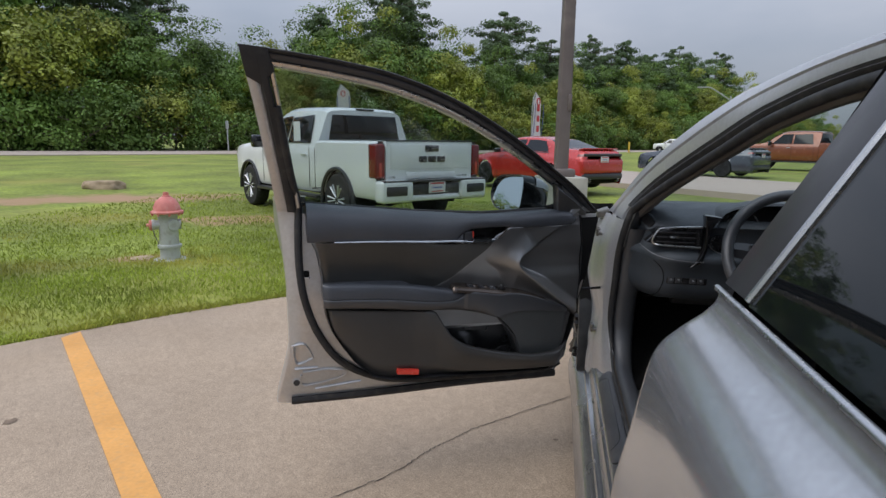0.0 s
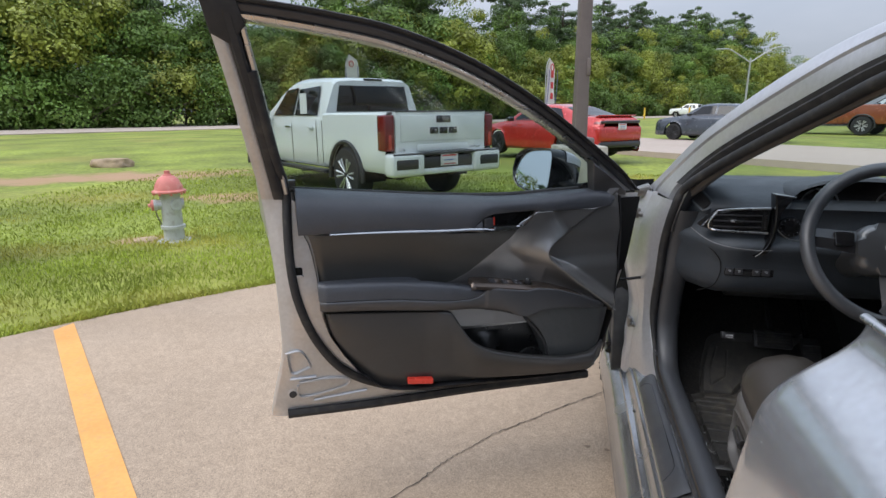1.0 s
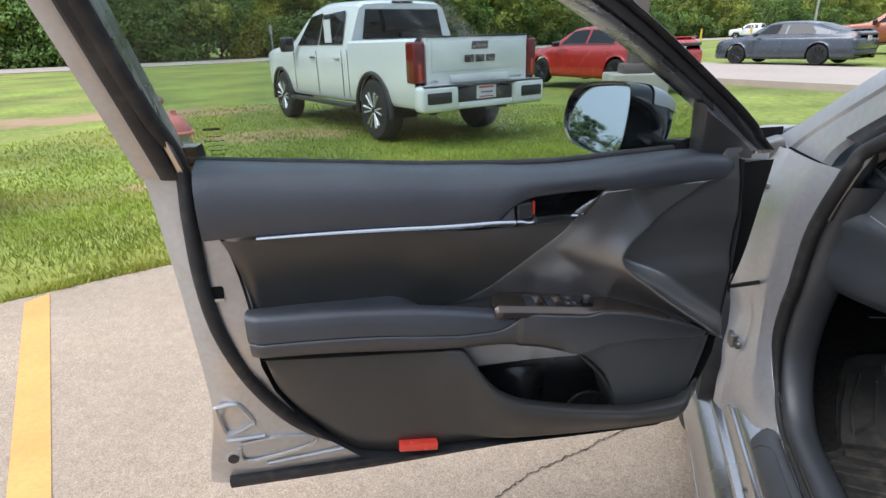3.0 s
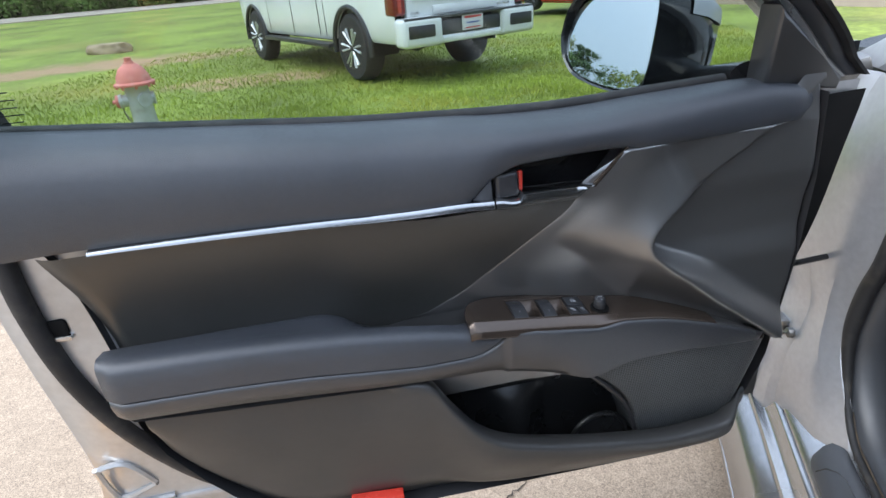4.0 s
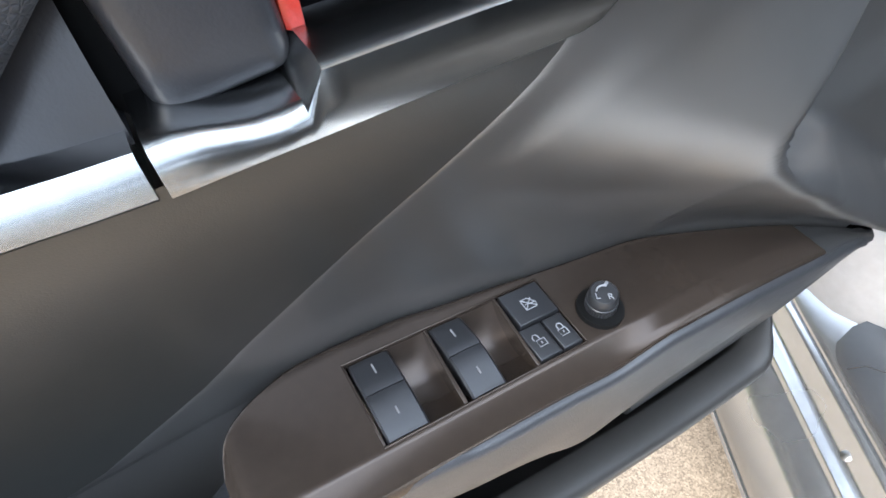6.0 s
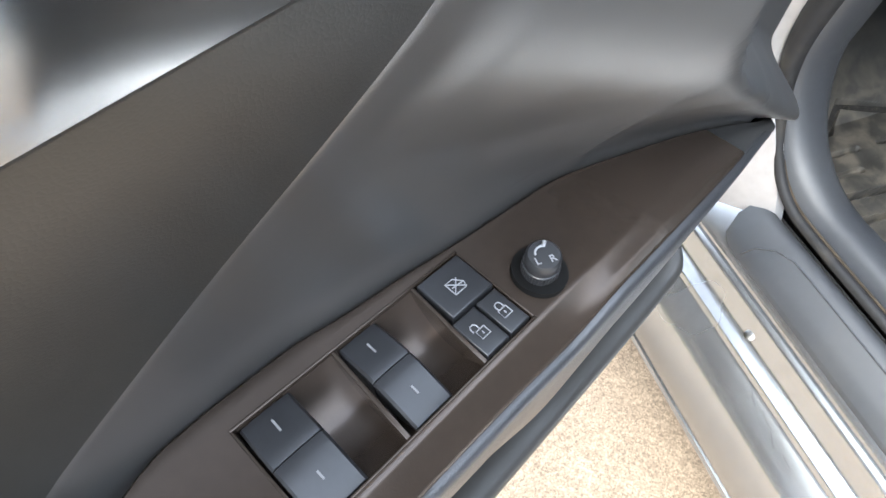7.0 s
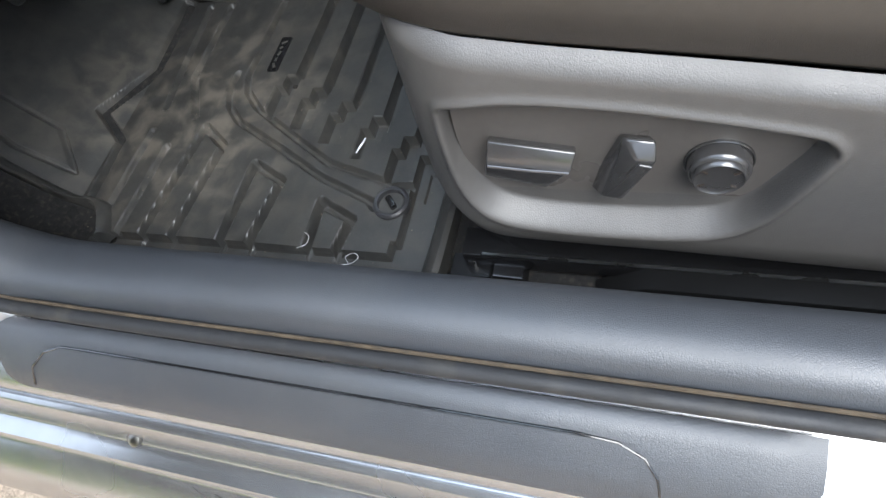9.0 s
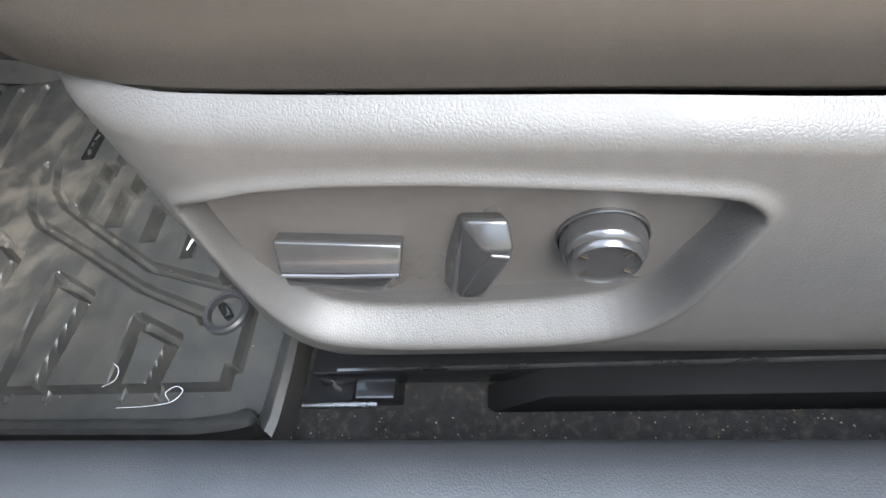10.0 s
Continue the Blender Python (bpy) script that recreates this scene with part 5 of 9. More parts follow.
# hollow floors beside the window keys
for ua, ub in ((0.5062, 0.5235), (0.4670, 0.4845)):
    bm = bmesh.new()
    rows = []
    for k in lin(0, 1, 14):
        n = N0 + (N1 - N0) * k
        h = -0.0012 - 0.0135 * math.sin(math.pi * min(1, max(0, k * 1.02))) ** 0.8
        rows.append([S(ua - 0.003, n, h), S((ua + ub) / 2, n, h - 0.0008), S(ub + 0.003, n, h)])
    grid(bm, rows)
    part("finger_hollow", bm, M["bronze"], door)


def window_key(ua, ub, marks):
    """A rocker key in two halves that rise to a ridge."""
    for n0, n1, t in ((N0 + 0.0008, 0.0190, 0), (0.0195, N1 - 0.0008, 1)):
        bm = bmesh.new()
        rows = []
        for k in lin(0, 1, 10):
            n = n0 + (n1 - n0) * k
            g = k if t == 0 else 1 - k
            h = -0.0020 + 0.0060 * step(g, -0.5, 1.0) - 0.0006 * (1 - step(k, 0, 0.04)) - 0.0006 * step(k, 0.96, 1)
            rows.append([S(ua, n, -0.018), S(ua, n, h - 0.0012), S(ua + 0.0010, n, h), S((ua + ub) / 2, n, h + 0.0004), S(ub - 0.0010, n, h), S(ub, n, h - 0.0012), S(ub, n, -0.018)])
        vs = grid(bm, rows)
        cap(bm, vs[0])
        cap(bm, vs[-1])
        part("window_key", bm, M["key"], door, "black rocker window key")
    for n, ln in marks:
        bm = bmesh.new()
        um = (ua + ub) / 2
        prism(bm, [(um - 0.0004, n - ln / 2), (um + 0.0004, n - ln / 2), (um + 0.0004, n + ln / 2), (um - 0.0004, n + ln / 2)], lambda a, k, b: S(a, b, k), 0.0, 0.0006 + 0.0040 * step(1 - abs(n - 0.0193) / 0.0195, -0.5, 1.0) - 0.0004)
        part("key_mark", bm, M["key_mark"], door)


M["key"] = mat("satin_black_key", (0.026, 0.027, 0.030), 0.34, 0, 0.1, 20, 0.03, 1500, spec=0.6)
M["key_print"] = mat("pale_key_print", (0.30, 0.31, 0.33), 0.5, 0, 0.05, 30)
M["key_mark"] = mat("grey_key_print", (0.22, 0.22, 0.23), 0.5, 0, 0.05, 30)
window_key(0.5245, 0.5440, ((0.0095, 0.0075), (0.0290, 0.0050)))
window_key(0.4855, 0.5032, ((0.0100, 0.0070), (0.0295, 0.0050)))


def push_key(ua, ub, n0, n1, h=0.0022):
    bm = bmesh.new()
    prism(bm, [(ua, n0), (ub, n0), (ub, n1), (ua, n1)], lambda a, k, b: S(a, b, k), -0.016, h, 0.0009, 3)
    return part("lock_key", bm, M["key"], door, "black push key with a white symbol")


push_key(0.4413, 0.4640, N0 + 0.0014, 0.0203)
push_key(0.4418, 0.4528, 0.0216, N1 - 0.0008, 0.0016)
push_key(0.4540, 0.4664, 0.0216, N1 - 0.0008, 0.0016)


def mark(pts, r=0.00030, close=False, h=0.0026):
    bm = bmesh.new()
    p = [S(u, n, h) for u, n in pts]
    tube(bm, p + ([p[0]] if close else []), r, 5)
    part("key_symbol", bm, M["key_print"], door)


def padlock(u, n, k=1.0, lift=0.0):
    mark([(u - 0.0022 * k, n), (u + 0.0022 * k, n), (u + 0.0022 * k, n + 0.0036 * k), (u - 0.0022 * k, n + 0.0036 * k)], close=True, h=0.0020)
    mark([(u - 0.0015 * k + lift, n), (u - 0.0015 * k + lift, n - 0.0020 * k), (u - 0.0008 * k + lift, n - 0.0030 * k), (u + 0.0008 * k + lift, n - 0.0030 * k), (u + 0.0015 * k + lift, n - 0.0020 * k), (u + 0.0015 * k + lift, n - 0.0003)], h=0.0020)
    mark([(u, n + 0.0012 * k), (u, n + 0.0024 * k)], h=0.0020)


padlock(0.4473, 0.0300)
padlock(0.4602, 0.0300, 1.0, 0.0014)
mark([(0.4558, 0.0140), (0.4500, 0.0140), (0.4488, 0.0116), (0.4518, 0.0080), (0.4558, 0.0080)], close=True)
mark([(0.4558, 0.0080), (0.4493, 0.0138)])
mark([(0.4548, 0.0110), (0.4496, 0.0114)])
mark([(0.4500, 0.0084), (0.4556, 0.0136)])

# mirror knob in a round well, its shade given by a flat dark disc
KU, KN = 0.4225, 0.0292
up = (S(KU, KN, 0.1) - S(KU, KN)).normalized()
ax = (up + DN * 0.05 + DU * 0.03).normalized()
bm = bmesh.new()
lathe(bm, [(0.0120, -0.003), (0.0120, 0.0002), (0.0117, 0.0005), (0.0113, 0.0003), (0.0066, 0.0002)], S(KU, KN), (S(KU + .01, KN) - S(KU, KN)).cross(S(KU, KN + .01) - S(KU, KN)) * -1, 28)
part("knob_well_disc", bm, M["dark"], door, "flat dark disc for the shaded well under the knob")
bm = bmesh.new()
lathe(bm, [(0.0070, -0.004), (0.0070, 0.004), (0.0076, 0.0042), (0.0076, 0.0095), (0.0072, 0.0098), (0.0075, 0.0110), (0.0072, 0.0152), (0.0063, 0.0164), (0.0004, 0.0166)], S(KU, KN), ax, 40)
knob = part("mirror_knob", bm, M["key"], door, "knurled black mirror selector knob")
base = S(KU, KN)
ka = ax.cross(DU).normalized()
kb = ax.cross(ka)
for i in range(36):
    a = 2 * math.pi * i / 36
    d = ka * math.cos(a) + kb * math.sin(a)
    bm = bmesh.new()
    tube(bm, [base + d * 0.0076 + ax * 0.0044, base + d * 0.0076 + ax * 0.0094], 0.0004, 4)
    part("knurl", bm, M["smooth"], knob)


def on_knob(x, y):
    """A place on the knob's face: x to the latch, y to the cabin."""
    e1 = (DU - ax * DU.dot(ax)).normalized()
    e2 = (DN - ax * DN.dot(ax)).normalized()
    return base + ax * 0.0168 + e1 * x * 0.72 + e2 * y * 0.72


km = Matrix((( -(DU - ax * DU.dot(ax)).normalized()), -(DN - ax * DN.dot(ax)).normalized(), ax)).transposed().to_4x4()
for ch, x, y in (("L", 0.0060, 0.0005), ("R", -0.0010, 0.0052)):
    part("knob_letter", text_mesh(ch, 0.0044, 0.0002, Matrix.Translation(on_knob(x, y)) @ km @ Matrix.Rotation(radians(-25), 4, "Z")), M["key_print"], door, "white letter on the knob")
bm = bmesh.new()
arc = [on_knob(0.0045 * math.cos(radians(a)), 0.0040 * math.sin(radians(a)) - 0.001) for a in lin(205, 330, 8)]
tube(bm, arc, 0.0005, 5)
part("knob_arc", bm, M["key_print"], door)
bm = bmesh.new()
tube(bm, [on_knob(-0.0035, -0.0035), on_knob(-0.0062, -0.0048)], 0.0008, 6)
part("knob_tick", bm, M["key_print"], door)

# door mirror
bm = bmesh.new()
mc = Vector((-0.345, -0.055, 1.031))
fwd = Vector((-0.725, -0.675, 0.15)).normalized()
side_v = Vector((0, 0, 1)).cross(fwd).normalized()
rise = fwd.cross(side_v)
OUTL = [(p.x, p.y) for p in smooth_line([(a, b, 0) for a, b in ((-0.097, -0.004), (-0.088, 0.034), (-0.058, 0.062), (0.0, 0.071), (0.06, 0.073), (0.086, 0.067), (0.095, 0.046), (0.097, 0.0), (0.094, -0.046), (0.082, -0.066), (0.05, -0.073), (0.0, -0.071), (-0.055, -0.060), (-0.086, -0.036), (-0.097, -0.004))], 4)[:-1]]


def mirror_ring(depth, k, slide=0.0, lift=0.0):
    return [mc + fwd * depth + side_v * (a * k + slide) + rise * (b * k + lift) for a, b in OUTL]


vs = grid(bm, [mirror_ring(*r) for r in ((0.004, 0.90), (0.014, 0.945), (0.016, 0.985), (0.004, 1.0), (-0.030, 1.0, 0.002), (-0.075, 0.92, 0.008, -0.002), (-0.115, 0.72, 0.016, -0.004), (-0.140, 0.40, 0.020, -0.006), (-0.146, 0.1, 0.020, -0.006))], close=True)
cap(bm, vs[-1])
part("mirror_housing", bm, M["gloss"], door, "gloss black mirror housing")
bm = bmesh.new()
gf = (fwd + Vector((0, 0, 0.118))).normalized()
gs = Vector((0, 0, 1)).cross(gf).normalized()
gr = gf.cross(gs)
vs = grid(bm, [[mc + gf * 0.006 + gs * a * k + gr * b * k for a, b in OUTL] for k in (0.93, 0.92)], close=True)
cap(bm, vs[-1])
part("mirror_glass", bm, M["mirror"], door, "clear mirror glass", sharp=20)
bm = bmesh.new()
rows = []
for depth, k, sl in ((-0.040, 1.012, 0.003), (-0.075, 0.935, 0.009), (-0.115, 0.735, 0.017), (-0.139, 0.42, 0.021)):
    rows.append([p for p, (a, b) in zip(mirror_ring(depth, k, sl), OUTL) if b > 0.030])
grid(bm, rows)
part("mirror_cap", bm, M["silver"], door, "silver painted mirror cap")
bm = bmesh.new()
tube(bm, [D(0.20, -0.03, 0.985), mc + Vector((0.11, 0.02, -0.065)), mc + Vector((0.055, 0.015, -0.060))], [0.035, 0.026, 0.022], 12, flat=0.6)
part("mirror_arm", bm, M["gloss"], door)

# hinges, coloured black for the shade they stand in, and check strap
for w in (0.88,):
    bm = bmesh.new()
    box(bm, D(0.060, -0.075, w), (0.040, 0.016, 0.028), rot, 0.004, 2)
    lathe(bm, [(0.006, -0.016), (0.006, 0.016)], D(0.036, -0.075, w), (0, 0, 1), 12)
    part("hinge", bm, M["rubber"], door, "door hinge, blackened to sink into the shade")
bm = bmesh.new()
tube(bm, [D(0.10, -0.05, 0.675), (0.042, 0.004, 0.675)], 0.005, 8)
part("check_strap", bm, M["steel"], door, "thin black check strap")

# ---- vehicles: a lofted body shared by the sedans ----
class Body:
    """A sedan's skin: a place for every y along it and s round its half section (0 at the sill, 9 on the roof's middle line)."""
    top = staticmethod(curve([(-2.50, 0.93), (-2.46, 1.02), (-2.30, 1.085), (-1.85, 1.115), (-1.45, 1.235), (-1.05, 1.365), (-0.6, 1.43), (0.0, 1.445), (0.35, 1.415), (0.65, 1.285), (1.15, 0.975), (1.30, 0.940), (1.8, 0.865), (2.15, 0.79), (2.34, 0.68), (2.40, 0.58)]))
    wide = staticmethod(curve([(-2.50, 0.80), (-2.42, 0.90), (-2.1, 0.97), (-1.4, 1.0), (1.4, 1.0), (1.95, 0.97), (2.2, 0.90), (2.36, 0.74), (2.40, 0.62)]))
    base = ((0.84, 0.19), (0.905, 0.27), (0.912, 0.48), (0.885, 0.70), (0.853, 0.855), (0.80, 0.935), (0.765, 0.985))

    def at(self, y, s):
        t, k = self.top(y), self.wide(y)
        arch = 0.0
        for ax in (1.41, -1.41):
            d = abs(y - ax)
            if d < 0.385:
                arch = max(arch, 0.33 + math.sqrt(0.385**2 - d * d))
        low = min(1.0, t / 1.0)
        pts = []
        for i, (hw, z) in enumerate(self.base):
            z = 0.19 + (z - 0.19) * (low if t < 1.0 else 1.0)
            pts.append((hw * k, max(z, arch + 0.012 * i)))
        zb = pts[-1][1]
        g = min(1.0, max(0.0, (t - zb) / 0.44))
        rise = max(0.015, t - zb)
        pts += [((0.735 - 0.175 * g) * k, zb + rise * 0.845), ((0.50 - 0.08 * g) * k, zb + rise * 0.96), (0.0, zb + rise)]
        i = min(8, int(s))
        f = s - i
        p0, p1, p2, p3 = pts[max(0, i - 1)], pts[i], pts[i + 1], pts[min(9, i + 2)]
        if i == 5:
            p3 = (2 * p2[0] - p1[0], 2 * p2[1] - p1[1])
        if i == 6:
            return tuple(p1[j] + (p2[j] - p1[j]) * f for j in (0, 1))
        if i == 7:
            p0 = (2 * p1[0] - p2[0] + 0.1, p1[1] - 0.12)
        if i == 8:
            p3 = (-p1[0], p1[1])
        return tuple(0.5 * (2 * p1[j] + (p2[j] - p0[j]) * f + (2 * p0[j] - 5 * p1[j] + 4 * p2[j] - p3[j]) * f * f + (3 * p1[j] - p0[j] - 3 * p2[j] + p3[j]) * f**3) for j in (0, 1))

    def patch(self, y0, y1, s0, s1, side, out=0.0, ny=24, ns=12, shift=None):
        """A piece of the skin, moved out by a little; shift(y, s) may slide its y."""
        bm = bmesh.new()
        rows = []
        for y in lin(y0, y1, ny):
            r = []
            for s in lin(s0, s1, ns):
                yy = shift(y, s) if shift else y
                x, z = self.at(yy, s)
                x1, z1 = self.at(yy, min(9, s + 0.05))
                x0, z0 = self.at(yy, max(0, s - 0.05))
                n = Vector((z1 - z0, -(x1 - x0))).normalized()
                if n.x < 0 and s < 8:
                    n = -n
                r.append(Vector((side * (x + out * abs(n.x)), yy, z + out * abs(n.y))))
            rows.append(r)
        grid(bm, rows)
        return bm


BODY = Body()


def wheel(parent, x, y, r, width, rim_r, spokes, dark, z=None, name="wheel"):
    """A tyre with an alloy rim; x gives the side it faces."""
    sgn = 1 if x > 0 else -1
    c = Vector((x, y, r if z is None else z))
    bm = bmesh.new()
    prof = [(rim_r, -width / 2), (r * 0.9, -width / 2), (r * 0.98, -width * 0.38), (r, -width * 0.2), (r, width * 0.2), (r * 0.98, width * 0.38), (r * 0.9, width / 2), (rim_r, width / 2)]
    lathe(bm, prof, c, (sgn, 0, 0), 36)
    w = part(name, bm, M["tyre"], parent, "black tyre", local=True)
    bm = bmesh.new()
    lathe(bm, [(rim_r, width * 0.1), (rim_r * 1.01, width * 0.5), (rim_r * 0.95, width * 0.505), (rim_r * 0.90, width * 0.3), (rim_r * 0.3, width * 0.2), (0.02, width * 0.2)], c, (sgn, 0, 0), 36)
    rim = part("rim", bm, M["rim_dark"], w, "dark alloy rim", local=True)
    for i in range(spokes):
        for off in (-0.17, 0.17):
            a = 2 * math.pi * i / spokes + off * (1 if spokes < 8 else 0.4)
            d = Vector((0, math.cos(a), math.sin(a)))
            bm = bmesh.new()
            tube(bm, [c + Vector((sgn * width * 0.46, 0, 0)) + d * rim_r * 0.16, c + Vector((sgn * width * 0.53, 0, 0)) + d * rim_r * 0.95], [rim_r * 0.055, rim_r * (0.095 if spokes < 8 else 0.062)], 6, flat=0.6)
            part("spoke", bm, M["rim"] if not dark else M["rim_dark"], w, local=True)
    bm = bmesh.new()
    lathe(bm, [(rim_r * 0.18, width * 0.3), (rim_r * 0.17, width * 0.46), (0.01, width * 0.47)], c, (sgn, 0, 0), 18)
    part("hub_cap", bm, M["rim"], w, local=True)


def plate_bars(parent, c, w, h, ny, turn=0.0):
    """A number plate with plain bars for its lettering; ny is the side along y that it faces."""
    bm = bmesh.new()
    box(bm, c, (w, 0.012, h), None, 0.004, 2)
    p = part("number_plate", bm, M["plate"], parent, "white number plate", local=True)
    for dx, dz, bw, bh, m in ((0, h * 0.34, w * 0.8, h * 0.14, "plate_red"), (0, -0.005, w * 0.6, h * 0.10, "plate_blue"), (0, -h * 0.36, w * 0.7, h * 0.08, "plate_red")):
        bm = bmesh.new()
        box(bm, Vector(c) + Vector((dx, ny * 0.008, dz)), (bw, 0.004, bh))
        part("plate_bar", bm, M[m], parent, local=True)


def sedan(at, heading, paint, label, dark_wheels=True, red=False):
    root = thing("sedan", at, label, "car", "parked cars", rz=heading)
    bm = bmesh.new()
    for side in (-1, 1):
        rows = []
        for y in lin(-2.50, 2.40, 120):
            rows.append([(side * BODY.at(y, s)[0], y, BODY.at(y, s)[1]) for s in lin(0, 9, 40)])
        grid(bm, rows)
    bmesh.ops.remove_doubles(bm, verts=bm.verts[:], dist=0.0008)
    body = part("body", bm, paint, root, local=True, sharp=45)
    bm = bmesh.new()
    box(bm, (0, -0.05, 0.33), (1.56, 4.5, 0.28), None, 0.05)
    part("underbody", bm, M["dark"], root, local=True)
    for side in (-1, 1):
        for y0, y1 in ((-0.18, 0.74), (-1.18, -0.26)):
            def slide(y, s, y0=y0, y1=y1):
                q = step(s, 6.2, 7)
                return y - 0.30 * q * step(y, 0.2, 0.74) if y1 > 0 else y + 0.22 * q * (1 - step(y, -1.18, -0.6))
            part("side_window", BODY.patch(y0, y1, 6.10, 6.92, side, 0.004, 20, 8, slide), M["privacy"], root, "dark side window", local=True)
        part("window_trim", BODY.patch(-1.25, 0.80, 5.96, 6.07, side, 0.006, 30, 3), M["smooth"], root, local=True)
        part("door_handle", BODY.patch(-0.02, 0.18, 4.62, 4.80, side, 0.022, 6, 4), paint, root, local=True)
        part("door_handle", BODY.patch(-1.02, -0.82, 4.62, 4.80, side, 0.022, 6, 4), paint, root, local=True)
        part("sill", BODY.patch(-1.0, 1.0, 0.0, 0.7, side, 0.012, 20, 4), M["smooth"], root, local=True)
        for y in (0.80, -0.22, -1.10):
            part("door_gap", BODY.patch(y - 0.004, y + 0.004, 0.9, 5.9, side, 0.002, 2, 24), M["dark"], root, local=True)
        bm = bmesh.new()
        box(bm, (side * 0.985, 0.70, 1.02), (0.20, 0.13, 0.13), None, 0.045, 3)
        part("side_mirror", bm, M["gloss"], root, local=True)
        part("headlight", BODY.patch(2.02, 2.32, 4.0, 5.3, side, 0.006, 8, 6), M["privacy"], root, local=True)
        part("tail_light", BODY.patch(-2.47, -2.28, 4.5, 5.6, side, 0.010, 8, 6), M["tail"], root, "red rear lamp", local=True)
        for y in (1.41, -1.41):
            wheel(root, side * 0.80, y, 0.335, 0.22, 0.24, 10, dark_wheels)
    part("windscreen", BODY.patch(0.50, 1.12, 7.35, 9.0, 1, 0.004, 14, 8), M["privacy"], root, local=True)
    part("windscreen", BODY.patch(0.50, 1.12, 7.35, 9.0, -1, 0.004, 14, 8), M["privacy"], root, local=True)
    for side in (-1, 1):
        part("rear_window", BODY.patch(-1.80, -1.12, 7.30, 9.0, side, 0.005, 14, 8), M["privacy"], root, "dark rear window", local=True)
    bm = bmesh.new()
    box(bm, (0, -2.30, 1.10), (1.35, 0.16, 0.03), Matrix.Rotation(radians(-12), 4, "X"), 0.012)
    part("spoiler", bm, paint, root, local=True)
    bm = bmesh.new()
    box(bm, (0, -2.46, 0.955), (1.42, 0.10, 0.075), None, 0.03)
    part("lamp_band", bm, M["tail"] if red else M["smooth"], root, local=True)
    bm = bmesh.new()
    box(bm, (0, -2.44, 0.40), (1.55, 0.16, 0.16), None, 0.05)
    part("rear_valance", bm, M["smooth"], root, local=True)
    bm = bmesh.new()
    box(bm, (0, -2.40, 0.66), (1.62, 0.22, 0.40), None, 0.09, 4)
    part("rear_bumper", bm, paint, root, local=True)
    plate_bars(root, (0, -2.525, 0.84), 0.30, 0.15, -1)
    for x in (-0.55, 0.55):
        bm = bmesh.new()
        lathe(bm, [(0.045, 0), (0.045, 0.1), (0.036, 0.1), (0.036, 0.03)], (x, -2.45, 0.30), (0, -1, 0), 14)
        part("exhaust_tip", bm, M["chrome"], root, local=True)
    return root


sedan((-0.80, 15.02, -0.03), 45.4, M["red_paint"], "bright red sedan parked on the lawn", red=False)
sedan((5.45, 22.95, 0.0), 50.4, M["grey_paint"], "slate grey sedan parked beside the driveway")
sedan((-7.55, 0.42, -0.15), -50, M["smooth"], "black sedan parked at the lawn's edge")


M["lamp_core"] = mat("bright_red_lamp_core", (0.55, 0.06, 0.04), 0.2, 0, 0.1, 20, coat=0.5)


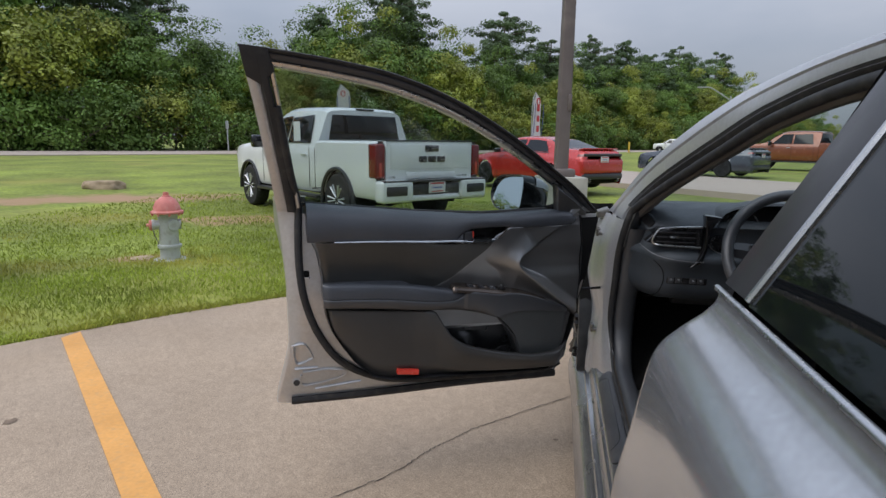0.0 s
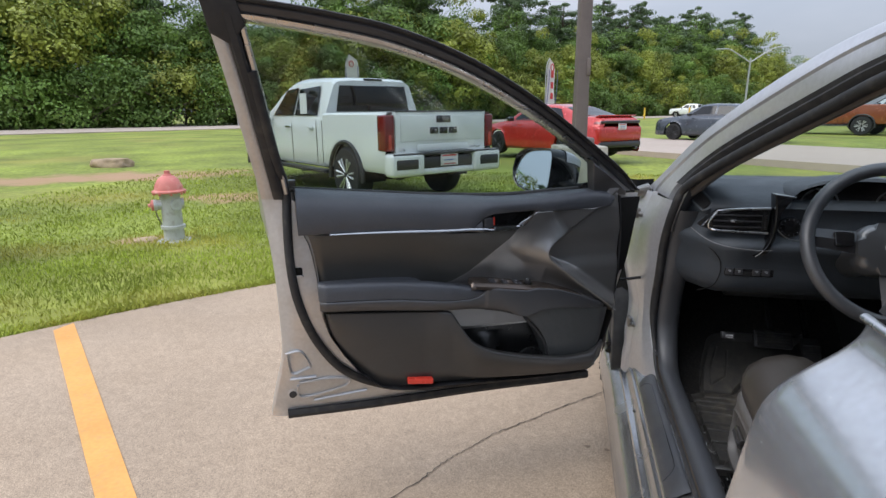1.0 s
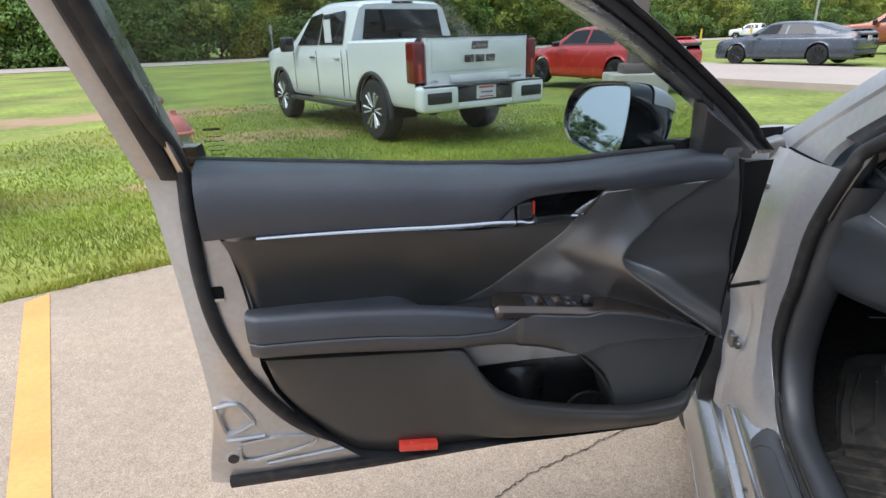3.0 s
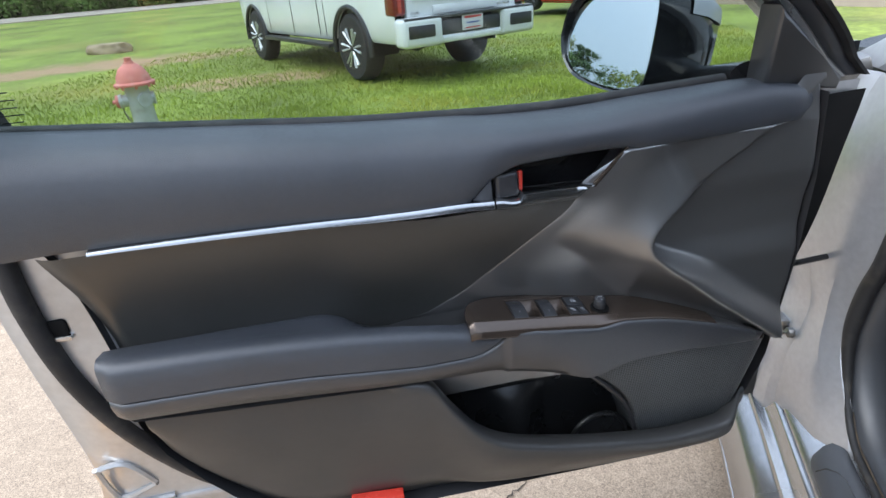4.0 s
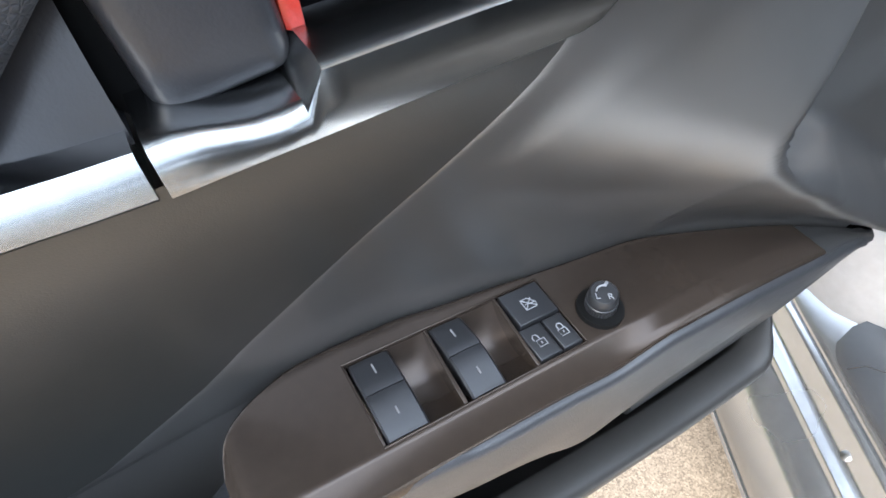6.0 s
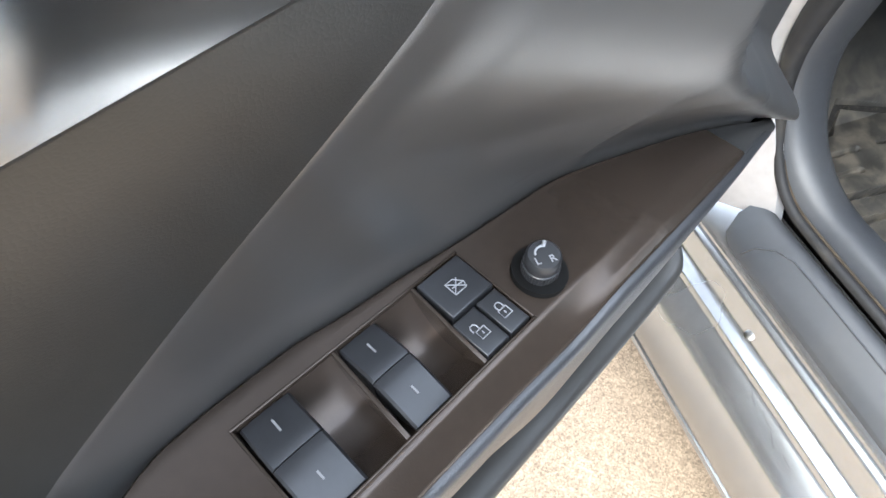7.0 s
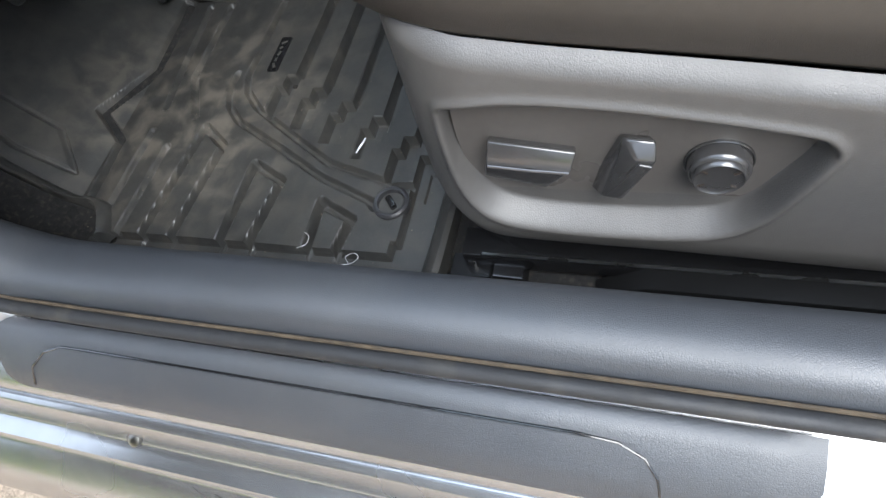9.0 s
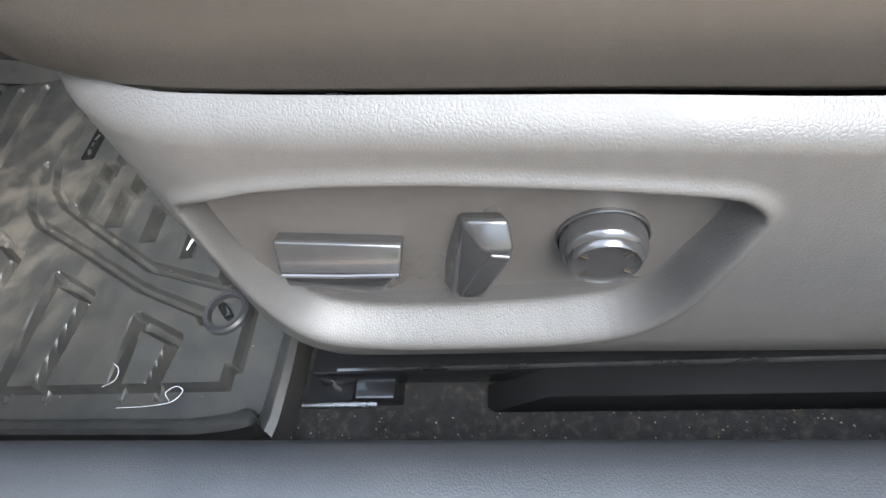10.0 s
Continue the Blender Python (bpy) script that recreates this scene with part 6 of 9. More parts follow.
def pickup(at, heading, paint, label, lift=0.0):
    root = thing("pickup_truck", at, label, "pickup truck", "parked cars", rz=heading)
    L = Vector((0, 0, lift))

    def skin(name, ys, sec, material, lab="", both=True, sharp=40, closed=False):
        bm = bmesh.new()
        for side in ((-1, 1) if both else (1,)):
            rows = [[Vector((side * x, y, z)) + L for x, z in sec(y)] for y in ys]
            vs = grid(bm, rows)
        bmesh.ops.remove_doubles(bm, verts=bm.verts[:], dist=0.0008)
        return part(name, bm, material, root, lab, local=True, sharp=sharp)

    def arch(y):
        a = 0
        for ax in (1.87, -1.87):
            d = abs(y - ax)
            if d < 0.50:
                a = max(a, 0.42 + math.sqrt(0.25 - d * d))
        return a

    # cab and bonnet
    ctop = curve([(-1.12, 1.88), (-1.0, 1.93), (0.0, 1.96), (0.45, 1.93), (0.75, 1.80), (1.35, 1.36), (1.5, 1.33), (2.4, 1.27), (2.75, 1.20), (2.85, 1.05)])
    cw = curve([(-1.12, 0.99), (2.2, 1.0), (2.6, 0.97), (2.85, 0.88)])

    def cab(y):
        t, k, a = ctop(y), cw(y), arch(y)
        zb = min(1.30, t - 0.03)
        g = min(1, max(0, (t - zb) / 0.6))
        pts = [(0.95, 0.50), (0.99, 0.56), (1.0, 0.80), (1.0, 1.05), (0.985, 1.18), (0.955, 1.245), (0.94, zb)]
        pts = [(x * k, max(min(z, t - 0.02), a + 0.012 * i)) for i, (x, z) in enumerate(pts)]
        pts += [((0.93 - 0.19 * g) * k, zb + (t - zb) * 0.88), ((0.84 - 0.19 * g) * k, zb + (t - zb) * 0.975), (0.4, t), (0, t + 0.004)]
        return pts

    body = skin("cab", lin(-1.12, 2.85, 90), cab, paint, sharp=35)
    bm = bmesh.new()
    for side in (-1, 1):
        grid(bm, [[Vector((side * x, y, z)) + L for x, z in [(0, 0.5)] + cab(-1.12)[:]] for y in (-1.12,)] + [[Vector((0, -1.12, z)) + L for x, z in [(0, 0.5)] + cab(-1.12)[:]]])
    part("cab_back", bm, paint, root, local=True)
    # bed sides
    def bed(y):
        a = arch(y)
        k = 1.0 - 0.02 * step(-y, 2.7, 3.05)
        pts = [(0.95, 0.52), (0.99, 0.58), (1.0, 0.82), (1.0, 1.05), (0.99, 1.22), (0.98, 1.33), (0.95, 1.365), (0.88, 1.365), (0.87, 1.34), (0.87, 0.85)]
        return [(x * k, max(z, a + 0.012 * i) if i < 6 else z) for i, (x, z) in enumerate(pts)]
    skin("bed_side", lin(-3.0, -1.14, 56), bed, paint, sharp=35)
    bm = bmesh.new()
    box(bm, Vector((0, -2.05, 0.80)) + L, (1.76, 1.85, 0.06))
    part("bed_floor", bm, M["dark"], root, local=True)
    # tailgate with a stepped face
    tg = [("tailgate", (0, -3.00, 1.08), (1.66, 0.07, 0.58), 0.02, paint), ("tailgate_step", (0, -3.035, 0.86), (0.95, 0.03, 0.10), 0.012, paint), ("tailgate_panel", (0, -3.038, 1.14), (1.50, 0.02, 0.36), 0.012, paint),
          ("tailgate_cap", (0, -3.0, 1.378), (1.66, 0.085, 0.02), 0.006, M["smooth"])]
    for nm, c, s, bv, m in tg:
        bm = bmesh.new()
        box(bm, Vector(c) + L, s, None, bv, 2)
        part(nm, bm, m, root, local=True)
    bm = bmesh.new()
    box(bm, Vector((0, -3.052, 1.265)) + L, (0.26, 0.02, 0.10), None, 0.008)
    part("tailgate_handle", bm, M["gloss"], root, "black tailgate handle", local=True)
    # the maker's badge as three plain dark blocks
    for i in (-1, 0, 1):
        bm = bmesh.new()
        box(bm, Vector((i * 0.175, -3.054, 1.105)) + L, (0.150, 0.012, 0.092), None, 0.004)
        part("badge_block", bm, M["gloss"], root, "plain dark badge block", local=True)
    for x, w, h in ((-0.72, 0.13, 0.03), (0.62, 0.20, 0.03)):
        bm = bmesh.new()
        box(bm, Vector((x, -3.040, 0.845)) + L, (w, 0.012, h), None, 0.003)
        part("badge_bar", bm, M["bright"], root, local=True)
    for side in (-1, 1):
        bm = bmesh.new()
        box(bm, Vector((side * 0.920, -2.93, 1.08)) + L, (0.165, 0.22, 0.50), None, 0.03, 3)
        lamp = part("tail_light", bm, M["tail"], root, "tall red rear lamp", local=True)
        bm = bmesh.new()
        box(bm, Vector((side * 0.925, -3.035, 0.96)) + L, (0.05, 0.02, 0.20), None, 0.008)
        part("lamp_core", bm, M["lamp_core"], root, local=True)
        # bumper ends with dark steps
        bm = bmesh.new()
        box(bm, Vector((side * 0.73, -3.10, 0.645)) + L, (0.56, 0.24, 0.33), None, 0.06, 4)
        part("bumper_end", bm, paint, root, local=True)
        bm = bmesh.new()
        box(bm, Vector((side * 0.76, -3.20, 0.655)) + L, (0.38, 0.06, 0.15), None, 0.025)
        part("bumper_step", bm, M["smooth"], root, local=True)
        bm = bmesh.new()
        tube(bm, [Vector((side * 0.48, -2.9, 0.52)) + L, Vector((side * 0.50, -3.16, 0.50)) + L], 0.055, 12, flat=0.6)
        part("exhaust_tip", bm, M["chrome"], root, local=True)
        # mirror
        bm = bmesh.new()
        box(bm, Vector((side * 1.13, 1.02, 1.34)) + L, (0.24, 0.12, 0.24), None, 0.04, 3)
        part("side_mirror", bm, M["gloss"], root, "black door mirror", local=True)
        # windows
        for y0, y1, cut in ((0.10, 0.98, 1), (-0.86, 0.02, 0)):
            bm = bmesh.new()
            lo = [(y0, 1.325), (y1, 1.325)]
            hi = [(y1 - (0.42 if cut else 0.0), 1.77), (y0 + (0 if cut else 0.12), 1.80)]
            vs = []
            for y, z in lo + hi:
                x = 0.948 - 0.19 * (z - 1.30) / 0.60
                vs.append((y, z, x))
            f = [bm.verts.new(Vector((side * (x + 0.006), y, z)) + L) for y, z, x in vs]
            bk = [bm.verts.new(Vector((side * (x - 0.01), y, z)) + L) for y, z, x in vs]
            bm.faces.new(f)
            for i in range(4):
                bm.faces.new((f[i], f[(i + 1) % 4], bk[(i + 1) % 4], bk[i]))
            part("side_window", bm, M["privacy"], root, "dark side window", local=True)
        for y in (0.22, -0.72):
            bm = bmesh.new()
            box(bm, Vector((side * 1.008, y, 1.13)) + L, (0.03, 0.20, 0.035), None, 0.012)
            part("door_handle", bm, M["chrome"] if y > 0 else paint, root, local=True)
        for y in (1.10, 0.06, -0.92, -1.13):
            bm = bmesh.new()
            box(bm, Vector((side * 0.999, y, 0.90)) + L, (0.006, 0.008, 0.68))
            part("door_gap", bm, M["dark"], root, local=True)
        # wheel arch trims and running board
        for ay in (1.87, -1.87):
            bm = bmesh.new()
            tube(bm, [Vector((side * 0.995, ay + 0.515 * math.cos(radians(a)), 0.42 + 0.515 * math.sin(radians(a)))) + L for a in lin(-8, 188, 21)], 0.032, 8)
            part("arch_trim", bm, M["smooth"], root, "black wheel arch trim", local=True)
            bm = bmesh.new()
            grid(bm, [[Vector((side * x, ay + 0.52 * math.cos(radians(a)), 0.42 + 0.52 * math.sin(radians(a)))) + L for x in (0.99, 0.60)] for a in lin(-8, 188, 21)])
            part("arch_liner", bm, M["dark"], root, local=True)
            wheel(root, side * 0.87, ay, 0.43, 0.27, 0.272, 6, False)
        bm = bmesh.new()
        box(bm, Vector((side * 1.0, 0.0, 0.44)) + L, (0.16, 2.6, 0.06), None, 0.02)
        part("side_step", bm, M["smooth"], root, "black running board", local=True)
    bm = bmesh.new()
    box(bm, Vector((0, -3.12, 0.66)) + L, (1.1, 0.10, 0.17), None, 0.03)
    part("bumper_centre", bm, M["smooth"], root, local=True)
    bm = bmesh.new()
    box(bm, Vector((0, -3.11, 0.79)) + L, (1.96, 0.20, 0.035), None, 0.012)
    part("bumper_top", bm, M["smooth"], root, local=True)
    bm = bmesh.new()
    box(bm, Vector((0, -3.11, 0.535)) + L, (1.0, 0.14, 0.09), None, 0.03, 3)
    part("bumper_valance", bm, paint, root, local=True)
    plate_bars(root, Vector((0, -3.185, 0.69)) + L, 0.32, 0.17, -1)
    bm = bmesh.new()
    prism(bm, [(-0.72, 1.385), (0.72, 1.385), (0.64, 1.80), (-0.64, 1.80)], lambda a, n, b: Vector((a, -1.127 - n + (b - 1.385) * 0.03, b)) + L, 0.0, 0.012, 0.004)
    part("rear_window", bm, M["privacy"], root, "dark cab rear window", local=True)
    bm = bmesh.new()
    box(bm, Vector((0, -1.12, 1.90)) + L, (0.36, 0.03, 0.035), None, 0.008)
    part("brake_light", bm, M["gloss"], root, local=True)
    bm = bmesh.new()
    prism(bm, [(-0.80, 1.36), (0.80, 1.36), (0.66, 1.84), (-0.66, 1.84)], lambda a, n, b: Vector((a, 1.37 - (b - 1.36) * 1.40 + n, b + 0.012)) + L, 0.0, 0.012)
    part("windscreen", bm, M["privacy"], root, local=True)
    bm = bmesh.new()
    box(bm, Vector((0, 0, 0.55)) + L, (1.5, 5.3, 0.22), None, 0.04)
    part("chassis", bm, M["dark"], root, local=True)
    bm = bmesh.new()
    lathe(bm, [(0.10, -0.5), (0.13, -0.1), (0.16, 0), (0.13, 0.1), (0.10, 0.5)], Vector((0, -1.87, 0.42)), (1, 0, 0), 14)
    part("axle", bm, M["steel"], root, local=True)
    return root


truck = pickup((-4.44, 8.23, -0.15), 50.8, M["white_paint"], "white crew-cab pickup truck parked on the lawn")
pickup((11.71, 29.6, 0.0), 50.0, M["brown_paint"], "terracotta pickup truck parked on the far lawn")
pickup((16.0, 31.0, 0.0), 50.0, M["blue_paint"], "dusty blue pickup truck parked on the far lawn")
# window label stuck inside the white truck's side glass
bm = bmesh.new()
box(bm, (-0.935, -0.35, 1.52), (0.008, 0.26, 0.34))
part("window_sticker", bm, M["white"], truck, "white paper price sheet in the window", local=True)

# ---- hydrant, lamp pole, banners, rock and far things ----
hx, hy = -4.36, 3.22
hz = ground_z(hx, hy)
hyd = thing("fire_hydrant", (hx, hy, hz), "silver fire hydrant with faded red bonnet on the lawn", "fire hydrant")
bm = bmesh.new()
lathe(bm, [(0.17, -0.05), (0.17, 0.015), (0.103, 0.02), (0.101, 0.14), (0.122, 0.145), (0.122, 0.175), (0.101, 0.18), (0.096, 0.40), (0.100, 0.50), (0.11, 0.53)], (0, 0, 0), n=28)
part("barrel", bm, M["hyd_grey"], hyd, "silver painted barrel", local=True)
bm = bmesh.new()
lathe(bm, [(0.150, 0.525), (0.168, 0.53), (0.168, 0.546), (0.142, 0.56), (0.135, 0.60), (0.105, 0.66), (0.06, 0.70), (0.045, 0.705), (0.04, 0.72), (0.03, 0.722), (0.028, 0.755), (0.0, 0.757)], (0, 0, 0), n=28)
part("bonnet", bm, M["hyd_red"], hyd, "faded red domed bonnet", local=True)
for i in range(8):
    a = 2 * math.pi * i / 8
    bm = bmesh.new()
    lathe(bm, [(0.012, 0), (0.012, 0.03), (0.006, 0.036)], (0.148 * math.cos(a), 0.148 * math.sin(a), 0.505), n=8)
    part("bolt", bm, M["hyd_red"], hyd, local=True)
tocam = Vector((-0.165 - hx, -2.19 - hy, 0)).normalized()
sidev = Vector((tocam.y, -tocam.x, 0))
for d, length, r, m in ((sidev, 0.16, 0.052, "hyd_red"), (-sidev, 0.13, 0.05, "hyd_grey"), (tocam * 0.85 - sidev * 0.5, 0.12, 0.055, "hyd_grey")):
    d = d.normalized()
    bm = bmesh.new()
    lathe(bm, [(r, 0.05), (r, length - 0.03), (r * 1.15, length - 0.028), (r * 1.15, length)], (0, 0, 0.40), d, 18)
    nz = part("nozzle", bm, M["hyd_grey"], hyd, local=True)
    if m == "hyd_red":
        bm = bmesh.new()
        lathe(bm, [(r * 1.1, length), (r * 1.1, length + 0.022), (r * 0.6, length + 0.03), (0.018, length + 0.032), (0.018, length + 0.055)], (0, 0, 0.40), d, 18)
        part("nozzle_cap", bm, M["hyd_red"], hyd, "faded red nozzle cap", local=True)
        bm = bmesh.new()
        links = [Vector((0, 0, 0.38)) + d * (length - 0.01), Vector((0, 0, 0.28)) + d * (length - 0.02), Vector((0, 0, 0.20)) + d * (length - 0.05), Vector((0, 0, 0.17)) + d * 0.12]
        tube(bm, smooth_line(links, 5), 0.007, 6)
        part("chain", bm, M["zinc"], hyd, "rusty cap chain", local=True)
# valve lid in the grass
bm = bmesh.new()
lathe(bm, [(0.13, -0.02), (0.13, 0.012), (0.11, 0.02), (0.02, 0.024)], (hx - 0.38, hy + 0.02, ground_z(hx - 0.38, hy)), n=20)
single("valve_lid", bm, M["rock"], "brown iron valve lid set in the grass", "valve cover")

# lamp pole on a concrete plinth
px, py = -0.14, 5.95
pz = ground_z(px, py)
pole = thing("lamp_pole", (px, py, pz), "weathered square lamp pole on a concrete plinth", "lamp pole")
bm = bmesh.new()
box(bm, (0, 0, 0.40), (0.62, 0.62, 0.90), Matrix.Rotation(radians(14), 4, "Z"), 0.02, 2)
part("plinth", bm, M["plinth"], pole, "rough grey concrete plinth", local=True)
bm = bmesh.new()
box(bm, (0, 0, 0.90), (0.34, 0.34, 0.12), Matrix.Rotation(radians(14), 4, "Z"), 0.03, 2)
part("base_cover", bm, M["pole"], pole, "painted metal base cover", local=True)
bm = bmesh.new()
rows = []
for z, k in ((0.9, 0.088), (9.0, 0.058)):
    rows.append([Matrix.Rotation(radians(14), 3, "Z") @ Vector((a * k, b * k, z)) + Vector((0.012 * z, 0, 0)) * 0.0 for a, b in rounded(2, 2, 0.25, 3)])
vs = grid(bm, rows, close=True)
cap(bm, vs[-1])
part("shaft", bm, M["pole"], pole, local=True)
bm = bmesh.new()
box(bm, (0.08, -0.06, 1.85), (0.05, 0.06, 0.22), None, 0.01)
part("junction_box", bm, M["pole"], pole, local=True)
bm = bmesh.new()
box(bm, (0.0, 0.0, 9.0), (1.4, 0.30, 0.10), None, 0.03)
part("lamp_head", bm, M["pole"], pole, local=True)


# feather banners
def feather(at, h, turn, blocks, label):
    root = thing("feather_banner", at, label, "banner", "feather banners", rz=turn)
    bm = bmesh.new()
    tube(bm, [(0, 0, 0), (0, 0, h * 0.8), (0.06, 0, h * 0.93), (0.20, 0, h)], 0.018, 6)
    part("mast", bm, M["sign"], root, local=True)
    bm = bmesh.new()
    edge = curve([(0.28, 0.62), (0.6, 0.60), (0.8, 0.66), (0.92, 0.60), (1.0, 0.24)])
    rows = []
    for q in lin(0.28, 1.0, 24):
        x0 = 0.02 + 0.18 * step(q, 0.86, 1.0)
        x1 = max(x0 + 0.01, edge(q))
        rows.append([(x0 + (x1 - x0) * k, 0.05 * math.sin(6 * q + 3 * k), h * q) for k in lin(0, 1, 8)])
    grid(bm, rows)
    r = bmesh.ops.solidify(bm, geom=bm.faces[:], thickness=0.006)
    part("cloth", bm, M["banner"], root, "white printed cloth", local=True)
    z = h * 0.76
    for ch in blocks:
        bm = bmesh.new()
        prism(bm, [(0.31 + a, z + h * 0.05 + b) for a, b in rounded(h * 0.055, h * 0.075, h * 0.012)], lambda a, n, b: Vector((a, -0.075 - n, b)), 0.0, 0.006, 0.002)
        part("print_block", bm, M["banner_red"], root, "plain red printed block", local=True)
        z -= h * 0.125
    bm = bmesh.new()
    rows = [[(0.31 + 0.10 * math.cos(a) + d, -0.07, h * 0.89 + 0.13 * math.sin(a)) for a in lin(0, 6.283, 20)] for d in (0, 0.03)]
    tube(bm, [Vector(p) for p in rows[0]], 0.022, 6)
    part("emblem_ring", bm, M["banner_red"], root, local=True)
    for dx in (0.0, 0.56):
        bm = bmesh.new()
        rows = [[(0.03 + 0.03 * k + dx * (1 - step(q, 0.85, 1)), -0.062 - 0.006 * k + 0.05 * math.sin(6 * q), h * q) for k in (0, 1)] for q in lin(0.3, 0.86, 12)]
        grid(bm, rows)
        part("side_stripe", bm, M["banner_blue"], root, local=True)
    return root


feather((-1.30, 20.6, 0.0), 3.15, 58, range(3), "white feather banner with red blocks behind the red sedan")
feather((-11.0, 24.6, 0.0), 3.9, 20, (), "white feather banner with a red curl behind the pickup")

# weathered rock on the lawn
bm = bmesh.new()
bmesh.ops.create_icosphere(bm, subdivisions=4, radius=1.0)
for v in bm.verts:
    k = 1 + 0.22 * noise.noise(v.co * 1.7) + 0.08 * noise.noise(v.co * 5)
    v.co = Vector((v.co.x * 0.56 * k, v.co.y * 0.30 * k, max(-0.3, min(0.62, v.co.z * k)) * 0.30))
bm.transform(pose(-12.2, 10.95, ground_z(-12.2, 10.95) + 0.03, 0, 0, 18))
single("rock", bm, M["rock"], "low flat-topped brown rock on the lawn", "rock", sharp=60)


# sign post, street lamps, marker posts, far car
def post(name, at, h, r, material, label, category):
    bm = bmesh.new()
    tube(bm, [(at[0], at[1], at[2] - 0.1), (at[0], at[1], at[2] + h * 0.5), (at[0], at[1], at[2] + h)], r, 8)
    return single(name, bm, material, label, category)


sp = thing("sign_post", (-31.5, 47.6, 0.05), "grey road sign seen edge-on beside the road", "road sign")
bm = bmesh.new()
tube(bm, [(0, 0, 0), (0, 0, 2.9)], 0.06, 8)
part("post", bm, M["sign"], sp, local=True)
bm = bmesh.new()
box(bm, (0, 0, 2.5), (0.30, 0.04, 0.75), Matrix.Rotation(radians(60), 4, "Z"), 0.01)
part("panel", bm, M["sign"], sp, local=True)
for x, y in ((9.2, 80.5), (22.0, 84.0), (15.5, 84)):
    p = post("marker_post", (x, y, 0), 1.5, 0.12, M["yellow"], "yellow marker post at the roadside", "marker post")
    tagged(p, group="roadside markers")
lamp = thing("street_lamp", (22.3, 83.5, 0), "galvanised street lamp with two curved arms", "street lamp")
bm = bmesh.new()
tube(bm, [(0, 0, 0), (0.05, 0, 4), (0.1, 0, 7.8)], [0.16, 0.13, 0.10], 8)
part("mast", bm, M["sign"], lamp, local=True)
for d in (-1, 1):
    bm = bmesh.new()
    tube(bm, smooth_line([(0.1, 0, 7.2), (0.1 + d * 1.0, 0, 7.9), (0.1 + d * 2.6, 0, 8.9), (0.1 + d * 3.4, 0, 9.0)], 4), 0.09, 6)
    part("arm", bm, M["sign"], lamp, local=True)
    bm = bmesh.new()
    box(bm, (0.1 + d * 3.8, 0, 9.0), (1.2, 0.35, 0.16), None, 0.05)
    part("lamp_head", bm, M["sign"], lamp, local=True)
for sedan_at, paint, lab in (((16.5, 88.0, 0.05), M["sign"], "pale grey car on the far road"),):
    s = copy_thing(bpy.data.objects["pickup_truck"], pose(*sedan_at, 0, 0, 60))
    tagged(s, "white pickup truck on the far road", "pickup truck")

# ---- the silver sedan: body shell round the open doorway ----
def on_car(bm):
    bm.transform(Matrix.Translation((0.86, -1.0, 0)))
    return bm


def shell(name, y0, y1, s0, s1, sides, material, label="", ny=40, ns=24):
    bm = bmesh.new()
    for side in sides:
        grid(bm, [[(side * BODY.at(y, s)[0], y, BODY.at(y, s)[1]) for s in lin(s0, s1, ns)] for y in lin(y0, y1, ny)])
    bmesh.ops.remove_doubles(bm, verts=bm.verts[:], dist=0.0006)
    return part(name, on_car(bm), material, car, label, sharp=45)


shell("roof", -1.08, 0.30, 7.0, 9.0, (-1, 1), M["silver"], "silver roof panel")
shell("right_side", -2.50, 2.40, 0.0, 7.0, (1,), M["silver"], "", 110, 36)
shell("bonnet", 1.16, 2.40, 6.0, 9.0, (-1, 1), M["silver"], "silver bonnet")
shell("front_wing", 1.20, 2.40, 0.0, 6.0, (-1,), M["silver"], "silver front wing")
shell("rear_wing", -2.50, -1.24, 0.0, 7.0, (-1,), M["silver"], "silver rear wing")
shell("boot_lid", -2.50, -1.84, 7.0, 9.0, (-1, 1), M["silver"])
for side in (-1, 1):
    part("rear_window", on_car(BODY.patch(-1.84, -1.08, 7.0, 9.0, side, 0.0, 14, 10)), M["privacy"], car)
for y0, y1 in ((-0.18, 0.74), (-1.18, -0.26)):
    part("side_window", on_car(BODY.patch(y0, y1, 6.10, 6.92, 1, 0.004, 20, 8)), M["privacy"], car)
ws = bmesh.new()
for side in (-1, 1):
    grid(ws, [[(side * BODY.at(y, s)[0], y, BODY.at(y, s)[1]) for s in lin(7.0, 9.0, 14)] for y in lin(0.30, 1.16, 18)])
bmesh.ops.remove_doubles(ws, verts=ws.verts[:], dist=0.0006)
ob = part("windscreen", on_car(ws), M["windscreen"], car, "clear windscreen")
ob.visible_shadow = False
for side in (-1, 1):
    for y in (1.41, -1.41):
        wheel(car, side * 0.80, y, 0.335, 0.22, 0.24, 10, True)
bm = bmesh.new()
box(bm, (0, -2.40, 0.62), (1.62, 0.22, 0.46), None, 0.09, 4)
part("rear_bumper", bm, M["silver"], car, local=True)
bm = bmesh.new()
box(bm, (0, 2.30, 0.50), (1.50, 0.22, 0.44), None, 0.09, 4)
part("front_bumper", bm, M["silver"], car, local=True)
for side in (-1, 1):
    part("tail_light", on_car(BODY.patch(-2.47, -2.28, 4.5, 5.6, side, 0.010, 8, 6)), M["tail"], car)
bm = bmesh.new()
box(bm, (0, 0, 0.20), (1.50, 4.3, 0.08), None, 0.02)
part("underbody", bm, M["dark"], car, local=True)

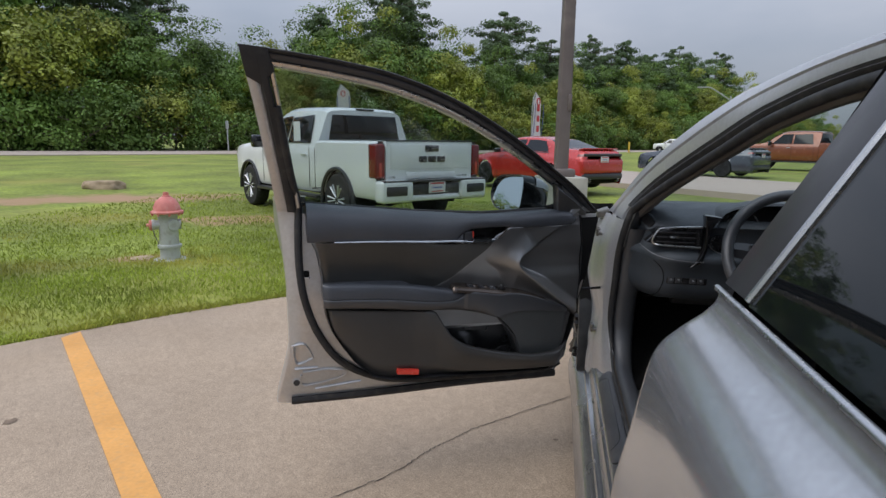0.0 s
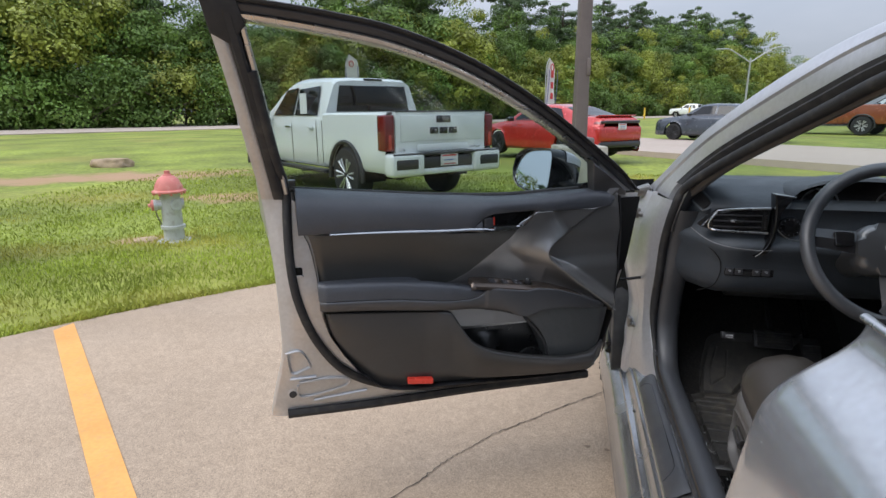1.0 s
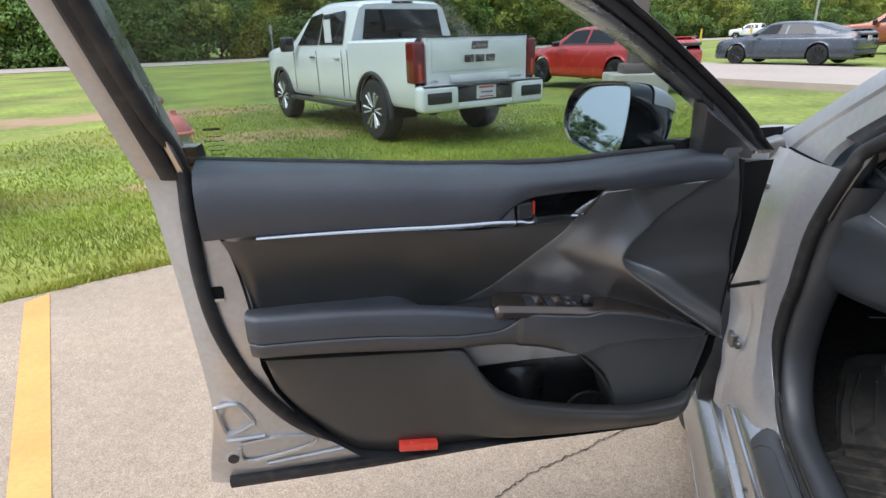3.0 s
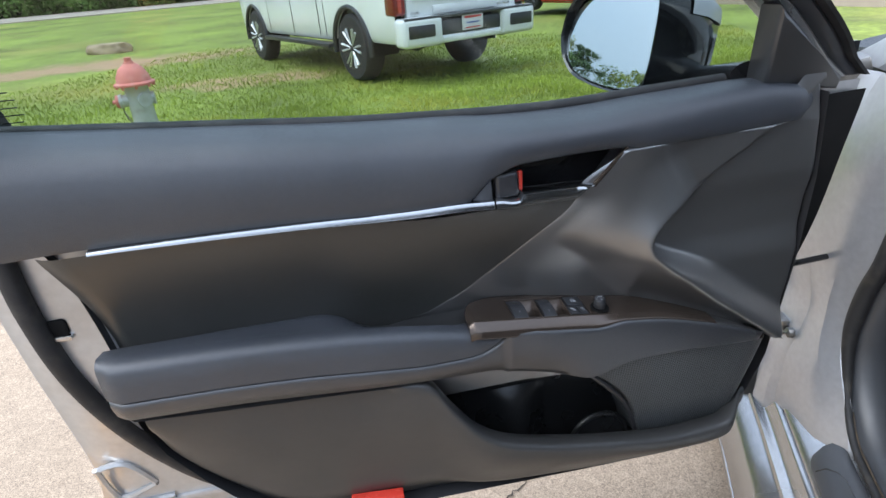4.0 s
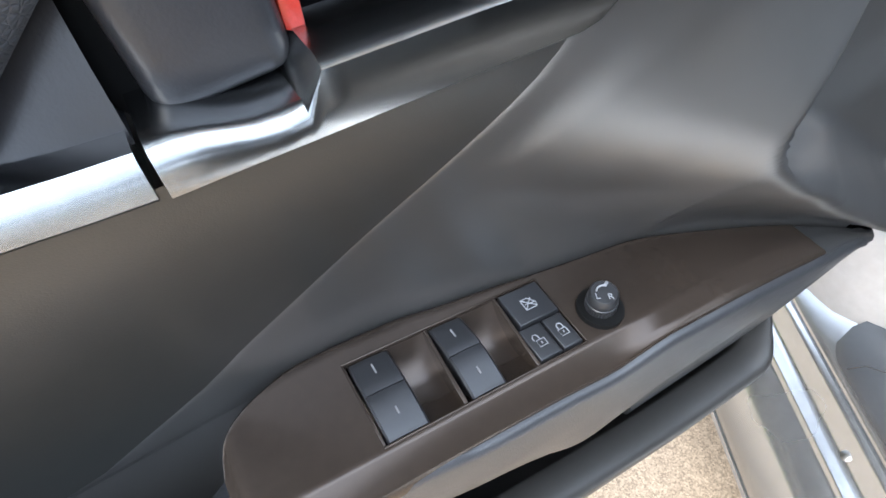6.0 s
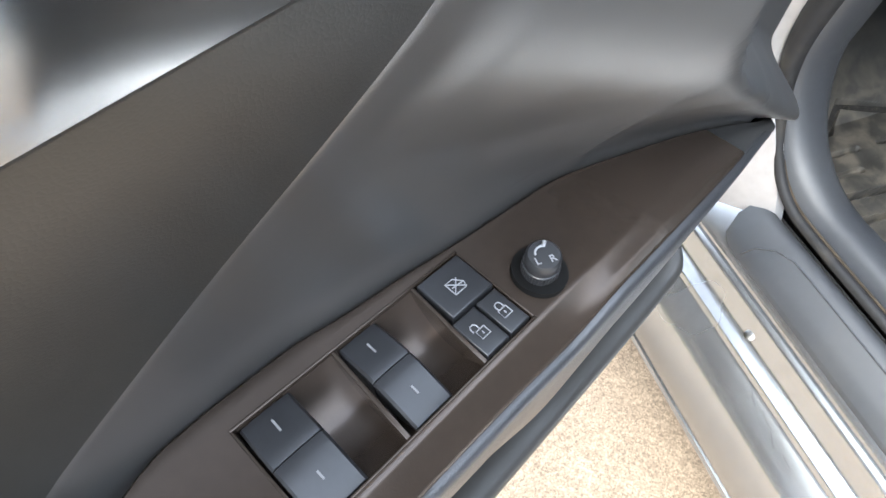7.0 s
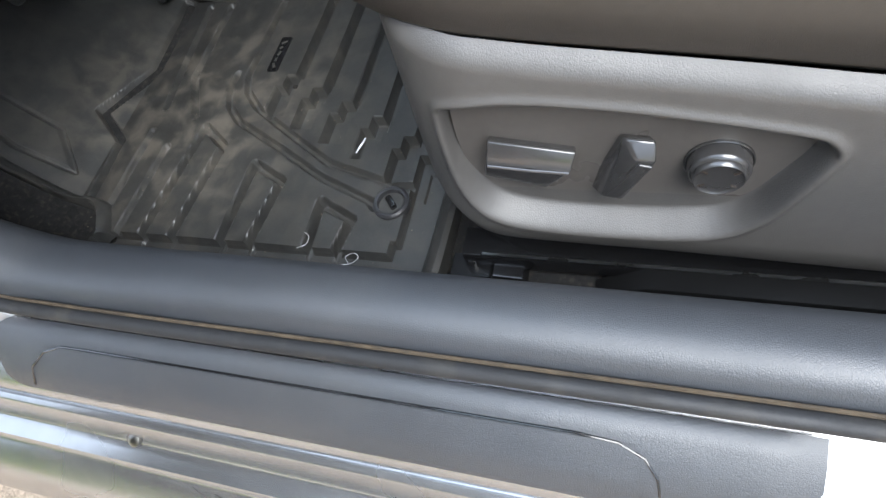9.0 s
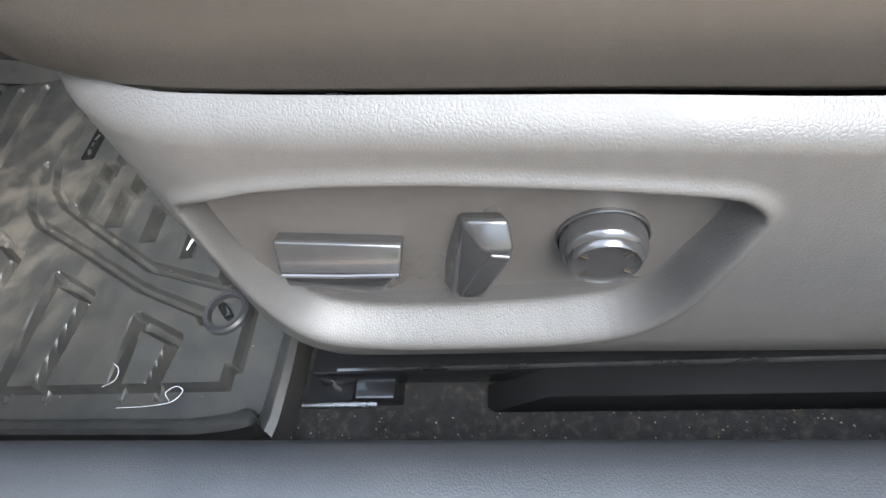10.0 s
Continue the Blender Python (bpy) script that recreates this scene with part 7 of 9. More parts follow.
# front and rear ends
for nm, y in (("front_fascia", 2.40), ("rear_fascia", -2.50)):
    bm = bmesh.new()
    out = 0.012 if y > 0 else -0.012
    rows = [[(k * BODY.at(y, s)[0], y + out * (1 - k * k), BODY.at(y, s)[1]) for k in lin(-1, 1, 9)] for s in lin(0, 9, 24)]
    grid(bm, rows)
    part(nm, on_car(bm), M["silver"], car)
bm = bmesh.new()
prism(bm, [(-0.52, 0.24), (0.52, 0.24), (0.46, 0.44), (-0.46, 0.44)], lambda a, n, b: Vector((a, 2.40 + n, b)), 0.0, 0.03, 0.01)
part("front_grille", bm, M["dark"], car, local=True)
for side in (-1, 1):
    part("headlight", on_car(BODY.patch(2.05, 2.33, 4.6, 5.8, side, 0.010, 8, 6)), M["rim"], car)

# rear door, seen along its flank
flank = curve([(0.33, -0.035), (0.45, -0.050), (0.60, -0.042), (0.73, -0.018), (0.80, -0.006), (0.855, 0.005), (0.885, 0.018), (0.92, 0.050), (0.945, 0.078), (0.968, 0.096), (0.985, 0.101)])
bm = bmesh.new()
rows = []
zs = lin(0.33, 0.80, 18) + lin(0.815, 0.985, 22)
for y in [-1.200, -1.206, -1.212, -1.222] + lin(-1.24, -2.26, 30):
    tuck = {-1.200: 0.050, -1.206: 0.012, -1.212: 0.004}.get(y, 0.0)
    rows.append([(flank(z) + tuck, y - 0.012 * step(z, 0.86, 0.98), z) for z in zs])
grid(bm, rows)
rd = part("rear_door", bm, M["silver_gloss"], car, "silver rear door with water drops", sharp=50)
bm = bmesh.new()
tube(bm, [(0.096, y, 0.992) for y in lin(-1.235, -2.3, 20)], 0.0058, 10, flat=0.9)
part("belt_moulding", bm, M["bright"], rd, "chrome belt moulding")


def side_glass(y, z, out=0.0):
    return Vector((0.104 + (z - 0.985) * 0.50 - out, y, z))


bm = bmesh.new()
prism(bm, [(-1.236, 1.0), (-1.340, 1.0), (-1.392, 1.340), (-1.288, 1.362)], lambda a, n, b: side_glass(a, b, n), -0.05, 0.006, 0.003)
part("pillar_cover", bm, M["smooth"], rd, "satin black door pillar cover")
bm = bmesh.new()
tube(bm, [side_glass(-1.347, 1.0, 0.002), side_glass(-1.400, 1.345, 0.002)], 0.007, 8)
part("glass_run", bm, M["bright"], rd, "grey glass channel")
bm = bmesh.new()
prism(bm, [(-1.35, 0.995), (-2.20, 1.0), (-2.12, 1.24), (-1.85, 1.335), (-1.405, 1.345)], lambda a, n, b: side_glass(a, b, n), -0.006, 0.001)
part("rear_glass", bm, M["privacy"], rd, "dark privacy glass")
# beads of rain on the shoulder
rnd = random.Random(8)
for i in range(9):
    z = rnd.uniform(0.80, 0.97)
    y = rnd.uniform(-1.25, -1.75)
    r = rnd.uniform(0.0007, 0.0013)
    dz = (flank(z + 0.004) - flank(z - 0.004)) / 0.008
    bm = bmesh.new()
    lathe(bm, [(r, -0.0005), (r * 0.9, r * 0.35), (r * 0.5, r * 0.6), (0.0002, r * 0.65)], (flank(z) - 0.0002, y, z), (-1, 0, dz), 10)
    part("water_drop", bm, M["wet"], rd)
# latch side of the rear doorway: centre pillar
bm = bmesh.new()
rows = []
for z in lin(0.36, 1.34, 16):
    x = 0.10 + 0.03 * step(z, 0.4, 0.9) + max(0, z - 0.985) * 0.50
    rows.append([(x - 0.02, -1.245, z), (x + 0.005, -1.225, z), (x + 0.05, -1.215, z), (x + 0.07, -1.25, z), (x + 0.07, -1.36, z)])
grid(bm, rows)
part("centre_pillar", bm, M["smooth"], car, "dark centre pillar")

# sill: painted rocker with its steps
SILL = [(0.00, 0.150), (-0.045, 0.152), (-0.060, 0.168), (-0.068, 0.190), (-0.0695, 0.206), (-0.0680, 0.222), (-0.0655, 0.234), (-0.0545, 0.2630), (-0.0515, 0.2680), (-0.043, 0.2770), (-0.034, 0.2850), (-0.0270, 0.2905), (-0.0243, 0.2922), (-0.0236, 0.2935), (-0.0222, 0.2990), (-0.0212, 0.3003),
        (-0.0190, 0.3010), (-0.012, 0.3030), (-0.0068, 0.3045), (-0.0052, 0.3060), (-0.0040, 0.3090), (0.0035, 0.3295), (0.0046, 0.3320), (0.0060, 0.3332), (0.0098, 0.3352), (0.0108, 0.3350), (0.0112, 0.3338), (0.0124, 0.3338), (0.0128, 0.3385), (0.0138, 0.3410), (0.0165, 0.3450), (0.022, 0.3520), (0.05, 0.372), (0.075, 0.380)]
bm = bmesh.new()
ys = [0.34, 0.2, 0.1, 0.0] + lin(-0.1, -2.2, 30)
grid(bm, [[(x - 0.010 * step(y, 0.0, 0.3), y, z) for x, z in SILL] for y in ys])
sill = part("sill", bm, M["silver_sill"], car, "silver painted sill with stepped edges", sharp=30)
bm = bmesh.new()
grid(bm, [[(x, y, z) for x, z in ((0.00, 0.150), (0.10, 0.16), (0.14, 0.25))] for y in (0.34, -2.2)])
part("sill_underside", bm, M["dark"], car)
bm = bmesh.new()
lathe(bm, [(0.0062, -0.003), (0.0062, 0.0006), (0.0042, 0.0016), (0.001, 0.0018)], (-0.004, -0.246, 0.3130), (-0.5, 0, 0.8), 16)
part("sill_plug", bm, M["zinc"], car, "bright round sill plug")
# fine dark scratches on the sill's broad step
for pts in (((-0.0275, -0.300), (-0.0305, -0.306), (-0.0320, -0.314)), ((-0.0290, -0.322), (-0.0315, -0.332), (-0.0318, -0.345)), ((-0.0330, -0.344), (-0.0355, -0.350), (-0.0385, -0.359)), ((-0.0350, -0.368), (-0.0362, -0.376), (-0.0370, -0.383))):
    bm = bmesh.new()
    tube(bm, [(x, y, 0.2770 + (x + 0.043) / 0.016 * 0.0135 + 0.0002) for x, y in pts], 0.00035, 4)
    part("scratch", bm, M["steel"], car)
# lower dark lip of the rocker
bm = bmesh.new()
tube(bm, [(-0.060, y, 0.170) for y in lin(0.32, -2.2, 12)], 0.008, 8)
part("rocker_lip", bm, M["silver_sill"], car)

# front hinge pillar, painted
left_x = curve([(0.26, 0.012), (0.323, 0.012), (0.38, 0.002), (0.442, -0.001), (0.50, 0.010), (0.559, 0.017), (0.62, 0.006), (0.698, -0.006), (0.831, -0.002), (0.90, 0.014), (0.944, 0.027), (1.0, 0.05)])
right_x = curve([(0.30, 0.065), (0.40, 0.063), (0.538, 0.048), (0.688, 0.053), (0.80, 0.055), (0.88, 0.060), (0.955, 0.072), (1.0, 0.088)])
right_y = curve([(0.36, -0.155), (0.40, -0.140), (0.425, -0.124), (0.49, -0.084), (0.53, -0.060), (0.58, -0.052), (0.64, -0.062), (0.71, -0.083), (0.80, -0.100), (0.88, -0.134), (0.955, -0.168), (1.05, -0.19)])
bm = bmesh.new()
rows = []
for z in lin(0.300, 0.958, 44):
    a, b, yb = left_x(z), right_x(z), right_y(z)
    low = step(0.42 - z, 0, 0.10)
    r = [(a - 0.02, 0.20, z), (a - 0.012 - 0.02 * low, 0.075, z), (a - 0.004 - 0.018 * low, 0.042, z), (a + 0.004 - 0.012 * low, 0.026, z)]
    for k in lin(0.2, 1, 8):
        r.append((a + (b - a) * k - 0.010 * min(k / 0.64, (1 - k) / 0.36), 0.026 + (yb - 0.026) * k, z))
    r += [(b + 0.008, yb - 0.004, z), (b + 0.012, yb + 0.004, z)]
    rows.append(r)
grid(bm, rows)
part("hinge_pillar", bm, M["silver"], car, "silver painted hinge pillar", sharp=16)
bm = bmesh.new()
grid(bm, [[(-0.05, 0.21, z), (0.0, 0.17, z), (0.06, 0.20, z)] for z in (0.30, 0.98)])
part("pillar_gap", bm, M["dark"], car)
for z in (0.49, 0.88):
    bm = bmesh.new()
    box(bm, (-0.002, 0.066, z), (0.018, 0.035, 0.034), None, 0.005)
    lathe(bm, [(0.009, -0.005), (0.009, 0.008), (0.004, 0.012)], (0.004, 0.038, z), (0, -1, 0.1), 6)
    part("hinge_leaf", bm, M["zinc"], car, "bare metal hinge leaf")
bm = bmesh.new()
lathe(bm, [(0.010, 0), (0.010, 0.006), (0.006, 0.010)], (0.040, 0.012, 0.677), (-0.4, -0.9, 0), 12)
part("strap_bolt", bm, M["zinc"], car, "bright check strap bolt")
bm = bmesh.new()
box(bm, (0.012, 0.085, 0.955), (0.05, 0.05, 0.030), Matrix.Rotation(radians(-20), 4, "Y"), 0.006)
part("wing_bracket", bm, M["zinc"], car, "bare metal wing bracket")
# foot of the wing under the hinges
bm = bmesh.new()
box(bm, (-0.035, 0.135, 0.33), (0.012, 0.05, 0.06), Matrix.Rotation(radians(25), 4, "Z"), 0.004)
part("wing_bracket", bm, M["zinc"], car)

# windscreen pillar and roof rail
OUTER = [(0.046, 0.20, 0.952), (0.066, 0.09, 1.005), (0.13, -0.20, 1.160), (0.22, -0.52, 1.296), (0.295, -0.75, 1.368), (0.312, -1.2, 1.392), (0.30, -2.0, 1.375)]
INNER = [(0.076, -0.155, 0.950), (0.092, -0.180, 1.003), (0.152, -0.315, 1.098), (0.235, -0.63, 1.222), (0.275, -0.86, 1.292), (0.298, -1.25, 1.335), (0.29, -2.0, 1.32)]
bm = bmesh.new()
rows = []
for p, q in zip(smooth_line(OUTER, 8), smooth_line(INNER, 8)):
    d = q - p
    out = Vector((-0.8, -0.1, 0.35)).normalized()
    rows.append([p + Vector((0.05, 0.01, 0.01)), p + Vector((0.012, 0, 0.002)), p, p + d * 0.10 + out * 0.006, p + d * 0.36 + out * 0.011, p + d * 0.40 + out * 0.006, p + d * 0.60 + out * 0.004, p + d * 0.74 - out * 0.001, p + d * 0.78 - out * 0.012])
grid(bm, rows)
part("roof_rail", bm, M["silver"], car, "silver windscreen pillar and roof rail", sharp=25)
bm = bmesh.new()
rows = []
for p, q in list(zip(smooth_line(OUTER, 8), smooth_line(INNER, 8)))[8:]:
    d = q - p
    rows.append([p + d * 0.74 - out * 0.008, p + d * 0.745 + out * 0.004, p + d * 0.79 + out * 0.008, p + d * 0.86 + out * 0.004, p + d * 0.91 + out * 0.006, p + d * 0.96 + out * 0.002, p + d * 1.02 - out * 0.014, p + d * 1.08 - out * 0.018])
grid(bm, rows)
part("rail_seal", bm, M["rubber"], car, "thick black rubber rail seal", sharp=40)

# doorway rubber: along the sill, up the pillar and along the rail
path = [(0.068, -2.1, 0.402), (0.068, -1.2, 0.402), (0.068, -0.6, 0.402), (0.067, -0.30, 0.402), (0.067, -0.20, 0.403), (0.066, -0.155, 0.409), (0.064, -0.118, 0.435), (0.060, -0.085, 0.488), (0.055, -0.064, 0.56)] + [(right_x(z) + 0.005, right_y(z) - 0.007, z) for z in (0.64, 0.70, 0.76, 0.82, 0.88, 0.93, 0.965)] + [(0.096, -0.196, 1.004)] + [(x + 0.006, y - 0.012, z - 0.012) for x, y, z in INNER[2:]]
bm = bmesh.new()
line = smooth_line(path, 10)
tube(bm, line, [0.0058 + 0.0072 * step(p.z, 0.44, 0.62) for p in line], 12)
part("doorway_seal", bm, M["rubber"], car, "black rubber doorway seal with dust")
bm = bmesh.new()
tube(bm, [p + Vector((0.0058, 0.002, 0.0040)) for p in line[:62]], 0.0014, 6)
part("seal_dust", bm, M["dustgap"], car, "brown dust caught along the seal")

# black scuff plate on the sill
SC = [(0.0170, 0.3485), (0.0185, 0.3530), (0.0270, 0.3650), (0.040, 0.3770), (0.050, 0.3850), (0.058, 0.3890)]
bm = bmesh.new()
rows = []
for y in lin(-0.122, -0.728, 60):
    q = min(step(-0.122 - y, 0.0, 0.022), step(y + 0.728, 0.0, 0.022))
    e = 0.0170 + 0.022 * (1 - math.sqrt(max(0, 1 - (1 - min(1, min(-0.122 - y, y + 0.728) / 0.03)) ** 2)))
    r = []
    for x, z in SC:
        x = max(x, e)
        r.append((x, y, float(np.interp(x, [s[0] for s in SC], [s[1] for s in SC])) - 0.004 * (1 - q)))
    r.append((0.064, y, 0.388))
    rows.append(r)
grid(bm, rows)
scuff = part("scuff_plate", bm, M["hard"], car, "black grained sill scuff plate", sharp=60)
bm = bmesh.new()
ln = [(0.0190, -0.165), (0.030, -0.170), (0.041, -0.185), (0.0465, -0.205), (0.047, -0.23)] + [(0.047, y) for y in lin(-0.28, -0.60, 8)] + [(0.0455, -0.625), (0.040, -0.640), (0.031, -0.648), (0.0190, -0.651)]
tube(bm, [(x, y, float(np.interp(x, [s[0] for s in SC], [s[1] for s in SC])) + 0.0006) for x, y in ln], 0.0009, 6)
part("scuff_line", bm, M["gloss"], car, "fine moulded line on the scuff plate")
bm = bmesh.new()
rows = []
for y in lin(-0.185, -0.635, 40):
    rows.append([(x, y, float(np.interp(x, [s[0] for s in SC], [s[1] for s in SC])) + 0.0009) for x in lin(0.0185, 0.0455, 8)])
grid(bm, rows)
part("scuff_panel", bm, M["hard"], car, "smooth raised panel of the scuff plate")

# ---- cabin ----
# moulded sill trim inside the doorway, sweeping up into the kick panel
bm = bmesh.new()
prof = [(0.0, -0.004), (0.006, 0.010), (0.014, 0.017), (0.026, 0.0185), (0.042, 0.016), (0.052, 0.008), (0.058, -0.004), (0.064, -0.04), (0.068, -0.14)]
rows = []
for y in lin(-2.0, -0.20, 40):
    rows.append([(0.074 + a, y, 0.404 + b) for a, b in prof])
for k in lin(0.08, 1.0, 16):
    a = k * radians(82)
    cy, cz, R = -0.20, 0.404 + 0.16, 0.16
    y0, z0 = cy + (R - 0.0) * math.sin(a) * 0.92, cz - R * math.cos(a)
    rows.append([(0.074 + p - 0.012 * k + 0.02 * k * (p / 0.068), y0 + (-q) * math.sin(a) * 0.9, z0 + q * math.cos(a)) for p, q in prof])
for z in lin(0.57, 0.93, 10):
    rows.append([(0.082 + p * 1.29 - 0.020 + 0.03 * (z - 0.55), right_y(z) - 0.004 - q * 0.9, z) for p, q in prof])
grid(bm, rows)
part("sill_trim", bm, M["hard"], car, "black grained sill trim", sharp=50)
bm = bmesh.new()
rows = []
for z in lin(0.86, 1.0, 8):
    x, y = right_x(z), right_y(z) - 0.012
    rows.append([(x + 0.006, y, z), (x + 0.016, y - 0.008, z), (x + 0.030, y + 0.002, z), (x + 0.055, y + 0.04, z), (x + 0.08, 0.06, z), (x + 0.09, 0.30, z)])
grid(bm, rows)
part("kick_panel", bm, M["trim"], car, "black kick panel")
# pillar trim and headliner
bm = bmesh.new()
rows = []
inn = smooth_line(INNER, 8)
for p in inn[8:]:
    rows.append([p + Vector((0.006, -0.004, -0.006)), p + Vector((0.012, -0.004, -0.020)), p + Vector((0.024, 0.006, -0.030)), p + Vector((0.050, 0.05, -0.030)), p + Vector((0.075, 0.10, -0.012))])
grid(bm, rows)
part("pillar_trim", bm, M["pillar"], car, "grey woven pillar trim")
bm = bmesh.new()
rows = []
for y in lin(0.26, -1.10, 20):
    rows.append([(s * BODY.at(y, q)[0] * 0.97, y, BODY.at(y, q)[1] - 0.035) for s, q in [(-1, 7.0), (-1, 7.5), (-1, 8), (-1, 8.5), (1, 9), (1, 8.5), (1, 8), (1, 7.5), (1, 7)]])
grid(bm, rows)
part("headliner", on_car(bm), M["headliner"], car, "pale grey headliner")

# floor, bulkhead, tunnel, far side
bm = bmesh.new()
rows = []
for y in [-2.2, -1.6, -1.2, -1.0, -0.8, -0.6, -0.4, -0.2, 0.0, 0.12, 0.22, 0.32, 0.42, 0.46]:
    up = 0.0 if y < 0.02 else (y - 0.02) * 0.75
    rows.append([(0.132, y, 0.33), (0.137, y, 0.262 + up)] + [(x, y, 0.255 + up + 0.004 * noise.noise(Vector((x * 5, y * 5, 0)))) for x in lin(0.16, 1.60, 20)])
grid(bm, rows)
part("carpet", bm, M["carpet"], car, "gritty black carpet floor", sharp=70)
for nm, c, s in (("bulkhead", (0.86, 0.52, 0.60), (1.5, 0.08, 0.62)), ("tunnel", (0.86, -0.55, 0.40), (0.24, 2.0, 0.32)), ("far_trim", (1.60, -0.9, 0.68), (0.06, 2.6, 0.70)), ("rear_bench", (0.86, -2.0, 0.50), (1.35, 0.60, 0.45)), ("rear_backrest", (0.86, -2.32, 0.85), (1.35, 0.20, 0.55))):
    bm = bmesh.new()
    box(bm, c, s, None, 0.04, 3)
    part(nm, bm, M["trim"] if "rear" not in nm else M["leather"], car)

# dashboard: one long moulding, then its fittings
DASH = [(0.42, 0.965), (0.30, 0.985), (0.12, 1.005), (-0.05, 1.010), (-0.14, 1.000), (-0.205, 0.982), (-0.235, 0.968), (-0.248, 0.955), (-0.240, 0.945), (-0.236, 0.90), (-0.245, 0.872), (-0.268, 0.862), (-0.276, 0.850), (-0.272, 0.836), (-0.252, 0.815), (-0.246, 0.76), (-0.235, 0.725), (-0.20, 0.70), (-0.10, 0.675), (0.12, 0.64)]
bm = bmesh.new()
rows = []
for x in [0.085, 0.092, 0.105, 0.125] + lin(0.15, 1.58, 30):
    k = step(x, 0.08, 0.20)
    rows.append([(x, y + (0.14 * (1 - k)) * (1 if y < 0.1 else 0), z - 0.03 * (1 - k) * (1 if z > 0.9 else -0.4)) for y, z in DASH])
vs = grid(bm, rows)
cap(bm, vs[0])
part("dashboard", bm, M["dash"], car, "dark grey padded dashboard", sharp=50)


def Y(a, n, b):
    """A place on the dash's face: a across, b up, n out towards the seat."""
    return Vector((a, -0.245 - n, b))


bm = bmesh.new()
prism(bm, [(0.128, 0.902), (0.150, 0.925), (0.180, 0.949), (0.300, 0.957), (0.300, 0.889), (0.160, 0.892)], Y, -0.03, 0.012, 0.004)
vent = part("air_vent", bm, M["gloss"], car, "black air vent with a bright surround")
bm = bmesh.new()
tube(bm, smooth_line([Y(0.300, 0.016, 0.957), Y(0.185, 0.016, 0.950), Y(0.165, 0.014, 0.940), Y(0.150, 0.012, 0.910), Y(0.156, 0.012, 0.897), Y(0.18, 0.016, 0.893), Y(0.300, 0.016, 0.889)], 6), 0.0035, 8)
part("vent_surround", bm, M["bright"], vent, "bright vent surround")
for z in (0.905, 0.921, 0.937):
    bm = bmesh.new()
    box(bm, Y(0.222, 0.006, z), (0.12, 0.024, 0.003), Matrix.Rotation(radians(8), 4, "X"))
    part("vent_slat", bm, M["smooth"], vent)
bm = bmesh.new()
box(bm, Y(0.218, 0.020, 0.921), (0.030, 0.012, 0.006), None, 0.002)
part("vent_tab", bm, M["bright"], vent)
bm = bmesh.new()
prism(bm, [(0.300, 0.998), (0.352, 0.992), (0.318, 0.950), (0.316, 0.88), (0.300, 0.838), (0.268, 0.826), (0.288, 0.845), (0.304, 0.89), (0.306, 0.95)], Y, 0.0, 0.036, 0.003)
part("spear_trim", bm, M["gloss"], car, "gloss black curved dash trim")
bm = bmesh.new()
tube(bm, smooth_line([Y(0.302, 0.037, 0.996), Y(0.309, 0.038, 0.95), Y(0.307, 0.038, 0.89), Y(0.292, 0.038, 0.85), Y(0.270, 0.037, 0.827)], 6), 0.0014, 6)
part("spear_edge", bm, M["steel"], car)
bm = bmesh.new()
tube(bm, smooth_line([Vector((0.118, -0.19, 0.885)), Vector((0.15, -0.262, 0.866)), Vector((0.20, -0.280, 0.852)), Vector((0.27, -0.282, 0.845)), Vector((0.31, -0.280, 0.846))], 6), 0.0009, 6)
part("dash_stitch", bm, M["key_mark"], car)
# demister outlet at the dash's end: a slanted black grille in a padded surround
dm_a = Vector((0.38, -0.80, -0.42)).normalized()
dm_n = Vector((-0.62, -0.55, 0.56))
dm_n = (dm_n - dm_a * dm_n.dot(dm_a)).normalized()
dm_b = dm_n.cross(dm_a)
dm_c = Vector((0.146, -0.171, 0.960))


def DM(a, n, b):
    return dm_c + dm_a * a + dm_b * b + dm_n * n


bm = bmesh.new()
prism(bm, rounded(0.086, 0.044, 0.020), DM, -0.020, 0.006, 0.004)
dm = part("demister", bm, M["dash"], car, "small slatted demister outlet")
bm = bmesh.new()
prism(bm, rounded(0.070, 0.030, 0.013), DM, -0.004, 0.0075, 0.001)
part("demister_well", bm, M["dark"], dm, "dark outlet opening")
for i in range(8):
    bm = bmesh.new()
    a = -0.027 + 0.0077 * i
    box(bm, DM(a, 0.008, 0), (0.0022, 0.003, 0.026 - 0.004 * (i in (0, 7))), Matrix((dm_a, dm_n, dm_b)).transposed().to_4x4())
    part("demister_slat", bm, M["smooth"], dm)
# instrument hood, cluster and row of keys
bm = bmesh.new()
rows = []
for q in lin(0, 1, 14):
    a = math.pi * q
    rows.append([(0.52 - 0.17 * math.cos(a), y, 0.955 + (0.085 - dz) * math.sin(a) ** 0.6) for y, dz in ((-0.05, 0.02), (-0.15, 0.0), (-0.245, 0.0), (-0.25, 0.008), (-0.20, 0.012))])
grid(bm, rows)
part("cluster_hood", bm, M["dash"], car)
bm = bmesh.new()
prism(bm, [(0.36, 0.90), (0.68, 0.90), (0.67, 1.0), (0.60, 1.03), (0.44, 1.03), (0.37, 1.0)], Y, -0.05, -0.03)
cl = part("instrument_panel", bm, M["gloss"], car, "dark instrument panel")
for x in (0.43, 0.61):
    bm = bmesh.new()
    tube(bm, [Y(x + 0.048 * math.cos(a), -0.028, 0.960 + 0.048 * math.sin(a)) for a in lin(0, 6.283, 30)], 0.0022, 5)
    part("dial_ring", bm, M["bright"], cl)
bm = bmesh.new()
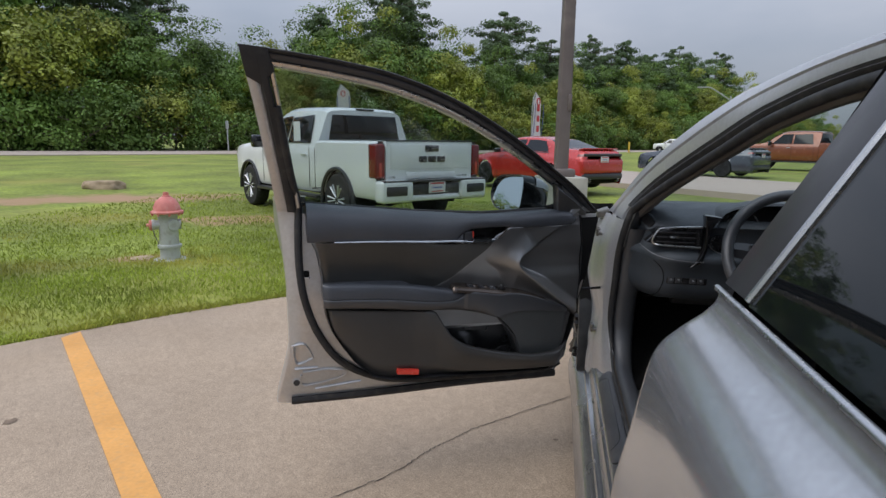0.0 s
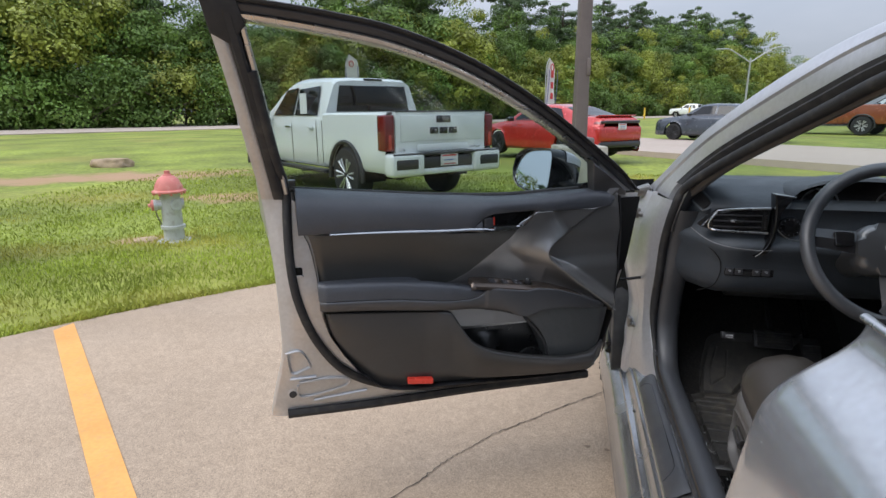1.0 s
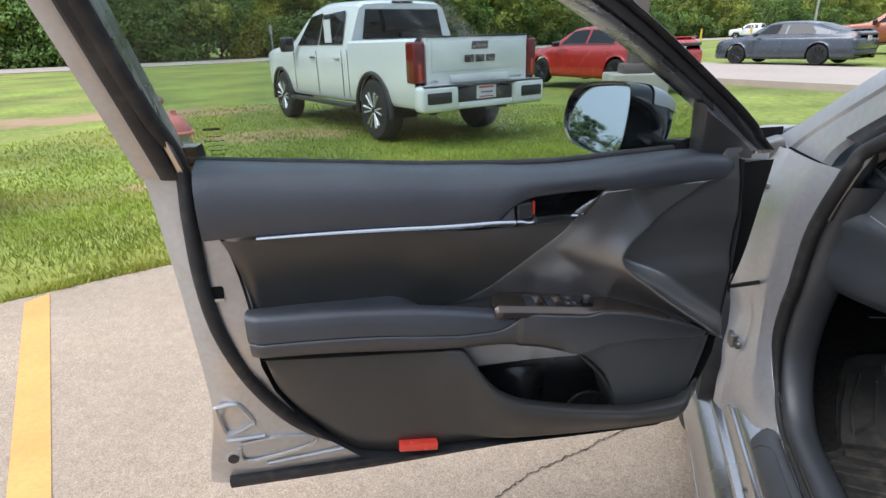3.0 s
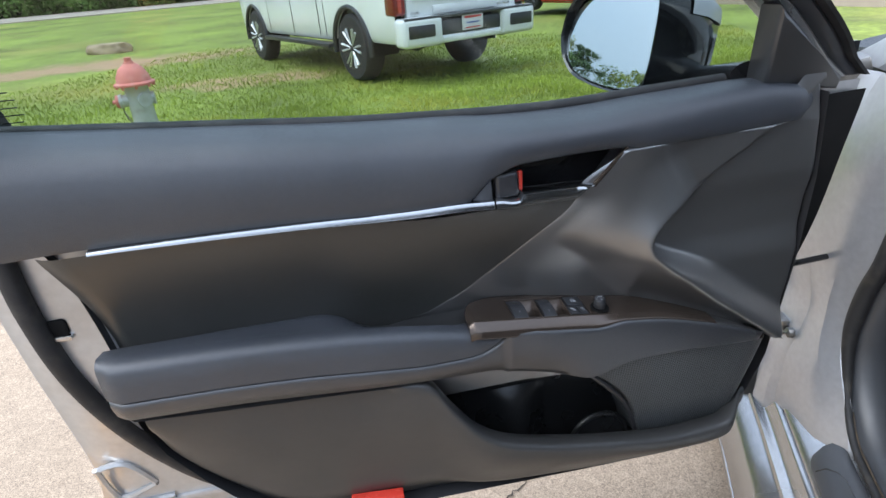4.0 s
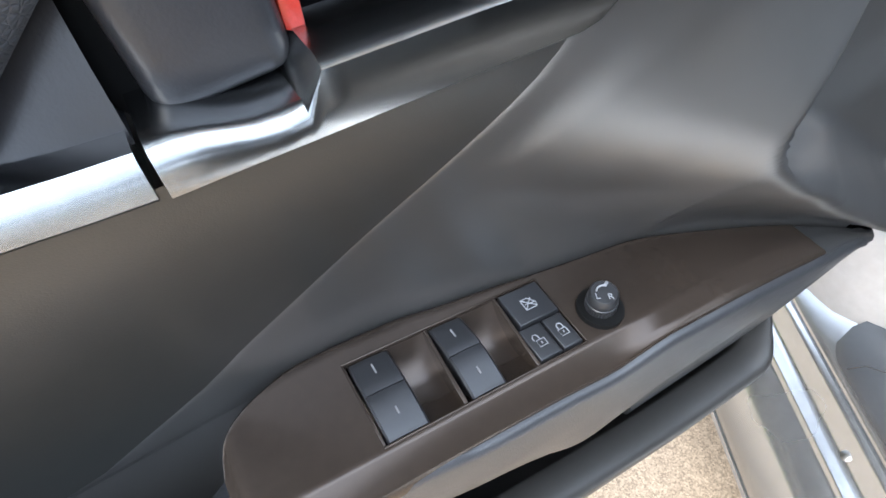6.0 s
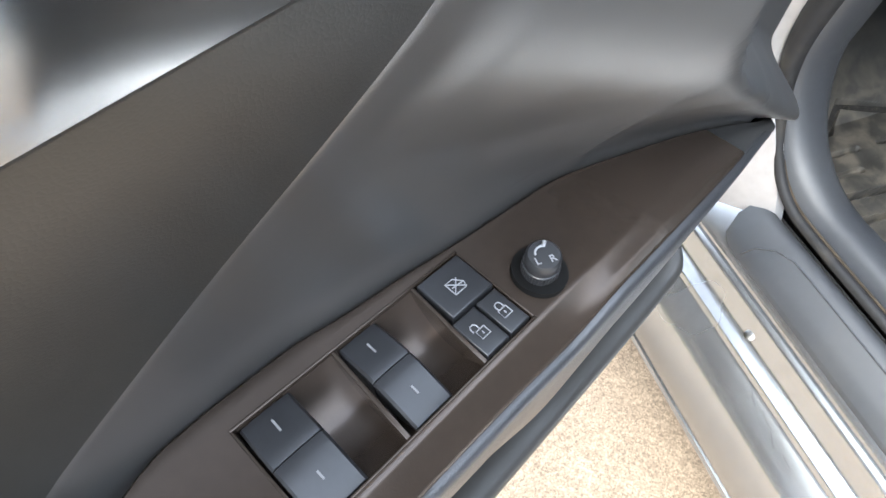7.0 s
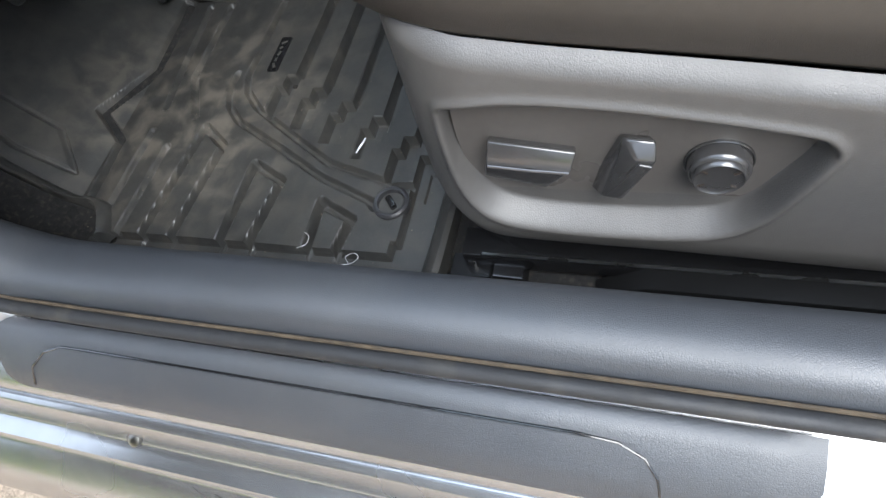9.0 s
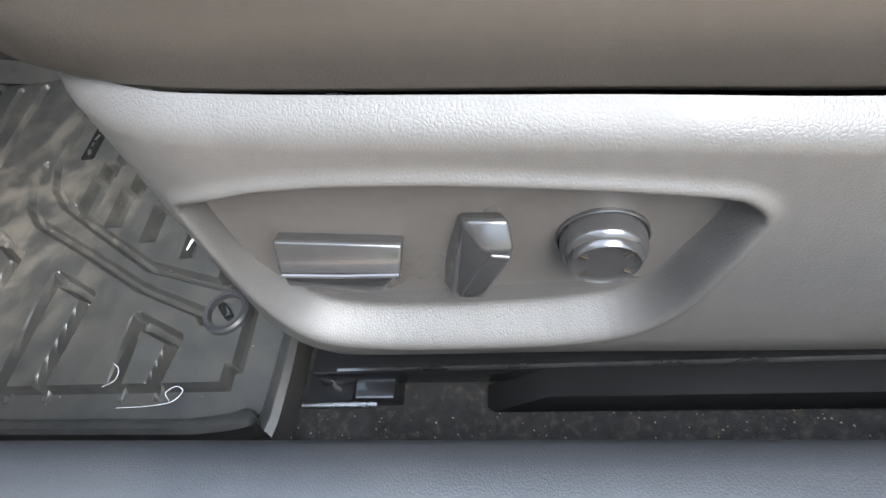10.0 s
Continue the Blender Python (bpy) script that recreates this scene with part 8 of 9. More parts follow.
prism(bm, [(0.269 + a, 0.7745 + b) for a, b in rounded(0.126, 0.026, 0.004)], Y, -0.006, 0.0035, 0.0015)
strip_panel = part("key_strip", bm, M["gloss"], car, "dark strip of dash keys")
for x in (0.219, 0.243, 0.288, 0.312):
    bm = bmesh.new()
    prism(bm, [(x + a, 0.7740 + b) for a, b in rounded(0.021, 0.020, 0.003)], Y, 0.0, 0.0052, 0.0012)
    part("dash_key", bm, M["smooth"], strip_panel)
    for dx, dz, wd in ((0.0, 0.0025, 0.0075), (0.0012, -0.0010, 0.0050)):
        bm = bmesh.new()
        box(bm, Y(x + dx, 0.0056, 0.7752 + dz), (wd, 0.001, 0.0018))
        part("key_sign", bm, M["key_print"], strip_panel, "pale symbol")
# thumb wheel beside the vent, and the bright-edged dial pod
bm = bmesh.new()
prism(bm, [(0.2825, 0.889), (0.2985, 0.889), (0.2985, 0.944), (0.2850, 0.944)], Y, 0.0, 0.0165, 0.0015)
part("vent_column", bm, M["gloss"], vent)
for i in range(7):
    bm = bmesh.new()
    box(bm, Y(0.2915, 0.0172, 0.900 + 0.0062 * i), (0.006, 0.003, 0.0026), None, 0.0006)
    part("thumb_rib", bm, M["smooth"], vent)
bm = bmesh.new()
tube(bm, smooth_line([Y(0.320, 0.012, 0.905), Y(0.336, 0.016, 0.886), Y(0.358, 0.016, 0.874), Y(0.385, 0.012, 0.872), Y(0.410, 0.004, 0.878)], 6), 0.0016, 6)
part("pod_edge", bm, M["bright"], cl, "thin bright edge below the dials")
bm = bmesh.new()
prism(bm, [(0.358 + 0.030 * math.cos(a), 0.905 + 0.027 * math.sin(a)) for a in lin(0, 5.984, 20)], Y, -0.020, 0.004, 0.002)
part("dial_pod", bm, M["gloss"], cl, "small round gauge with pale ticks")
for a in lin(0.4, 5.6, 12):
    bm = bmesh.new()
    c, d = math.cos(a), math.sin(a)
    tube(bm, [Y(0.358 + 0.022 * c, 0.0045, 0.905 + 0.020 * d), Y(0.358 + 0.026 * c, 0.0045, 0.905 + 0.0235 * d)], 0.0006, 4)
    part("dial_tick", bm, M["key_print"], cl)
# lower edge of the padded roll and the side panel below it
bm = bmesh.new()
tube(bm, smooth_line([Vector((0.150, -0.205, 0.845)), Vector((0.176, -0.2485, 0.826)), Vector((0.192, -0.2500, 0.800)), Vector((0.194, -0.2490, 0.765)), Vector((0.180, -0.2380, 0.725)), Vector((0.150, -0.200, 0.700))], 6), 0.0014, 6)
part("panel_seam", bm, M["dark"], car, "dark seam beside the lower dash")

# steering wheel
sw = thing("steering_wheel", (0.52, -0.43, 0.905), "black leather steering wheel with three spokes", "steering wheel")
SM = Matrix.Translation((0.52, -0.43, 0.905)) @ Matrix.Rotation(radians(66), 4, "X")
bm = bmesh.new()
tube(bm, [SM @ Vector((0.186 * math.cos(a), 0.186 * math.sin(a), 0)) for a in lin(0, 2 * math.pi, 61)], 0.0165, 12, ends=False)
part("rim", bm, M["rail"], sw, "black leather rim")
bm = bmesh.new()
prism(bm, [(a, b) for a, b in rounded(0.155, 0.125, 0.045, 6)], lambda a, n, b: SM @ Vector((a, b - 0.01, n)), -0.045, 0.0, 0.018, 3)
part("hub", bm, M["trim"], sw, "black airbag hub")
for ang in (5, 175, 268):
    a = radians(ang)
    bm = bmesh.new()
    rows = []
    for r in lin(0.06, 0.182, 8):
        w = 0.028 - 0.06 * (r - 0.06) * 0.8
        c = Vector((math.cos(a) * r, math.sin(a) * r, -0.018 + 0.08 * (r - 0.06)))
        t = Vector((-math.sin(a), math.cos(a), 0))
        rows.append([SM @ (c - t * w), SM @ (c + Vector((0, 0, 0.010))), SM @ (c + t * w), SM @ (c - Vector((0, 0, 0.012)))])
    grid(bm, rows, close=True)
    part("spoke", bm, M["smooth"], sw)
for x in (-0.105, 0.105):
    bm = bmesh.new()
    prism(bm, [(x + a, 0.012 + b) for a, b in rounded(0.042, 0.038, 0.008)], lambda a, n, b: SM @ Vector((a, b, n)), -0.012, 0.002, 0.003)
    part("thumb_keys", bm, M["gloss"], sw)
bm = bmesh.new()
tube(bm, [SM @ Vector((0.020 * math.cos(a), 0.013 * math.sin(a) - 0.008, 0.002)) for a in lin(0, 6.283, 24)], 0.0022, 6)
part("emblem", bm, M["bright"], sw, "bright oval emblem")
bm = bmesh.new()
tube(bm, [(0.52, -0.40, 0.89), (0.52, -0.22, 0.81), (0.52, 0.1, 0.7)], 0.045, 14)
part("column", bm, M["trim"], sw)

# pedals, foot rest, bonnet pull
for nm, c, s, r in (("brake_pedal", (0.46, 0.06, 0.46), (0.12, 0.02, 0.06), -30), ("accelerator_pedal", (0.60, 0.085, 0.375), (0.06, 0.02, 0.17), -35)):
    ob = thing(nm, c, "ribbed black rubber " + nm.replace("_", " ") + " in the footwell", "pedal")
    bm = bmesh.new()
    mm = Matrix.Rotation(radians(r), 4, "X")
    box(bm, c, s, mm, 0.006)
    part("pad", bm, M["rubber"], ob)
    for i in range(5):
        bm = bmesh.new()
        box(bm, Vector(c) + mm @ Vector((0, -0.012, (i - 2) * s[2] * 0.17)), (s[0] * 0.85, 0.005, 0.006))
        part("rib", bm, M["rubber"], ob)
    bm = bmesh.new()
    tube(bm, [Vector(c) + Vector((0, 0.02, 0)), Vector(c) + Vector((0, 0.2, 0.2))], 0.010, 8)
    part("lever", bm, M["steel"], ob)
bm = bmesh.new()
box(bm, (0.300, -0.010, 0.492), (0.040, 0.02, 0.022), Matrix.Rotation(radians(-20), 4, "X"), 0.003)
pull = part("bonnet_pull", bm, M["smooth"], car, "black bonnet release")
for dz in (0.003, -0.004):
    bm = bmesh.new()
    box(bm, (0.303, -0.0215, 0.493 + dz), (0.022, 0.001, 0.0035))
    part("print_bar", bm, M["white"], pull)
bm = bmesh.new()
box(bm, (0.42, -0.12, 0.70), (0.32, 0.20, 0.03), Matrix.Rotation(radians(-30), 4, "X"), 0.01)
part("knee_panel", bm, M["trim"], car)

# rubber floor mat: a tray with raised bars
MZ = 0.270
fm = thing("floor_mat", (0.38, -0.15, MZ), "dusty black rubber floor mat with raised bars", "floor mat")
MO = [(0.168, -0.40), (0.176, -0.445), (0.205, -0.462), (0.60, -0.462), (0.62, -0.44), (0.62, 0.16), (0.56, 0.20), (0.32, 0.20), (0.265, 0.13), (0.245, 0.05), (0.238, -0.015), (0.20, -0.045), (0.172, -0.07)]


def mat_z(x, y):
    return MZ + max(0, y - 0.02) * 0.75


bm = bmesh.new()
rows = []
cx, cy = 0.40, -0.15
rim_line = smooth_line([(x, y, 0) for x, y in MO + MO[:1]], 5)[:-1]
for k, dz in ((1.0, -0.012), (1.0, 0.012), (0.985, 0.0155), (0.965, 0.0135), (0.940, 0.003), (0.93, -0.008)):
    rows.append([(cx + (p.x - cx) * k, cy + (p.y - cy) * k, mat_z(0, cy + (p.y - cy) * k) + dz) for p in rim_line])
grid(bm, rows, close=True)
part("rim", bm, M["mat"], fm, "raised rubber rim", sharp=40)

# moulded floor: flat lands with sunk channels, loops at the sill side and stepped slots towards the tunnel
xs, ys = np.arange(0.165, 0.625, 0.0016), np.arange(-0.466, 0.206, 0.0016)
gx, gy = np.meshgrid(xs, ys)
high = np.full(gx.shape, 0.006)


def slot(x0, x1, y0, y1, depth=0.016):
    """A square-ended recess."""
    d = np.maximum(np.maximum(x0 - gx, gx - x1), np.maximum(y0 - gy, gy - y1))
    q = np.clip((d + 0.0010) / 0.0020, 0, 1)
    np.minimum(high, 0.006 - depth * (1 - q), out=high)


def sink(pts, width, depth=0.016):
    """A channel along a line of points."""
    d = np.full(gx.shape, 9.0)
    for (ax, ay), (bx, by) in zip(pts, pts[1:]):
        dx, dy = bx - ax, by - ay
        t = np.clip(((gx - ax) * dx + (gy - ay) * dy) / (dx * dx + dy * dy), 0, 1)
        d = np.minimum(d, np.hypot(gx - ax - t * dx, gy - ay - t * dy))
    q = np.clip((d - width / 2 + 0.0020) / 0.0040, 0, 1)
    np.minimum(high, 0.006 - depth * (1 - q * q * (3 - 2 * q)), out=high)


# a low channel runs round the lands on the sill side and behind the eyelet
slot(0.150, 0.2085, -0.470, -0.025, 0.013)
slot(0.150, 0.330, -0.470, -0.408, 0.013)
slot(0.150, 0.222, -0.470, -0.402, 0.013)
for loop in ([(0.203, -0.311), (0.266, -0.309), (0.246, -0.351), (0.203, -0.343)], [(0.203, -0.203), (0.313, -0.206), (0.291, -0.2495), (0.203, -0.240)], [(0.203, -0.095), (0.368, -0.110), (0.339, -0.149), (0.203, -0.137)]):
    sink(loop, 0.0095)
for line in ([(0.205, -0.060), (0.335, -0.066)], [(0.225, -0.028), (0.36, -0.030)], [(0.385, -0.085), (0.455, -0.050), (0.60, -0.045)], [(0.40, -0.030), (0.60, -0.008)]):
    sink(line, 0.0080, 0.007)
sink([(0.245, 0.006), (0.342, 0.012), (0.375, 0.046), (0.47, 0.020), (0.60, 0.028)], 0.0100, 0.010)
sink([(0.349, 0.150), (0.331, 0.070), (0.281, 0.038), (0.286, 0.095), (0.315, 0.160)], 0.0050, 0.004)
sink([(0.46, -0.118), (0.43, -0.118), (0.402, -0.130), (0.379, -0.152), (0.340, -0.224), (0.297, -0.299), (0.270, -0.365), (0.262, -0.372)], 0.0075, 0.009)
sink([(0.60, -0.135), (0.455, -0.136), (0.428, -0.146), (0.400, -0.172), (0.359, -0.235), (0.318, -0.300), (0.292, -0.385), (0.290, -0.44)], 0.0075, 0.009)
for k in range(6):
    y = -0.196 - 0.047 * k
    left = 0.398 - 0.021 * k - (0.006 if k > 3 else 0)
    bend = left + 0.034 - 0.002 * k
    slot(left - 0.010, bend + 0.004, y - 0.017, y + 0.011)
    slot(bend, bend + 0.022, y - 0.021, y + 0.001)
    slot(bend + 0.016, 0.605, y - 0.025, y - 0.012)
inner_rim = [(cx + (p.x - cx) * 0.943, cy + (p.y - cy) * 0.943) for p in rim_line]
keep = np.zeros(gx.shape, bool)
for (ax, ay), (bx, by) in zip(inner_rim, inner_rim[1:] + inner_rim[:1]):
    if abs(by - ay) > 1e-9:
        keep ^= ((ay > gy) != (by > gy)) & (gx < (bx - ax) * (gy - ay) / (by - ay) + ax)
gz = MZ + np.maximum(0, gy - 0.02) * 0.75 + high - 0.004
index = -np.ones(gx.shape, int)
index[keep] = np.arange(keep.sum())
quads = np.stack([index[:-1, :-1], index[:-1, 1:], index[1:, 1:], index[1:, :-1]], -1).reshape(-1, 4)
quads = quads[(quads >= 0).all(1)]
me = bpy.data.meshes.new("moulded_floor")
me.from_pydata([Vector(v) - Vector((0.38, -0.15, MZ)) for v in np.stack([gx[keep], gy[keep], gz[keep]], -1).tolist()], [], quads.tolist())
me.materials.append(M["mat"])
floor_part = new("moulded_floor", me)
floor_part.parent = fm
tagged(floor_part, "dusty rubber floor with sunk channels")
# maker's panel as a plain dark bar with worn grey blocks
bm = bmesh.new()
prism(bm, [(0.493 + a, -0.169 + b) for a, b in rounded(0.064, 0.016, 0.003)], lambda a, n, b: Vector((a, b, mat_z(a, b) + n)), -0.004, 0.0036, 0.001)
part("maker_panel", bm, M["gloss"], fm, "plain dark maker panel")
for k, (dx, wd) in enumerate(((-0.022, 0.009), (-0.011, 0.006), (0.000, 0.008), (0.011, 0.005), (0.021, 0.008))):
    bm = bmesh.new()
    box(bm, (0.493 + dx, -0.169 + 0.001 * (k % 2), mat_z(0, -0.169) + 0.0038), (wd, 0.0035, 0.0006), Matrix.Rotation(0.5 - 0.4 * k, 4, "Z"))
    part("maker_mark", bm, M["mat"], fm)
# fixing eyelet
bm = bmesh.new()
lathe(bm, [(0.0195, 0.0), (0.0195, 0.008), (0.0175, 0.010), (0.0145, 0.0095), (0.0140, 0.003)], (0.267, -0.391, MZ - 0.002), n=28)
part("eyelet", bm, M["smooth"], fm, "black fixing eyelet")
bm = bmesh.new()
box(bm, (0.267, -0.391, MZ + 0.005), (0.016, 0.007, 0.008), Matrix.Rotation(radians(40), 4, "Z"), 0.002)
part("fixing_hook", bm, M["steel"], fm, "black turning hook")
# a curl of white thread and other crumbs
bm = bmesh.new()
th = [(0.185, -0.300), (0.186, -0.325), (0.189, -0.345), (0.197, -0.352), (0.201, -0.345), (0.196, -0.338), (0.190, -0.343)]
tube(bm, smooth_line([(x + 0.006, y - 0.02, mat_z(x, y) + 0.0015) for x, y in th], 5), 0.00024, 5)
single("thread", bm, M["white"], "curl of white thread lying on the floor mat", "thread")
bm = bmesh.new()
tube(bm, smooth_line([(0.228, -0.300, MZ + 0.001), (0.222, -0.310, MZ + 0.003), (0.213, -0.310, MZ + 0.002), (0.208, -0.300, MZ + 0.001)], 5), 0.00026, 5)
single("thread", bm, M["white"], "short white thread lying on the floor mat", "thread")
bm = bmesh.new()
rows = []
for k in lin(0, 1, 9):
    c = Vector((0.337 + 0.022 * k, -0.3265 - 0.006 * math.sin(k * 2.2), mat_z(0, -0.33) - 0.004 + 0.003 * math.sin(math.pi * k)))
    h = 0.0004 + 0.0006 * math.sin(math.pi * k)
    rows.append([c + Vector((0, -h, 0)), c + Vector((0, h, 0.0005)), c + Vector((0, h, -0.0003)), c + Vector((0, -h, -0.0008))])
vs = grid(bm, rows, close=True)
cap(bm, vs[0])
cap(bm, vs[-1])
single("paper_scrap", bm, M["white"], "tiny curled white paper scrap on the floor mat", "scrap")
rnd = random.Random(4)
verts, faces = [], []
for i in range(360):
    if rnd.random() < 0.5:
        x, yy, z = rnd.uniform(0.14, 0.19), rnd.uniform(-0.85, -0.46), 0.2615
    else:
        x, yy = rnd.uniform(0.19, 0.5), rnd.uniform(-0.45, 0.0)
        z = MZ + 0.0003
    r = rnd.uniform(0.0003, 0.0008)
    k = len(verts)
    verts += [(x - r, yy - r, z), (x + r, yy - r * 0.6, z), (x, yy + r, z), (x, yy, z + r * 1.2)]
    faces += [(k, k + 1, k + 3), (k + 1, k + 2, k + 3), (k + 2, k, k + 3)]
me = bpy.data.meshes.new("sand_grains")
me.from_pydata(verts, [], faces)
M["sand"] = mat("pale_sand_grain", (0.30, 0.25, 0.19), 0.8, 0, 0.3, 90, island=0.4)
me.materials.append(M["sand"])
tagged(new("sand_grains", me), "pale sand grains on the mat and carpet", "sand", kind="stuff")

# ---- driver's seat ----
seat = thing("driver_seat", (0.48, -0.85, 0.26), "black leatherette driver's seat with power controls on its base", "car seat")
shx = curve([(0.285, 0.222), (0.300, 0.206), (0.325, 0.193), (0.36, 0.188), (0.42, 0.189), (0.49, 0.193), (0.56, 0.197)])
topz = curve([(-1.25, 0.468), (-0.95, 0.478), (-0.745, 0.500), (-0.672, 0.511), (-0.622, 0.518), (-0.566, 0.526), (-0.5255, 0.533), (-0.50, 0.538), (-0.46, 0.545)])
botz = curve([(-1.25, 0.298), (-0.82, 0.305), (-0.745, 0.310), (-0.652, 0.318), (-0.552, 0.323), (-0.515, 0.331), (-0.495, 0.353), (-0.482, 0.40), (-0.472, 0.44)])
RC = [(-0.5088, 0.482), (-0.5115, 0.4868), (-0.522, 0.4908), (-0.540, 0.4938), (-0.553, 0.4943), (-0.578, 0.4932), (-0.617, 0.4888), (-0.6545, 0.4825), (-0.682, 0.4772), (-0.708, 0.4712), (-0.7150, 0.4672), (-0.7200, 0.4605), (-0.7185, 0.4520), (-0.7105, 0.4290), (-0.6985, 0.4000), (-0.680, 0.3815), (-0.6526, 0.3745), (-0.61, 0.3730), (-0.5653, 0.3755), (-0.536, 0.3830), (-0.5195, 0.3970), (-0.5105, 0.4200), (-0.5078, 0.4550)]


def inside(y, z):
    """Signed distance to the control recess's outline, positive inside."""
    hit, best = False, 9
    pts = RCS
    for (ay, az), (by, bz) in zip(pts, pts[1:] + pts[:1]):
        if (az > z) != (bz > z) and y < (by - ay) * (z - az) / (bz - az) + ay:
            hit = not hit
        dy, dz = by - ay, bz - az
        s = min(1, max(0, ((y - ay) * dy + (z - az) * dz) / (dy * dy + dz * dz + 1e-12)))
        best = min(best, math.hypot(y - ay - s * dy, z - az - s * dz))
    return best if hit else -best


RCS = [(p.x, p.y) for p in smooth_line([(a, b, 0) for a, b in RC + RC[:1]], 4)[:-1]]


def shield_x(y, z):
    low = botz(y)
    x = shx(z if z > 0.40 else 0.285 + (z - low) * (0.115 / (0.40 - low)) if low < 0.39 else z)
    x += 0.010 * max(0.0, 1 - (topz(y) - z) / 0.014) ** 2
    x += 0.055 * (1 - math.sqrt(max(0.0, 1 - max(0, (y + 0.535) / 0.062) ** 2))) if y > -0.535 else 0
    d = inside(y, z)
    if d > -0.012:
        wide = 0.005 + 0.008 * step(0.455 - z, 0.0, 0.05) * (1 - 0.65 * step(-y, 0.655, 0.70))
        x += 0.0165 * step(d, -0.001, wide) - 0.0024 * math.exp(-((d + 0.003) / 0.0030) ** 2)
    return x


bm = bmesh.new()
rows = []
for y in lin(-0.474, -0.735, 190) + lin(-0.745, -1.25, 24):
    r = []
    for q in lin(0, 1, 150):
        z = botz(y) + (topz(y) - botz(y)) * q
        r.append((shield_x(y, z), y, z))
    rows.append(r)
grid(bm, rows)
M["shield"] = mat("grained_seat_shield_plastic", (0.078, 0.073, 0.068), 0.44, 0, 0.10, 6, 0.13, 620, cells=True, spec=0.65, dirt=(0.092, 0.086, 0.080), dscale=8, damount=0.25)
part("side_shield", bm, M["shield"], seat, "grained black plastic side shield", sharp=60)
# smooth floor of the control recess
bm = bmesh.new()
ring = [bm.verts.new((0.2050, y + (-0.614 - y) * 0.045, z + (0.445 - z) * (0.03 if z > 0.44 else 0.14))) for y, z in RCS]
bm.faces.new(ring)
M["recess"] = mat("smooth_brown_black_plastic", (0.085, 0.076, 0.068), 0.30, 0, 0.08, 8, 0.05, 1500, spec=0.8)
part("recess_floor", bm, M["recess"], seat, "smooth satin recess floor")


def sx(a, n, b):
    return Vector((0.2045 - n, a, b))


def moulded(corners, bevel):
    """A solid wrapped round its corner places (along, out, up), with rounded edges."""
    bm = bmesh.new()
    for a, n, b in corners:
        bm.verts.new(sx(a, n, b))
    bmesh.ops.convex_hull(bm, input=bm.verts[:])
    bmesh.ops.dissolve_limit(bm, angle_limit=radians(14), verts=bm.verts[:], edges=bm.edges[:])
    bmesh.ops.bevel(bm, geom=bm.edges[:], offset=bevel, segments=4, profile=0.5, affect="EDGES", clamp_overlap=True)
    return bm


# slide control: a face turned up to a ridge, and a hollow face below it
part("slide_switch", moulded([(-0.5330, -0.003, 0.4535), (-0.5875, -0.003, 0.4445), (-0.5345, 0.0070, 0.4585), (-0.5885, 0.0070, 0.4492), (-0.5320, 0.0135, 0.4425), (-0.5855, 0.0135, 0.4365), (-0.5280, -0.003, 0.4320), (-0.5800, -0.003, 0.4240)], 0.0016), M["switch"], seat, "smooth black slide switch")
part("switch_foot", moulded([(-0.5310, -0.003, 0.4400), (-0.5840, -0.003, 0.4340), (-0.5315, 0.0118, 0.4405), (-0.5845, 0.0118, 0.4345), (-0.5275, 0.0090, 0.4255), (-0.5685, 0.0090, 0.4140), (-0.5240, -0.003, 0.4190), (-0.5660, -0.003, 0.4060)], 0.0016), M["switch"], seat)
bm = bmesh.new()
tube(bm, [sx(-0.5335, 0.0136, 0.4420), sx(-0.5600, 0.0140, 0.4392), sx(-0.5845, 0.0136, 0.4368)], 0.0011, 8)
part("switch_ridge", bm, M["switch"], seat)
# recline lever
part("recline_lever", moulded([(-0.6125, -0.003, 0.4570), (-0.6300, -0.003, 0.4550), (-0.6155, 0.0065, 0.4625), (-0.6335, 0.0065, 0.4605), (-0.6230, 0.0135, 0.4510), (-0.6350, 0.0135, 0.4485), (-0.6035, 0.0100, 0.4080), (-0.6175, 0.0100, 0.4055), (-0.5955, -0.003, 0.4020), (-0.6120, -0.003, 0.3970), (-0.5965, -0.003, 0.4140)], 0.0020), M["switch"], seat, "slanted black recline lever")
part("lever_face", moulded([(-0.6240, 0.0100, 0.4480), (-0.6325, 0.0100, 0.4460), (-0.6250, 0.0142, 0.4475), (-0.6330, 0.0142, 0.4455), (-0.6065, 0.0112, 0.4105), (-0.6160, 0.0112, 0.4085), (-0.6060, 0.0080, 0.4095), (-0.6150, 0.0080, 0.4080)], 0.0009), M["switch"], seat)
# lumbar knob
bm = bmesh.new()
lathe(bm, [(0.0192, -0.002), (0.0192, 0.0010), (0.0186, 0.0014), (0.0178, 0.0004), (0.0174, 0.0080), (0.0164, 0.0100), (0.0150, 0.0108), (0.0143, 0.0135), (0.0136, 0.0142), (0.0126, 0.0134), (0.0110, 0.0130), (0.001, 0.0136)], sx(-0.6695, 0, 0.4355), (-1, 0, 0), 36)
part("lumbar_knob", bm, M["switch"], seat, "round black lumbar knob")
for a in (35, 145, 215, 325):
    bm = bmesh.new()
    c, s = math.cos(radians(a)), math.sin(radians(a))
    tube(bm, [sx(-0.6695 + 0.0085 * c, 0.0135, 0.4355 + 0.0085 * s), sx(-0.6695 + 0.0122 * c, 0.0135, 0.4355 + 0.0122 * s)], 0.0006, 5)
    part("knob_notch", bm, M["bronze"], seat)
